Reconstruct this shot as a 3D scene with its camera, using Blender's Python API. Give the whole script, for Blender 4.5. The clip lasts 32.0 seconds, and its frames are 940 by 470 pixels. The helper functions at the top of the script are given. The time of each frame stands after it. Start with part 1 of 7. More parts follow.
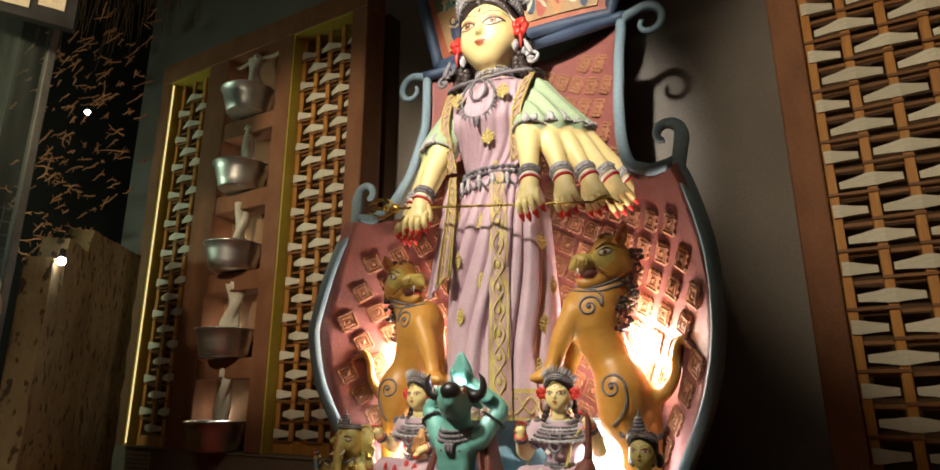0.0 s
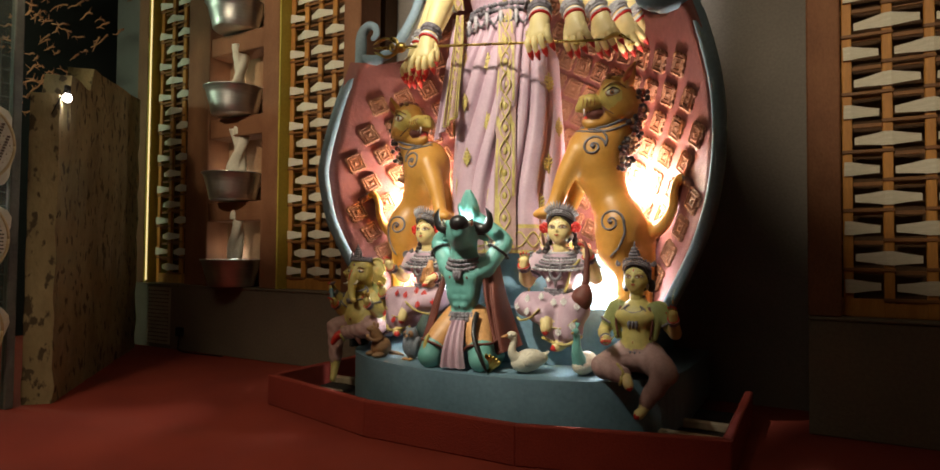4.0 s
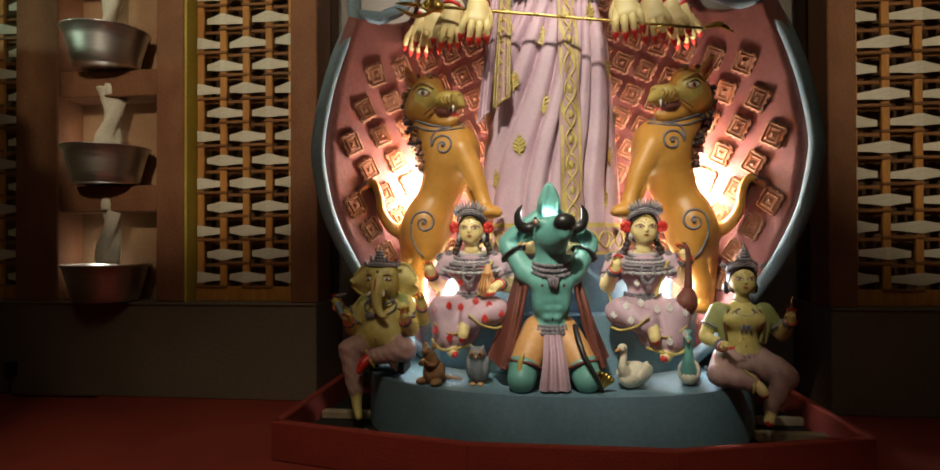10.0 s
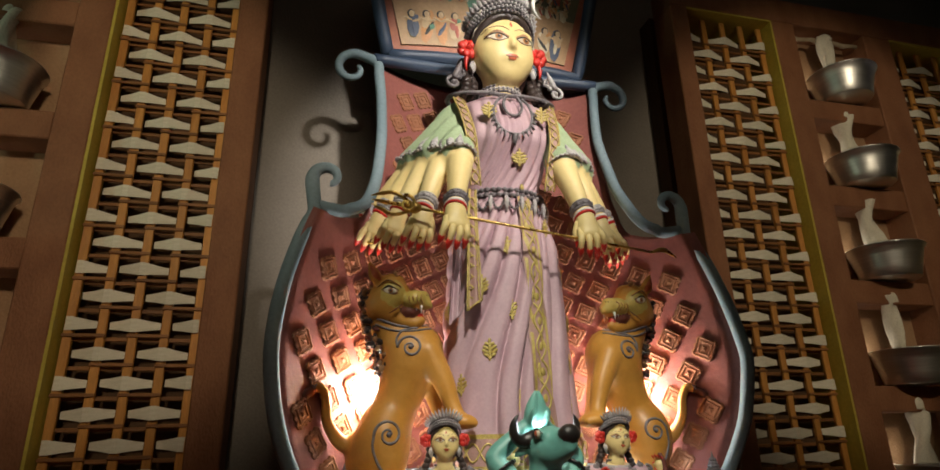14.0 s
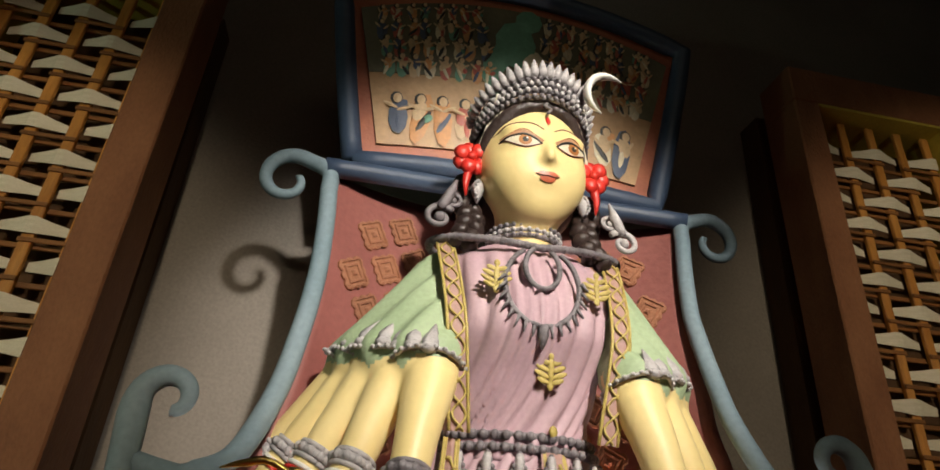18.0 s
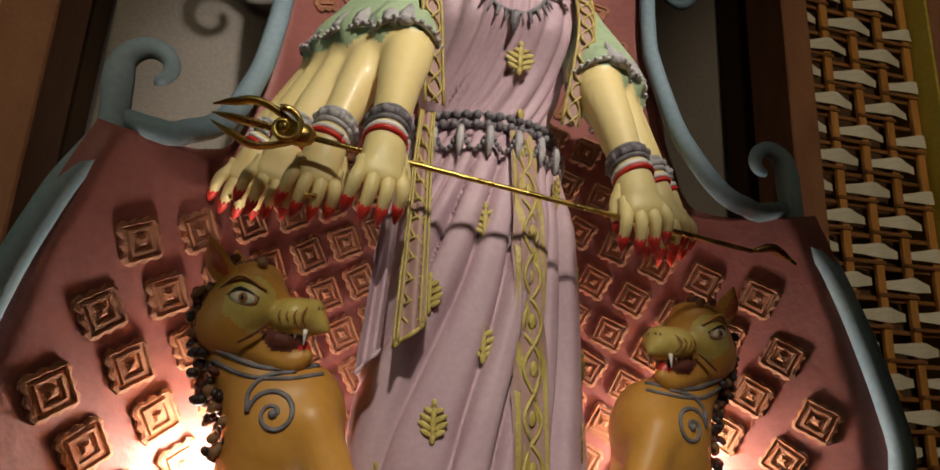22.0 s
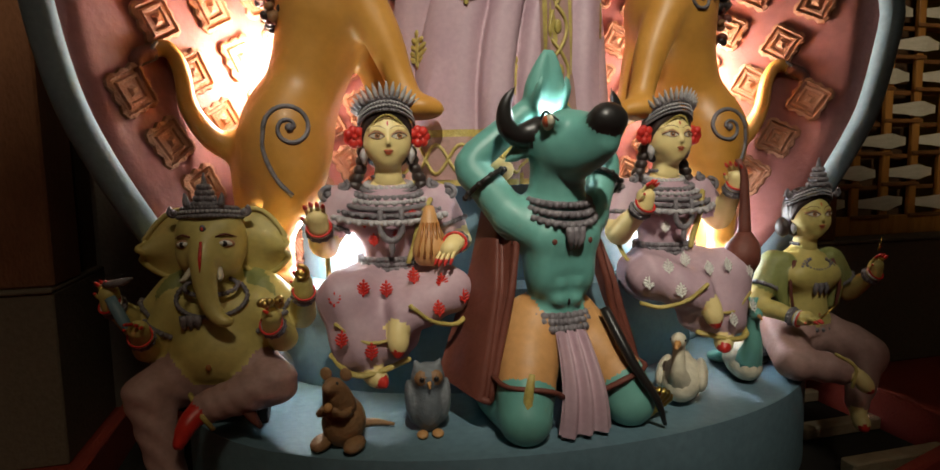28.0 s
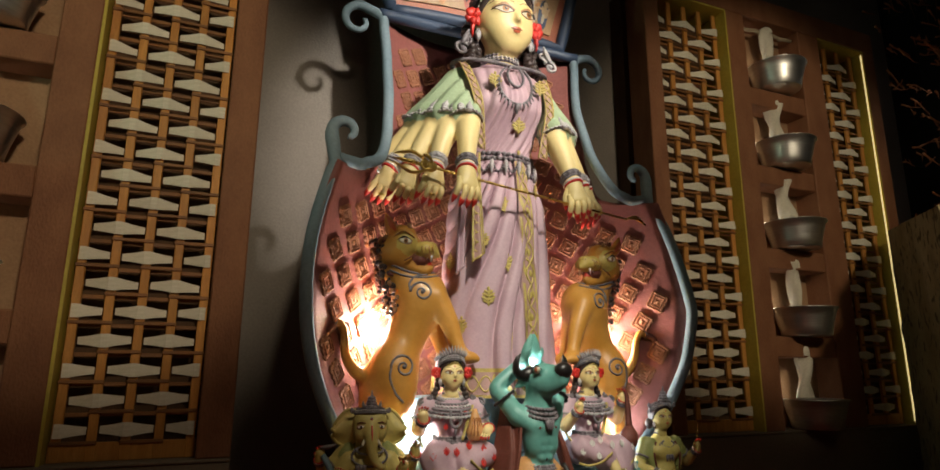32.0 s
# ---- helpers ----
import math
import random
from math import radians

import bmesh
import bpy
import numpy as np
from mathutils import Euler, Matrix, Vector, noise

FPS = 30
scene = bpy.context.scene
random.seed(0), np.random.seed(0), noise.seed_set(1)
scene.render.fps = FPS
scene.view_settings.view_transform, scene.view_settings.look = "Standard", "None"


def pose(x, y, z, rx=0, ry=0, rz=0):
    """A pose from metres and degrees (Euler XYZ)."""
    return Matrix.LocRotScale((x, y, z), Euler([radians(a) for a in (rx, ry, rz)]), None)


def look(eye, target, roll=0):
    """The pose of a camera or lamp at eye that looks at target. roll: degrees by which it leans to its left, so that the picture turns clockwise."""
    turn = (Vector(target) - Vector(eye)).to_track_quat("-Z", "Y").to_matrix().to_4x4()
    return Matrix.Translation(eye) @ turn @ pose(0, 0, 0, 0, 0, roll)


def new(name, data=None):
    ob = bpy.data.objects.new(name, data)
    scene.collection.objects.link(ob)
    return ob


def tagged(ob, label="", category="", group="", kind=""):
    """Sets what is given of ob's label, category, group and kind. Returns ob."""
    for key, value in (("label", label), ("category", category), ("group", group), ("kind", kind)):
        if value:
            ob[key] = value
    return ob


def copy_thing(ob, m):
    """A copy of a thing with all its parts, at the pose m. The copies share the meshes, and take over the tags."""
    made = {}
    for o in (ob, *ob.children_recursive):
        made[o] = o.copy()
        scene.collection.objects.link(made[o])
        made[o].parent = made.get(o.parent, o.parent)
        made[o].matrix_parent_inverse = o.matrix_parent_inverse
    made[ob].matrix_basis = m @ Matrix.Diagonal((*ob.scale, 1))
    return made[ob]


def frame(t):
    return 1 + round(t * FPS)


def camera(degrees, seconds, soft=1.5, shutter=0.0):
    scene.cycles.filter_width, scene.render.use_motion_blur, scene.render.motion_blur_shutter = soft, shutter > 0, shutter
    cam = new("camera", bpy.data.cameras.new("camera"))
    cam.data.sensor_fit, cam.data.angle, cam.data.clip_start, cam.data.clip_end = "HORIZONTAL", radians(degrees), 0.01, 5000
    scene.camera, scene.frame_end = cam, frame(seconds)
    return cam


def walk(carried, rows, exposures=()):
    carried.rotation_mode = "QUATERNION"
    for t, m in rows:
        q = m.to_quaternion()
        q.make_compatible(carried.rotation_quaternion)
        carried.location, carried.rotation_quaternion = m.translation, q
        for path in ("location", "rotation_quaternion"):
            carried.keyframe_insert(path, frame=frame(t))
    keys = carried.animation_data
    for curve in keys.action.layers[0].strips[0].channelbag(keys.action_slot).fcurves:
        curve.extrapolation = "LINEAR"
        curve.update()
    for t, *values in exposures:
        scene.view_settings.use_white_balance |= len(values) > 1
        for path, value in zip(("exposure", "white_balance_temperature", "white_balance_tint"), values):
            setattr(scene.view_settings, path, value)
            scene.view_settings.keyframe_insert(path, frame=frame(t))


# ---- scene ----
cam = camera(75.5, 32.0, soft=1.6)
PATH = [
    (0, (1.152, -3.015, 0.784), (0.192, -1.337, 1.297), -0.1),
    (0.5, (1.152, -3.018, 0.767), (0.188, -1.322, 1.206), -0.1),
    (1, (1.152, -3.015, 0.76), (0.182, -1.303, 1.122), -0.1),
    (1.5, (1.15, -3.003, 0.745), (0.174, -1.281, 1.03), -0.1),
    (2, (1.147, -2.997, 0.724), (0.167, -1.265, 0.923), -0),
    (2.5, (1.151, -2.998, 0.71), (0.17, -1.26, 0.839), 0.1),
    (4.5, (1.123, -3.156, 0.688), (0.147, -1.412, 0.746), 0.5),
    (5, (1.102, -3.24, 0.702), (0.123, -1.497, 0.758), 0.4),
    (5.5, (1.076, -3.308, 0.721), (0.087, -1.571, 0.773), 0.2),
    (6, (1.023, -3.308, 0.725), (0, -1.591, 0.774), 0.1),
    (6.5, (0.907, -3.259, 0.713), (-0.159, -1.567, 0.757), 0.1),
    (7, (0.77, -3.206, 0.704), (-0.3, -1.517, 0.738), -0.1),
    (7.5, (0.607, -3.198, 0.704), (-0.445, -1.497, 0.718), -0.1),
    (8, (0.469, -3.188, 0.703), (-0.48, -1.428, 0.699), -0.4),
    (8.5, (0.336, -3.122, 0.693), (-0.406, -1.264, 0.665), -0.5),
    (9, (0.187, -3.117, 0.725), (-0.32, -1.183, 0.679), -0.6),
    (9.5, (0.028, -3.1, 0.734), (-0.321, -1.131, 0.712), -0.3),
    (10, (-0.106, -3.1, 0.746), (-0.327, -1.112, 0.764), -0.2),
    (10.5, (-0.208, -3.067, 0.739), (-0.353, -1.073, 0.797), -0),
    (11, (-0.335, -2.997, 0.756), (-0.395, -0.999, 0.845), -0),
    (11.5, (-0.431, -2.983, 0.765), (-0.405, -0.989, 0.919), -0.4),
    (12, (-0.54, -2.996, 0.789), (-0.406, -1.012, 1.002), -0.8),
    (12.5, (-0.622, -3.007, 0.793), (-0.346, -1.051, 1.106), -1.3),
    (13, (-0.707, -3.004, 0.794), (-0.324, -1.087, 1.214), -1.7),
    (13.5, (-0.753, -2.983, 0.767), (-0.327, -1.11, 1.326), -1.4),
    (14, (-0.793, -2.965, 0.782), (-0.329, -1.131, 1.431), -1.2),
    (14.5, (-0.701, -2.88, 0.858), (-0.291, -1.057, 1.572), -0.6),
    (15, (-0.601, -2.625, 1.009), (-0.235, -0.831, 1.813), -0.1),
    (15.5, (-0.506, -2.436, 1.177), (-0.207, -0.671, 2.07), 1.3),
    (16, (-0.455, -2.297, 1.31), (-0.175, -0.51, 2.164), 1.9),
    (16.5, (-0.436, -2.189, 1.419), (-0.172, -0.404, 2.282), 2.7),
    (17, (-0.426, -2.099, 1.508), (-0.184, -0.324, 2.399), 3.8),
    (17.5, (-0.422, -2.047, 1.56), (-0.178, -0.275, 2.456), 4),
    (18, (-0.418, -2.031, 1.571), (-0.135, -0.268, 2.472), 4.1),
    (18.5, (-0.408, -2.028, 1.555), (-0.094, -0.273, 2.462), 4.3),
    (19, (-0.389, -2.031, 1.529), (-0.056, -0.267, 2.41), 4.7),
    (19.5, (-0.37, -2.036, 1.498), (-0.007, -0.25, 2.322), 4.3),
    (20, (-0.362, -2.032, 1.462), (0.023, -0.216, 2.206), 4.2),
    (20.5, (-0.367, -2.014, 1.416), (0.05, -0.172, 2.075), 3.7),
    (21, (-0.379, -1.993, 1.357), (0.071, -0.127, 1.92), 2.7),
    (21.5, (-0.396, -1.978, 1.281), (0.069, -0.107, 1.811), 3.4),
    (22, (-0.424, -1.972, 1.181), (0.058, -0.092, 1.662), 2.7),
    (22.5, (-0.45, -1.97, 1.066), (0.061, -0.089, 1.515), 1.6),
    (23, (-0.457, -1.968, 0.969), (0.073, -0.078, 1.351), 0.5),
    (23.5, (-0.454, -1.971, 0.902), (0.066, -0.059, 1.172), 0.9),
    (24, (-0.458, -1.98, 0.846), (0.065, -0.055, 0.991), 0.9),
    (24.5, (-0.47, -1.992, 0.795), (0.057, -0.062, 0.828), 0.5),
    (25, (-0.485, -2, 0.753), (0.043, -0.072, 0.688), -0.6),
    (25.5, (-0.497, -2.005, 0.725), (0.044, -0.086, 0.568), 0.3),
    (26, (-0.503, -2.011, 0.715), (0.043, -0.094, 0.551), 0),
    (26.5, (-0.504, -2.019, 0.712), (0.039, -0.106, 0.497), -0.4),
    (27, (-0.504, -2.029, 0.712), (0.033, -0.121, 0.445), -0.9),
    (27.5, (-0.505, -2.04, 0.715), (0.026, -0.135, 0.419), -1.1),
    (28, (-0.509, -2.054, 0.728), (-0.005, -0.131, 0.51), -1.1),
    (28.5, (-0.529, -2.085, 0.748), (-0.032, -0.153, 0.613), -1.1),
    (29, (-0.585, -2.182, 0.765), (-0.086, -0.246, 0.694), -0.9),
    (29.5, (-0.698, -2.391, 0.774), (-0.127, -0.474, 0.743), -0.8),
    (30, (-0.856, -2.69, 0.781), (-0.218, -0.795, 0.786), -0.8),
    (30.5, (-1.272, -3.075, 0.74), (-0.459, -1.251, 0.851), 0.1),
    (31, (-1.282, -3.106, 0.737), (-0.481, -1.29, 0.975), -0.1),
    (31.5, (-1.273, -3.123, 0.751), (-0.489, -1.32, 1.118), -0),
    (32, (-1.264, -3.117, 0.799), (-0.494, -1.324, 1.237), 0.2),
]
walk(cam, [(t, look(eye, target, roll)) for t, eye, target, roll in PATH],
     exposures=[(0, 0.32), (2, 0.25), (5, 0.42), (8, 0.3), (11, -0.05), (14, -0.32), (18, -0.2), (20, -0.4), (22, -0.75), (25, -0.75), (28, -0.5), (29, -0.6), (29.8, -0.95), (31, -0.62), (32, -0.2)])

# ---- light ----
world = bpy.data.worlds.new("night_hall")
scene.world = world
world.use_nodes = True
world.node_tree.nodes["Background"].inputs[0].default_value = (0.9, 0.75, 0.6, 1)
world.node_tree.nodes["Background"].inputs[1].default_value = 0.004


def lamp(name, kind, at, watts, colour, size=0.05, target=None, angle=60, blend=0.6):
    data = bpy.data.lights.new(name, kind)
    data.energy, data.color = watts, colour
    if kind == "AREA":
        data.size = size
    else:
        data.shadow_soft_size = size
    if kind == "SPOT":
        data.spot_size, data.spot_blend = radians(angle), blend
    ob = new(name, data)
    ob.matrix_world = look(at, target) if target else Matrix.Translation(at)
    return ob


WARM, NEUTRAL, COOL = (1.0, 0.83, 0.58), (1.0, 0.95, 0.80), (0.95, 0.99, 1.0)
# stage spots: one on the upper figure, a broad one for the whole group, one for each bay
NICHE_W = 0.28
lamp("spot_high", "SPOT", (0.45, -4.1, 3.6), 1050, (1.0, 0.92, 0.80), 0.10, (-0.05, -0.7, 2.26), 26, 0.7)
lamp("spot_group", "SPOT", (-0.6, -3.5, 3.5), 700, NEUTRAL, 0.06, (-0.03, -0.9, 0.93), 24, 1.0)
lamp("spot_side_left", "SPOT", (-1.0, -4.0, 2.7), 205, WARM, 0.12, (-1.7, -0.3, 1.9), 37, 0.6)
lamp("spot_side_right", "SPOT", (1.0, -4.0, 2.7), 180, WARM, 0.12, (2.05, -0.3, 2.0), 43, 0.5)
# lamps hidden behind the two lions and behind the seated figures
for sx in (-1, 1):
    lamp("lion_lamp", "POINT", (-0.04 + sx * 0.545, -0.545, 0.98), 19, (1.0, 0.93, 0.82), 0.04)
    lamp("step_lamp", "POINT", (-0.04 + sx * 0.45, -0.675, 0.57), 7.5, COOL, 0.03)
lamp("demon_lamp", "POINT", (-0.06, -0.955, 0.832), 2.6, COOL, 0.012)
# added fill spot, no lamp seen: stands in for spotlight spill on the carpet
lamp("floor_fill_spot", "SPOT", (-0.3, -4.3, 4.3), 170, WARM, 0.25, (-0.75, -1.9, 0), 46, 1.0)
# weak area lamp added as ambient fill, not a fitting of the hall
lamp("hall_fill", "AREA", (0.0, -4.2, 4.3), 10, WARM, 3.0, (-0.6, -2.4, 0))

# ---- materials ----


def nodes(name):
    m = bpy.data.materials.new(name)
    m.use_nodes = True
    t = m.node_tree
    return m, t, t.nodes["Principled BSDF"]


def paint(name, a, b, scale=6.0, rough=0.6, bump=0.15, fine=60.0, metal=0.0, vary=0.0, spots=None, coat=0.0, stretch=None, grain=0.35):
    """Two colours mixed by a coarse noise, a fine grain in the relief; vary: change from piece to piece."""
    m, t, p = nodes(name)
    n, l = t.nodes, t.links
    co = n.new("ShaderNodeTexCoord")
    src = co.outputs["Object"]
    if stretch:
        mp = n.new("ShaderNodeMapping")
        mp.inputs["Scale"].default_value = stretch
        l.new(src, mp.inputs[0])
        src = mp.outputs[0]
    big = n.new("ShaderNodeTexNoise")
    big.inputs["Scale"].default_value, big.inputs["Detail"].default_value = scale, 6
    l.new(src, big.inputs["Vector"])
    small = n.new("ShaderNodeTexNoise")
    small.inputs["Scale"].default_value, small.inputs["Detail"].default_value = fine, 4
    l.new(src, small.inputs["Vector"])
    ramp = n.new("ShaderNodeValToRGB")
    ramp.color_ramp.elements[0].position, ramp.color_ramp.elements[1].position = 0.32, 0.68
    ramp.color_ramp.elements[0].color, ramp.color_ramp.elements[1].color = (*a, 1), (*b, 1)
    l.new(big.outputs[0], ramp.inputs[0])
    col = ramp.outputs[0]
    mix = n.new("ShaderNodeMix")
    mix.data_type, mix.blend_type = "RGBA", "MULTIPLY"
    mix.inputs[0].default_value = grain
    l.new(col, mix.inputs[6])
    g = n.new("ShaderNodeMapRange")
    g.inputs[1].default_value, g.inputs[2].default_value, g.inputs[3].default_value, g.inputs[4].default_value = 0.3, 0.7, 0.65, 1.15
    l.new(small.outputs[0], g.inputs[0])
    l.new(g.outputs[0], mix.inputs[7])
    col = mix.outputs[2]
    if vary:
        info = n.new("ShaderNodeObjectInfo")
        hs = n.new("ShaderNodeHueSaturation")
        mr = n.new("ShaderNodeMapRange")
        mr.inputs[3].default_value, mr.inputs[4].default_value = 1 - vary, 1 + vary
        l.new(info.outputs["Random"], mr.inputs[0])
        l.new(mr.outputs[0], hs.inputs["Value"])
        l.new(col, hs.inputs["Color"])
        col = hs.outputs[0]
    if spots:
        v = n.new("ShaderNodeTexNoise")
        v.inputs["Scale"].default_value, v.inputs["Detail"].default_value = spots[1], 3
        l.new(src, v.inputs["Vector"])
        r = n.new("ShaderNodeValToRGB")
        r.color_ramp.elements[0].position, r.color_ramp.elements[1].position = spots[2], spots[2] + 0.06
        l.new(v.outputs[0], r.inputs[0])
        mx = n.new("ShaderNodeMix")
        mx.data_type = "RGBA"
        l.new(r.outputs[0], mx.inputs[0])
        l.new(col, mx.inputs[6])
        mx.inputs[7].default_value = (*spots[0], 1)
        col = mx.outputs[2]
    l.new(col, p.inputs["Base Color"])
    rr = n.new("ShaderNodeMapRange")
    rr.inputs[3].default_value, rr.inputs[4].default_value = max(rough - 0.1, 0.05), min(rough + 0.12, 1)
    l.new(big.outputs[0], rr.inputs[0])
    l.new(rr.outputs[0], p.inputs["Roughness"])
    p.inputs["Metallic"].default_value = metal
    p.inputs["Coat Weight"].default_value = coat
    if bump:
        bp = n.new("ShaderNodeBump")
        bp.inputs["Strength"].default_value, bp.inputs["Distance"].default_value = bump, 0.01
        l.new(small.outputs[0], bp.inputs["Height"])
        l.new(bp.outputs[0], p.inputs["Normal"])
    return m


def glowing(name, colour, strength):
    m, t, p = nodes(name)
    p.inputs["Emission Color"].default_value, p.inputs["Emission Strength"].default_value = (*colour, 1), strength
    p.inputs["Base Color"].default_value = (*colour, 1)
    return m


CARPET = paint("red_carpet", (0.27, 0.031, 0.016), (0.35, 0.046, 0.023), 3, 0.95, 0.5, 220)
TRAY_RED = paint("red_cloth", (0.26, 0.03, 0.018), (0.34, 0.045, 0.025), 5, 0.9, 0.4, 180)
GREY_WALL = paint("grey_brown_cloth_wall", (0.19, 0.166, 0.143), (0.25, 0.222, 0.195), 1.6, 0.85, 0.25, 90)
BASE_WALL = paint("taupe_plaster", (0.18, 0.143, 0.10), (0.225, 0.18, 0.128), 2.5, 0.85, 0.3, 70)
BROWN = paint("brown_textured_paint", (0.22, 0.085, 0.035), (0.30, 0.13, 0.06), 9, 0.7, 0.5, 120, stretch=(1, 1, 0.5))
YELLOW = paint("ochre_yellow_paint", (0.46, 0.36, 0.045), (0.56, 0.45, 0.07), 4, 0.55, 0.15, 60)
SLAT = paint("orange_bamboo_slat", (0.48, 0.195, 0.033), (0.64, 0.30, 0.065), 14, 0.5, 0.3, 90, vary=0.18, stretch=(3, 3, 0.4))
CROSS = paint("brown_wood_stick", (0.19, 0.075, 0.02), (0.29, 0.125, 0.035), 16, 0.55, 0.3, 90, vary=0.2)
PAPER = paint("cream_woven_band", (0.74, 0.69, 0.54), (0.84, 0.79, 0.66), 20, 0.6, 0.25, 140, vary=0.08, stretch=(1, 1, 6))
BACKING = paint("dark_brown_backing", (0.085, 0.040, 0.016), (0.13, 0.065, 0.026), 12, 0.8, 0.3, 90, stretch=(1, 1, 0.3))
DARK = paint("dark_cloth", (0.012, 0.010, 0.009), (0.02, 0.017, 0.014), 3, 0.95, 0.1)
NICHE = paint("tan_niche_cloth", (0.34, 0.19, 0.10), (0.44, 0.27, 0.15), 4, 0.85, 0.3, 80)
STEEL = paint("spun_steel", (0.66, 0.66, 0.64), (0.78, 0.78, 0.76), 8, 0.38, 0.06, 160, metal=1.0, stretch=(1, 1, 12))
CLOTH = paint("white_twisted_cloth", (0.74, 0.68, 0.55), (0.82, 0.77, 0.65), 10, 0.9, 0.4, 120)
BLUE = paint("slate_blue_paint", (0.13, 0.22, 0.27), (0.17, 0.28, 0.34), 5, 0.5, 0.12, 60)
TUBE = paint("grey_blue_moulding", (0.15, 0.225, 0.27), (0.23, 0.30, 0.34), 3, 0.75, 0.12, 70)
DEEPBLUE = paint("dark_blue_moulding", (0.035, 0.055, 0.10), (0.05, 0.08, 0.14), 6, 0.5, 0.1, 60)
BOARD = paint("terracotta_pink_paint", (0.24, 0.076, 0.066), (0.31, 0.105, 0.09), 4, 0.6, 0.2, 50)
TILE = paint("embossed_copper_tile", (0.29, 0.118, 0.062), (0.37, 0.165, 0.09), 40, 0.8, 0.4, 120, vary=0.12)
PLASTER = paint("flaking_cream_plaster", (0.25, 0.195, 0.09), (0.41, 0.335, 0.175), 5, 0.9, 0.9, 35, spots=((0.10, 0.075, 0.04), 24, 0.57), stretch=(1, 1, 0.6))
TWIG = paint("reddish_dry_twig", (0.48, 0.16, 0.06), (0.66, 0.26, 0.11), 20, 0.7, 0.2, 80, vary=0.3)
CEIL = paint("dark_brown_ceiling_cloth", (0.05, 0.038, 0.028), (0.07, 0.052, 0.04), 2, 0.95, 0.2, 50)
BATTEN = paint("bare_wood_batten", (0.36, 0.28, 0.18), (0.48, 0.39, 0.27), 10, 0.7, 0.3, 70)
BULB = glowing("white_bulb", (1.0, 0.95, 0.88), 30)
LED = glowing("warm_led_strip", (1.0, 0.78, 0.35), 0.9)

# ---- builders ----


def mesh_of(bm, name, mats, smooth=False):
    me = bpy.data.meshes.new(name)
    bm.normal_update()
    if smooth:
        for f in bm.faces:
            f.smooth = True
    bm.to_mesh(me)
    bm.free()
    for m in mats if isinstance(mats, (list, tuple)) else [mats]:
        me.materials.append(m)
    return me


def part(name, bm, material, parent=None, label="", smooth=False):
    ob = new(name, mesh_of(bm, name, material, smooth))
    if parent is not None:
        ob.parent = parent
    if label:
        ob["label"] = label
    return ob


def box(bm, lo, hi, bevel=0.0, m=None):
    lo, hi = Vector(lo), Vector(hi)
    r = bmesh.ops.create_cube(bm, size=1, matrix=Matrix.LocRotScale((lo + hi) / 2, None, hi - lo))
    if bevel:
        edges = list({e for v in r["verts"] for e in v.link_edges})
        bmesh.ops.bevel(bm, geom=edges, offset=bevel, segments=1, affect="EDGES")
    if m is not None:
        bm.transform(m)
    return bm


def boxed(lo, hi, bevel=0.0):
    return box(bmesh.new(), lo, hi, bevel)


def smooth_line(pts, n):
    """Catmull-Rom through rows of numbers."""
    p = np.array(pts, float)
    p = np.vstack([2 * p[0] - p[1], p, 2 * p[-1] - p[-2]])
    out = []
    for i in range(1, len(p) - 2):
        for k in range(n):
            u = k / n
            a, b, c, d = p[i - 1], p[i], p[i + 1], p[i + 2]
            out.append(0.5 * (2 * b + (c - a) * u + (2 * a - 5 * b + 4 * c - d) * u * u + (3 * b - a - 3 * c + d) * u ** 3))
    out.append(p[-2])
    return np.array(out)


def sweep(bm, line, sides=10, mat=0, flat=1.0, up=None, cap=True):
    """A tube along rows (x, y, z, radius); flat squeezes it across 'up'."""
    rings, prev = [], None
    for i, row in enumerate(line):
        c = Vector(row[:3])
        d = Vector(line[min(i + 1, len(line) - 1)][:3]) - Vector(line[max(i - 1, 0)][:3])
        d = d.normalized() if d.length > 1e-9 else Vector((0, 0, 1))
        if prev is None:
            ref = Vector(up) if up else (Vector((0, 0, 1)) if abs(d.z) < 0.9 else Vector((0, 1, 0)))
        else:
            ref = prev
        b = (ref - d * ref.dot(d))
        b = b.normalized() if b.length > 1e-6 else d.orthogonal().normalized()
        a = d.cross(b)
        prev = b
        r = row[3]
        rings.append([bm.verts.new(c + (a * math.cos(k / sides * math.tau) + b * (flat * math.sin(k / sides * math.tau))) * r) for k in range(sides)])
    made = []
    for q, s in zip(rings, rings[1:]):
        for k in range(sides):
            made.append(bm.faces.new((q[k], q[(k + 1) % sides], s[(k + 1) % sides], s[k])))
    if cap:
        made.append(bm.faces.new(rings[0][::-1]))
        made.append(bm.faces.new(rings[-1]))
    for f in made:
        f.material_index, f.smooth = mat, True
    return bm


def thing(name, at=(0, 0, 0), label="", category="", group="", kind=""):
    ob = new(name)
    ob.location = at
    return tagged(ob, label, category, group, kind)


def structure(name, bm, mat, label, category, smooth=False):
    return tagged(part(name, bm, mat, smooth=smooth), label, category, kind="structure")


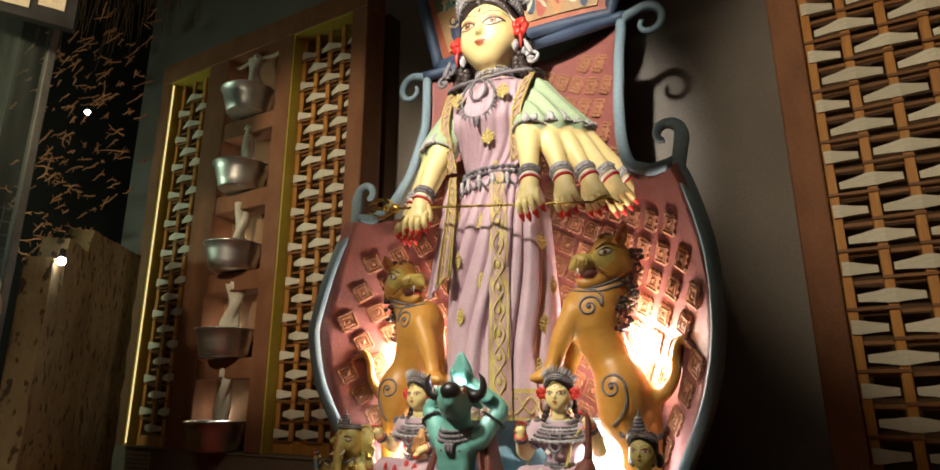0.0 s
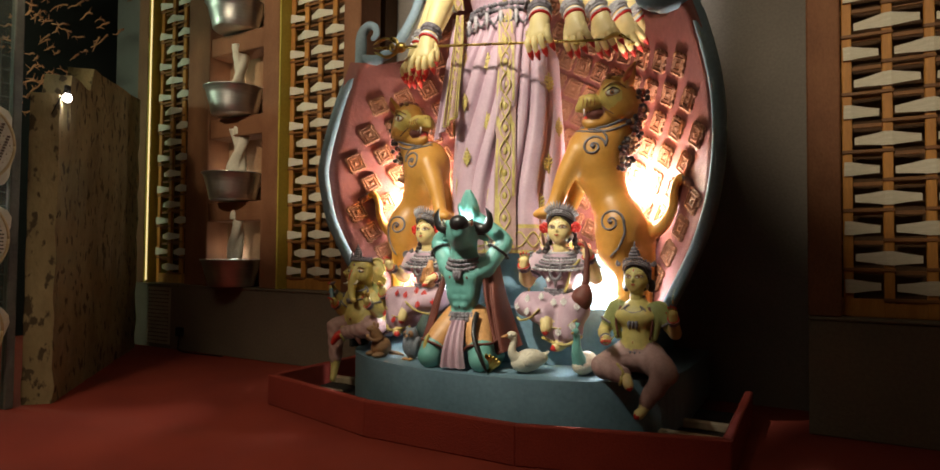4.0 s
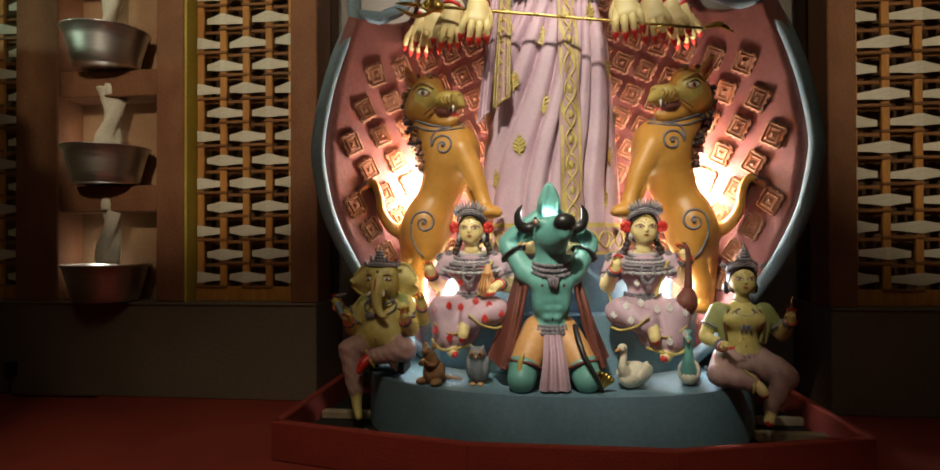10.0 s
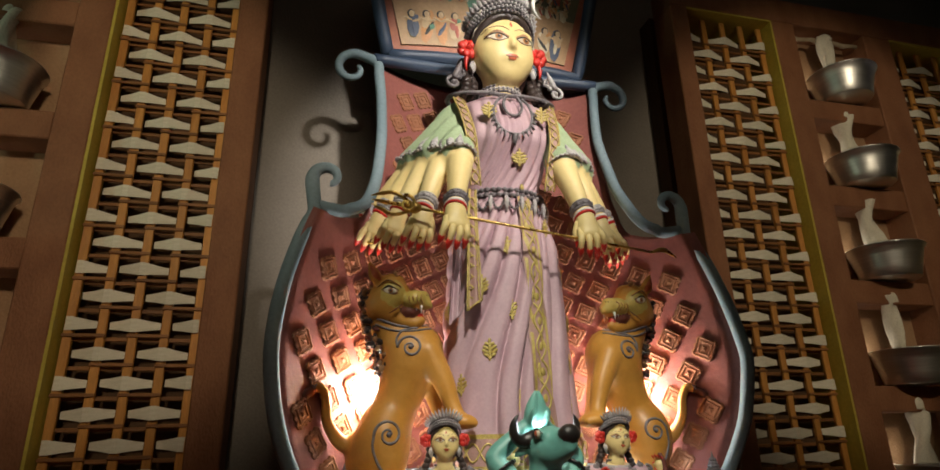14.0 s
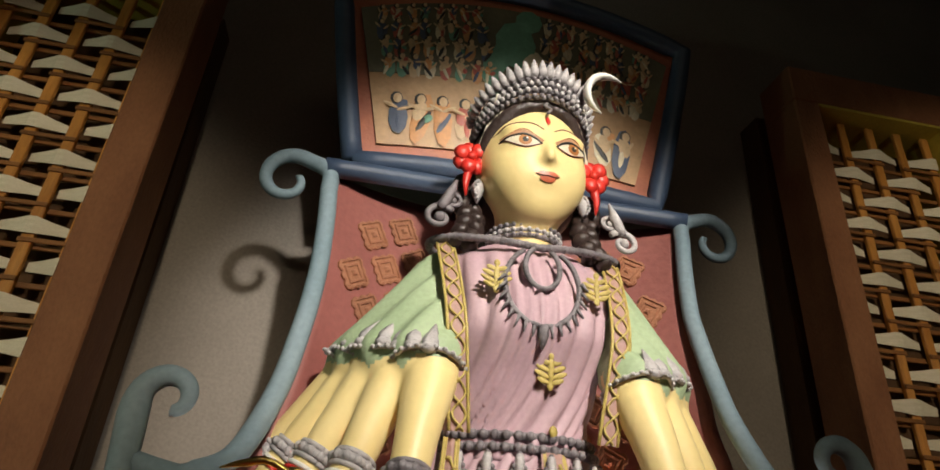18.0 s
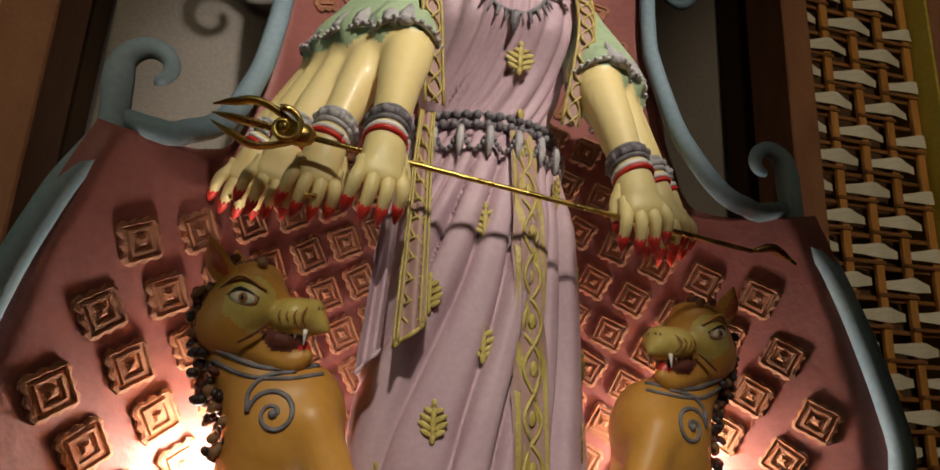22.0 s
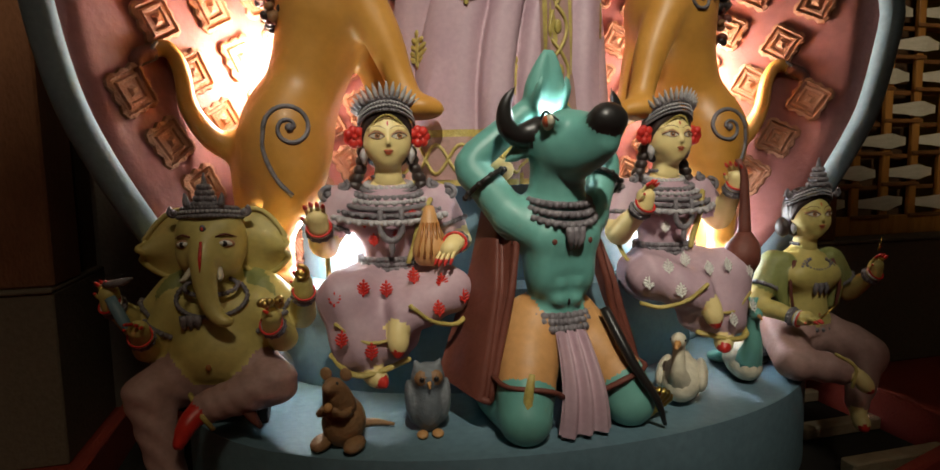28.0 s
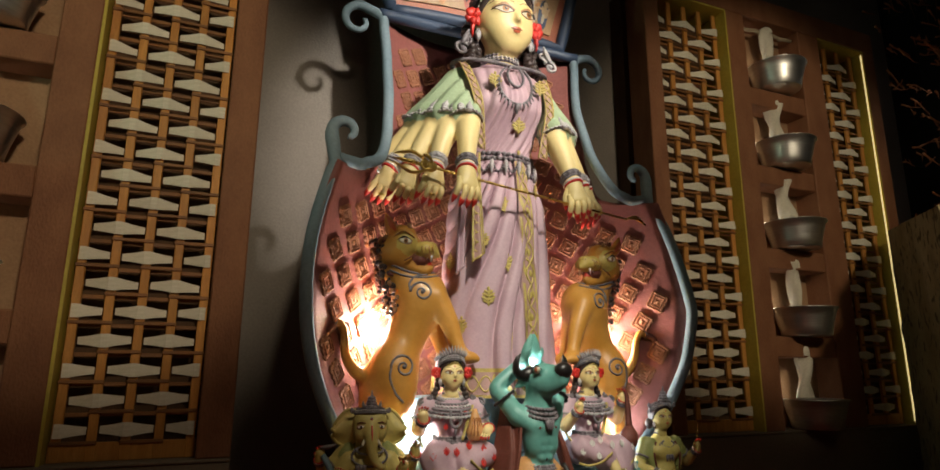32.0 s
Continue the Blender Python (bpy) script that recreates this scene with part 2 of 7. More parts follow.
# ---- the hall ----
CX = -0.037
structure("floor", boxed((-9, -9, -0.1), (9, 1.2, 0)), CARPET, "red carpet laid over the stage floor", "floor")
structure("wall_north", boxed((-4.2, 0.02, 0), (4.2, 0.2, 4.7)), GREY_WALL, "grey-brown cloth wall behind the idol", "wall")
structure("wall_west", boxed((-4.6, -9, 0), (-4.4, 0.2, 4.7)), DARK, "dark cloth side wall", "wall")
structure("wall_east", boxed((4.4, -9, 0), (4.6, 0.2, 4.7)), DARK, "dark cloth side wall", "wall")
structure("wall_south", boxed((-4.6, -9.2, 0), (4.6, -9, 4.7)), DARK, "dark cloth wall at the entrance side", "wall")
structure("ceiling", boxed((-4.6, -9.2, 4.7), (4.6, 0.2, 4.85)), CEIL, "dark brown ceiling cloth", "ceiling")

LEDGE, TOP, FRONT, BACK, SHELF = 0.455, 3.25, -0.36, -0.17, 0.565


# edges of the posts from the middle outwards, side by side
POSTS = {-1: (1.13, 1.26, 1.79, 1.935, 2.45, 2.68, 3.15, 3.27), 1: (1.13, 1.245, 1.84, 2.0, 2.535, 2.75, 3.26, 3.38)}


def side_bay(sx):
    """Base wall, brown frame with yellow reveals, two lattices and the bowl shelf on one side."""
    def X(a, b):
        return (min(sx * a, sx * b), max(sx * a, sx * b))
    side = "left" if sx < 0 else "right"
    e = POSTS[sx]
    x0, x1 = X(e[0], e[7])
    structure("base_wall_" + side, boxed((x0, FRONT - 0.012, 0), (x1, 0.02, LEDGE - 0.012), 0.004), BASE_WALL, "taupe plastered base wall below the lattice", "wall")
    structure("ledge_" + side, boxed((x0, FRONT - 0.02, LEDGE - 0.012), (x1, 0.02, LEDGE), 0.003), BASE_WALL, "thin taupe ledge on the base wall", "ledge")
    xa, xb = X(e[0] + 0.02, e[7] - 0.02)
    structure("bay_back_" + side, boxed((xa, -0.10, LEDGE), (xb, 0.02, TOP + 0.1)), BACKING, "dark brown board behind the open lattice", "wall")
    frame_ob = thing("bay_frame", (0, 0, 0), "brown rough-painted timber frame with ochre yellow reveals", "frame", "bay frames", "structure")
    for a, b in zip(e[::2], e[1::2]):
        p0, p1 = X(a, b)
        part("post", boxed((p0, FRONT, LEDGE), (p1, BACK, TOP), 0.006), BROWN, frame_ob)
    p0, p1 = X(e[0], e[7])
    part("head_rail", boxed((p0, FRONT - 0.003, TOP), (p1, BACK, TOP + 0.17), 0.006), BROWN, frame_ob)
    for a, b in ((e[1], e[2]), (e[5], e[6])):
        q0, q1 = X(b - 0.012, b)
        part("reveal", boxed((q0, FRONT + 0.004, LEDGE), (q1, BACK + 0.04, TOP)), YELLOW, frame_ob, "ochre yellow reveal")
        q0, q1 = X(a, b - 0.012)
        part("reveal", boxed((q0, FRONT + 0.004, TOP - 0.012), (q1, BACK + 0.04, TOP)), YELLOW, frame_ob, "ochre yellow reveal")
    q0, q1 = X(e[6] - 0.018, e[6] - 0.013)
    led = tagged(part("led_strip", boxed((q0, FRONT + 0.01, LEDGE + 0.02), (q1, FRONT + 0.018, TOP - 0.03)), LED), "thin glowing warm light strip in the yellow reveal", "light strip", "light strips")
    for k in range(5):
        z = LEDGE + k * SHELF
        q0, q1 = X(e[3], e[4])
        if k:
            part("shelf_rail", boxed((q0, FRONT + 0.01, z - 0.13), (q1, BACK - 0.02, z), 0.006), BROWN, frame_ob)
    q0, q1 = X(e[3], e[4])
    part("niche_back", boxed((q0, BACK - 0.02, LEDGE), (q1, BACK + 0.03, TOP)), NICHE, frame_ob, "tan cloth niche back")
    return frame_ob


side_bay(-1)
side_bay(1)

# ---- stepped plinth ----


def arc_block(rx, ry, z0, z1, back, seg=48, bevel=0.012, cy=-0.35, a=1.0):
    """A half-round block, its round side to the front."""
    bm = bmesh.new()
    ring = [(CX + rx * math.sin(q) * (1 if abs(math.sin(q)) < 1 else 1), cy - ry * max(math.cos(q), 0) ** a) for q in np.linspace(-math.pi / 2, math.pi / 2, seg)]
    ring += [(CX + rx, back), (CX - rx, back)]
    lowv = [bm.verts.new((x, y, z0)) for x, y in ring]
    topv = [bm.verts.new((x, y, z1)) for x, y in ring]
    n = len(ring)
    for k in range(n):
        bm.faces.new((lowv[k], lowv[(k + 1) % n], topv[(k + 1) % n], topv[k]))
    bm.faces.new(topv)
    bm.faces.new(lowv[::-1])
    bmesh.ops.recalc_face_normals(bm, faces=bm.faces)
    rim = [e for e in bm.edges if e.verts[0].co.z == z1 and e.verts[1].co.z == z1]
    bmesh.ops.bevel(bm, geom=rim, offset=bevel, segments=2, affect="EDGES")
    return bm


plinth = thing("stepped_plinth", (0, 0, 0), "slate-blue painted half-round stepped plinth carrying the figures", "plinth")
part("base_step", arc_block(0.76, 0.72, 0.04, 0.245, -0.05, cy=-0.42, a=0.62), BLUE, plinth)
part("middle_step", arc_block(0.60, 0.42, 0.2455, 0.468, -0.06, cy=-0.42), BLUE, plinth)
part("top_step", arc_block(0.50, 0.32, 0.4685, 0.69, -0.07, cy=-0.42), BLUE, plinth)

tray = thing("plinth_tray", (0, 0, 0), "low tray wrapped in red cloth round the plinth", "tray")
outline = [(-1.01, -0.34), (-1.01, -1.12), (-0.32, -1.285), (0.30, -1.285), (0.93, -1.10), (0.93, -0.34)]
for (xa, ya), (xb, yb) in zip(outline, outline[1:]):
    v = Vector((xb - xa, yb - ya, 0))
    m = Matrix.Translation((xa, ya, 0)) @ Matrix.Rotation(math.atan2(v.y, v.x), 4, "Z")
    part("side_board", box(bmesh.new(), (-0.0, 0, 0), (v.length, 0.03, 0.135), 0.005, m), TRAY_RED, tray)
bm = bmesh.new()
bm.faces.new([bm.verts.new((x * 0.985, y + 0.02, 0.012)) for x, y in outline])
r = bmesh.ops.extrude_face_region(bm, geom=bm.faces[:])
bmesh.ops.translate(bm, verts=[v for v in r["geom"] if isinstance(v, bmesh.types.BMVert)], vec=(0, 0, 0.02))
bmesh.ops.recalc_face_normals(bm, faces=bm.faces)
part("tray_bed", bm, DARK, tray, "dark cloth bed")
for x0, y0, x1, y1 in ((0.62, -1.04, 0.9, -1.0), (0.66, -0.86, 0.9, -0.82), (-0.98, -0.98, -0.72, -0.94), (0.60, -0.66, 0.9, -0.63), (-0.97, -0.74, -0.74, -0.70)):
    tagged(part("batten", boxed((x0, y0, 0.033), (x1, y1, 0.065), 0.004), BATTEN), "bare wooden batten lying in the tray", "batten", "tray battens")

# ---- backboard ----
HALF = [(0.25, 0.52), (0.40, 0.645), (0.64, 0.785), (0.85, 0.87), (1.08, 0.905), (1.30, 0.89), (1.50, 0.845), (1.64, 0.80)]
NECK = [(1.645, 0.70), (1.69, 0.61), (1.82, 0.565), (1.97, 0.545), (2.14, 0.535), (2.33, 0.54), (2.52, 0.558)]
DEPTH = [(0.2, -0.56), (0.42, -0.67), (0.62, -0.76), (0.85, -0.82), (1.08, -0.845), (1.5, -0.76), (1.68, -0.69), (1.9, -0.58), (2.2, -0.48), (2.52, -0.44), (2.8, -0.43)]


def table(rows, v):
    return float(np.interp(v, [r[0] for r in rows], [r[1] for r in rows]))


LOWER, UPPER = smooth_line(HALF, 6), smooth_line(NECK, 6)


SPREAD = [(0.2, 0.5), (0.4, 0.65), (0.64, 0.785), (0.85, 0.87), (1.08, 0.905), (1.3, 0.88), (1.5, 0.82), (1.66, 0.735), (1.8, 0.64), (1.97, 0.57), (2.2, 0.54), (2.6, 0.56)]


def half_at(z):
    if z <= 1.64:
        return float(np.interp(z, LOWER[:, 0], LOWER[:, 1]))
    return float(np.interp(z, UPPER[:, 0], UPPER[:, 1]))


def board_y(x, z):
    e = table(DEPTH, z)
    c = -0.26 + 0.02 * min(max(z - 1.0, 0), 1.5)
    w = table(SPREAD, z)
    u = min(abs(x - CX) / w, 1.1)
    return c + (e - c) * u ** 2.2


board = thing("violin_backboard", (0, 0, 0), "violin-shaped concave terracotta backboard edged with grey-blue scrolls", "backboard")
bm = bmesh.new()
levels = [0.25 + 0.02875 * k for k in range(49)] + [1.645, 1.66, 1.68, 1.70, 1.74] + [1.80 + 0.045 * k for k in range(17)]
cols = np.linspace(-1, 1, 37)
rows_front, rows_back = [], []
for z in levels:
    h = half_at(z)
    rf, rb = [], []
    for u in cols:
        x = CX + u * h
        zz = z + (0.045 * (1 - u * u) if z > 2.47 else 0)
        y = board_y(x, z)
        rf.append(bm.verts.new((x, y, zz)))
        rb.append(bm.verts.new((x, y + 0.03, zz)))
    rows_front.append(rf)
    rows_back.append(rb)
for rows, turn in ((rows_front, 1), (rows_back, -1)):
    for a, b in zip(rows, rows[1:]):
        for k in range(len(cols) - 1):
            q = (a[k], a[k + 1], b[k + 1], b[k])
            bm.faces.new(q[::turn])
for a, b, c, d in zip(rows_front, rows_front[1:], rows_back, rows_back[1:]):
    bm.faces.new((a[0], b[0], d[0], c[0]))
    bm.faces.new((a[-1], c[-1], d[-1], b[-1]))
for f, b in ((rows_front[0], rows_back[0]), (rows_front[-1], rows_back[-1])):
    for k in range(len(cols) - 1):
        bm.faces.new((f[k], b[k], b[k + 1], f[k + 1]))
bmesh.ops.recalc_face_normals(bm, faces=bm.faces)
part("panel", bm, BOARD, board, smooth=True)


def spiral(cx, cz, r0, r1, a0, a1, y, t0, t1, n=22):
    return [(cx + (r0 + (r1 - r0) * k / n) * math.cos(a0 + (a1 - a0) * k / n), y, cz + (r0 + (r1 - r0) * k / n) * math.sin(a0 + (a1 - a0) * k / n), t0 + (t1 - t0) * k / n) for k in range(n + 1)]


for sx in (-1, 1):
    def W(p):
        return [(CX + sx * x, y, z, r) for x, y, z, r in p]
    low = [(w, table(DEPTH, z) - 0.01, z, 0.026) for z, w in LOWER]
    low += [(0.802, -0.70, 1.70, 0.031), (0.815, -0.69, 1.755, 0.030)]
    low += spiral(0.755, 1.79, 0.062, 0.022, -0.1, 4.4, -0.685, 0.027, 0.012)
    bm = bmesh.new()
    sweep(bm, smooth_line(W(low[::2] + [low[-1]]), 2), 10)
    part("edge_moulding", bm, TUBE, board, "grey-blue scrolled edge moulding")
    up = [(0.812, -0.70, 1.675, 0.020)] + [(w, table(DEPTH, z) - 0.008, z, 0.025) for z, w in UPPER]
    up[1:1] = [(0.765, -0.70, 1.650, 0.026)]
    up += [(0.585, -0.43, 2.555, 0.026)] + spiral(0.672, 2.485, 0.090, 0.03, 2.2, -3.6, -0.43, 0.024, 0.011)
    bm = bmesh.new()
    sweep(bm, smooth_line(W(up[::2] + [up[-1]]), 2), 10)
    part("neck_moulding", bm, TUBE, board, "grey-blue scrolled neck moulding")
top = [(CX + u * 0.572, -0.455 + 0.08 * (1 - u * u), 2.532 + 0.05 * (1 - u * u), 0.030) for u in np.linspace(-1, 1, 21)]
bm = bmesh.new()
sweep(bm, top, 10)
part("top_moulding", bm, DEEPBLUE, board, "dark blue curved top moulding")


# ---- side shelves: steel bowls with twisted cloth ----


def bowl_thing():
    ob = thing("steel_bowl", (0, 0, 0), "round brushed steel bowl with a rolled rim on a shelf rail", "bowl", "steel bowls")
    prof = [(0.0, 0.004), (0.140, 0.004), (0.146, 0.010), (0.156, 0.06), (0.172, 0.12), (0.184, 0.165), (0.193, 0.172), (0.195, 0.177), (0.189, 0.180), (0.180, 0.170), (0.166, 0.12), (0.150, 0.06), (0.140, 0.014), (0.0, 0.012)]
    bm = bmesh.new()
    rings = [[bm.verts.new((r * math.cos(k / 40 * math.tau), r * math.sin(k / 40 * math.tau), z)) for k in range(40)] if r else [bm.verts.new((0, 0, z))] for r, z in prof]
    for a, b in zip(rings, rings[1:]):
        for k in range(40):
            q = [a[k % len(a)], a[(k + 1) % len(a)], b[(k + 1) % len(b)], b[k % len(b)]]
            q = [v for i, v in enumerate(q) if v not in q[:i]]
            bm.faces.new(q)
    bmesh.ops.recalc_face_normals(bm, faces=bm.faces)
    part("body", bm, STEEL, ob, smooth=True)
    bm = bmesh.new()
    sweep(bm, [(0.192 * math.cos(a), 0.192 * math.sin(a), 0.178, 0.005) for a in np.linspace(0, math.tau, 41)], 6)
    part("rim", bm, STEEL, ob, "rolled steel rim")
    return ob


def cloth_thing():
    ob = thing("twisted_cloth", (0, 0, 0), "white cotton cloth twisted like a pouring stream into the bowl", "cloth", "twisted cloths")
    bm = bmesh.new()
    rings = []
    for i in range(30):
        s = i / 29
        ring = []
        for k in range(20):
            a = k / 20 * math.tau
            fold = 1 + 0.28 * math.cos(2 * a + s * 7.0) + 0.10 * math.cos(5 * a + s * 9)
            r = 0.050 * (1.05 - 0.15 * math.sin(s * math.pi)) * fold
            ring.append(bm.verts.new((r * math.cos(a) + 0.012 * math.sin(s * 5), r * 0.75 * math.sin(a), 0.33 - 0.30 * s)))
        rings.append(ring)
    for a, b in zip(rings, rings[1:]):
        for k in range(20):
            bm.faces.new((a[k], b[k], b[(k + 1) % 20], a[(k + 1) % 20]))
    bm.faces.new(rings[0])
    bm.faces.new(rings[-1][::-1])
    part("fold", bm, CLOTH, ob, smooth=True)
    bm = bmesh.new()
    sweep(bm, smooth_line([(-0.01, 0.03, 0.31, 0.02), (-0.005, 0.01, 0.335, 0.030), (0.0, -0.012, 0.330, 0.034), (0.0, -0.02, 0.29, 0.03)], 4), 12)
    part("top_loop", bm, CLOTH, ob)
    return ob


def rod_thing():
    bm = bmesh.new()
    sweep(bm, [(-0.25 + 0.05 * k, 0.006 * math.sin(k * 1.7), 0.004 * math.cos(k * 2.1), 0.013 if k % 4 else 0.015) for k in range(11)], 10)
    return tagged(part("cloth_rod", bm, BATTEN), "slim bamboo rod across the niche carrying the cloth", "rod", "cloth rods")


first = None
for sx in (-1, 1):
    for k in range(5):
        z = LEDGE + k * SHELF
        bx = (POSTS[sx][3] + POSTS[sx][4]) / 2
        mb, mc, mr = pose(sx * bx, -0.36, z + 0.001, 0, 0, 40 * k), pose(sx * bx - 0.01, -0.315, z + 0.155, 0, 0, 50 * k), pose(sx * bx, -0.305, z + 0.475, 0, 0, 0)
        if first is None:
            first = bowl_thing(), cloth_thing(), rod_thing()
            for ob, m in zip(first, (mb, mc, mr)):
                ob.matrix_world = m
        else:
            for ob, m in zip(first, (mb, mc, mr)):
                copy_thing(ob, m)
        # small lamp tucked behind each bowl
        lamp("niche_lamp", "POINT", (sx * bx - 0.13, -0.225, z + 0.22), NICHE_W, NEUTRAL, 0.02)

# ---- painted panel over the backboard ----
PAINT_GROUND = paint("tan_painted_ground", (0.40, 0.22, 0.09), (0.52, 0.32, 0.15), 8, 0.45, 0.1, 60)
PAINT_DARK = paint("dark_green_painted_ground", (0.08, 0.075, 0.04), (0.14, 0.12, 0.06), 8, 0.45, 0.1, 60)
BORDER = paint("red_brown_border", (0.36, 0.09, 0.04), (0.46, 0.14, 0.06), 10, 0.5, 0.15, 70)
P_COLS = [paint(n, a, tuple(v * 1.25 for v in a), 30, 0.5, 0.1, 80) for n, a in (("brick_red_tint", (0.38, 0.08, 0.05)), ("orange_tint", (0.52, 0.24, 0.08)), ("green_tint", (0.10, 0.24, 0.16)), ("night_blue_tint", (0.05, 0.07, 0.12)), ("flesh_tint", (0.52, 0.36, 0.20)), ("cream_tint", (0.58, 0.50, 0.34)), ("black_tint", (0.02, 0.018, 0.015)))]


def panel_xz(u, v, grow=0.0):
    """u across from -1 to 1, v up from 0 to 1, in a flared panel with an arched head."""
    half = 0.445 + 0.125 * v + grow
    return CX - 0.005 + u * half, 2.655 - grow + (0.535 + 0.13 * (1 - u * u) * v + 2 * grow * v) * v - 0.03 * (1 - v) * (1 - u * u) * -1


def panel_y(v):
    return -0.40 - 0.07 * v


panel = thing("painted_panel", (0, 0, 0), "flared dark blue framed panel painted with rows of small coloured shapes", "painting")


def sheet(v0, v1, g, y_off, mat, name, label=""):
    bm = bmesh.new()
    us, vs = np.linspace(-1, 1, 25), np.linspace(v0, v1, 9)
    grids = []
    for dy in (0, 0.012):
        grids.append([[bm.verts.new((panel_xz(u, v, g)[0], panel_y(v) + y_off + dy, panel_xz(u, v, g)[1])) for u in us] for v in vs])
    for gr in grids:
        for a, b in zip(gr, gr[1:]):
            for k in range(24):
                bm.faces.new((a[k], a[k + 1], b[k + 1], b[k]))
    fr, bk = grids
    for k in range(24):
        bm.faces.new((fr[0][k], bk[0][k], bk[0][k + 1], fr[0][k + 1]))
        bm.faces.new((fr[-1][k], fr[-1][k + 1], bk[-1][k + 1], bk[-1][k]))
    for j in range(8):
        bm.faces.new((fr[j][0], fr[j + 1][0], bk[j + 1][0], bk[j][0]))
        bm.faces.new((fr[j][-1], bk[j][-1], bk[j + 1][-1], fr[j + 1][-1]))
    bmesh.ops.recalc_face_normals(bm, faces=bm.faces)
    return part(name, bm, mat, panel, label)


sheet(0, 1, 0.045, 0.012, BORDER, "border", "red-brown painted border")
sheet(0.02, 0.50, -0.012, -0.004, PAINT_GROUND, "lower_field", "tan painted field")
sheet(0.50, 0.98, -0.012, -0.006, PAINT_DARK, "upper_field", "dark green painted field")
edge = [panel_xz(u, 0, 0.055) for u in np.linspace(-1, 1, 13)] + [panel_xz(1, v, 0.055) for v in np.linspace(0.1, 1, 7)] + [panel_xz(u, 1, 0.055) for u in np.linspace(0.9, -1, 17)] + [panel_xz(-1, v, 0.055) for v in np.linspace(0.9, 0, 7)]
bm = bmesh.new()
sweep(bm, [(x, panel_y(max(0, min(1, (z - 2.65) / 0.6))) - 0.004, z, 0.034) for x, z in edge], 10)
part("frame", bm, DEEPBLUE, panel, "dark blue rounded frame")
rng = random.Random(5)
bm = bmesh.new()


def dab(u, v, rx, rz, mat, turn=0.0, lift=0.008):
    x, z = panel_xz(u, v, -0.012)
    y = panel_y(v) - lift
    n = 9
    ring = []
    for k in range(n):
        a = k / n * math.tau
        px, pz = rx * math.cos(a), rz * math.sin(a)
        ring.append((x + px * math.cos(turn) - pz * math.sin(turn), z + px * math.sin(turn) + pz * math.cos(turn)))
    hi = bm.verts.new((x, y - 0.0025, z))
    vs = [bm.verts.new((a, y - 0.06 * (b - z) / 0.60, b)) for a, b in ring]
    for k in range(n):
        fc = bm.faces.new((hi, vs[k], vs[(k + 1) % n]))
        fc.material_index = mat


for row, v, n, h in ((0, 0.26, 11, 0.052), (1, 0.57, 19, 0.032), (2, 0.70, 20, 0.030), (3, 0.82, 21, 0.028), (4, 0.93, 21, 0.024)):
    for k in range(n):
        u = -0.92 + 1.84 * (k + 0.5) / n + rng.uniform(-0.02, 0.02)
        if row and abs(u + 0.02) < 0.17:
            continue
        c = rng.choice((0, 0, 1, 1, 2, 3, 4, 5))
        tall = 1.9 if row == 0 and k % 3 else 1.25
        dab(u, v - h * 1.1, h * 0.62, h * tall, c, rng.uniform(-0.15, 0.15))
        dab(u + rng.uniform(-0.02, 0.02), v - h * 0.2, h * 0.42, h * 0.8, rng.choice((0, 1, 4, 4, 3)), rng.uniform(-0.4, 0.4), 0.011)
        dab(u + rng.uniform(-0.02, 0.02), v - h * 1.5, h * 0.20, h * 0.9, rng.choice((0, 3, 5, 6)), rng.uniform(-0.7, 0.7), 0.0115)
        dab(u, v + h * 1.25, h * 0.40, h * 0.46, 6, 0, 0.010)
        dab(u + 0.006, v + h * 1.15, h * 0.28, h * 0.36, 4, 0, 0.0135)
        for q in (-1, 1):
            dab(u + q * h * 0.9, v + rng.uniform(-0.5, 0.3) * h, h * 0.5, h * 0.13, 4, q * rng.uniform(0.2, 1.1), 0.0135)
        if k % 2:
            dab(u + 0.5 / n, v + rng.uniform(-1.2, 0.8) * h, h * 0.25, h * 0.35, rng.choice((2, 2, 1, 0)), rng.uniform(-1, 1), 0.0125)
for u, v, rx, rz, c, tn in ((-0.02, 0.76, 0.075, 0.10, 2, 0.1), (-0.12, 0.66, 0.04, 0.12, 2, -0.4), (0.06, 0.92, 0.05, 0.05, 2, 0), (-0.16, 0.50, 0.03, 0.10, 2, 0.3), (0.1, 0.66, 0.05, 0.06, 5, 0.4)):
    dab(u, v, rx, rz, c, tn, 0.0105)
part("painted_scene", bm, P_COLS, panel, "small painted figures as plain coloured shapes")

# ---- flaking low walls, curtain, hoops, twigs ----


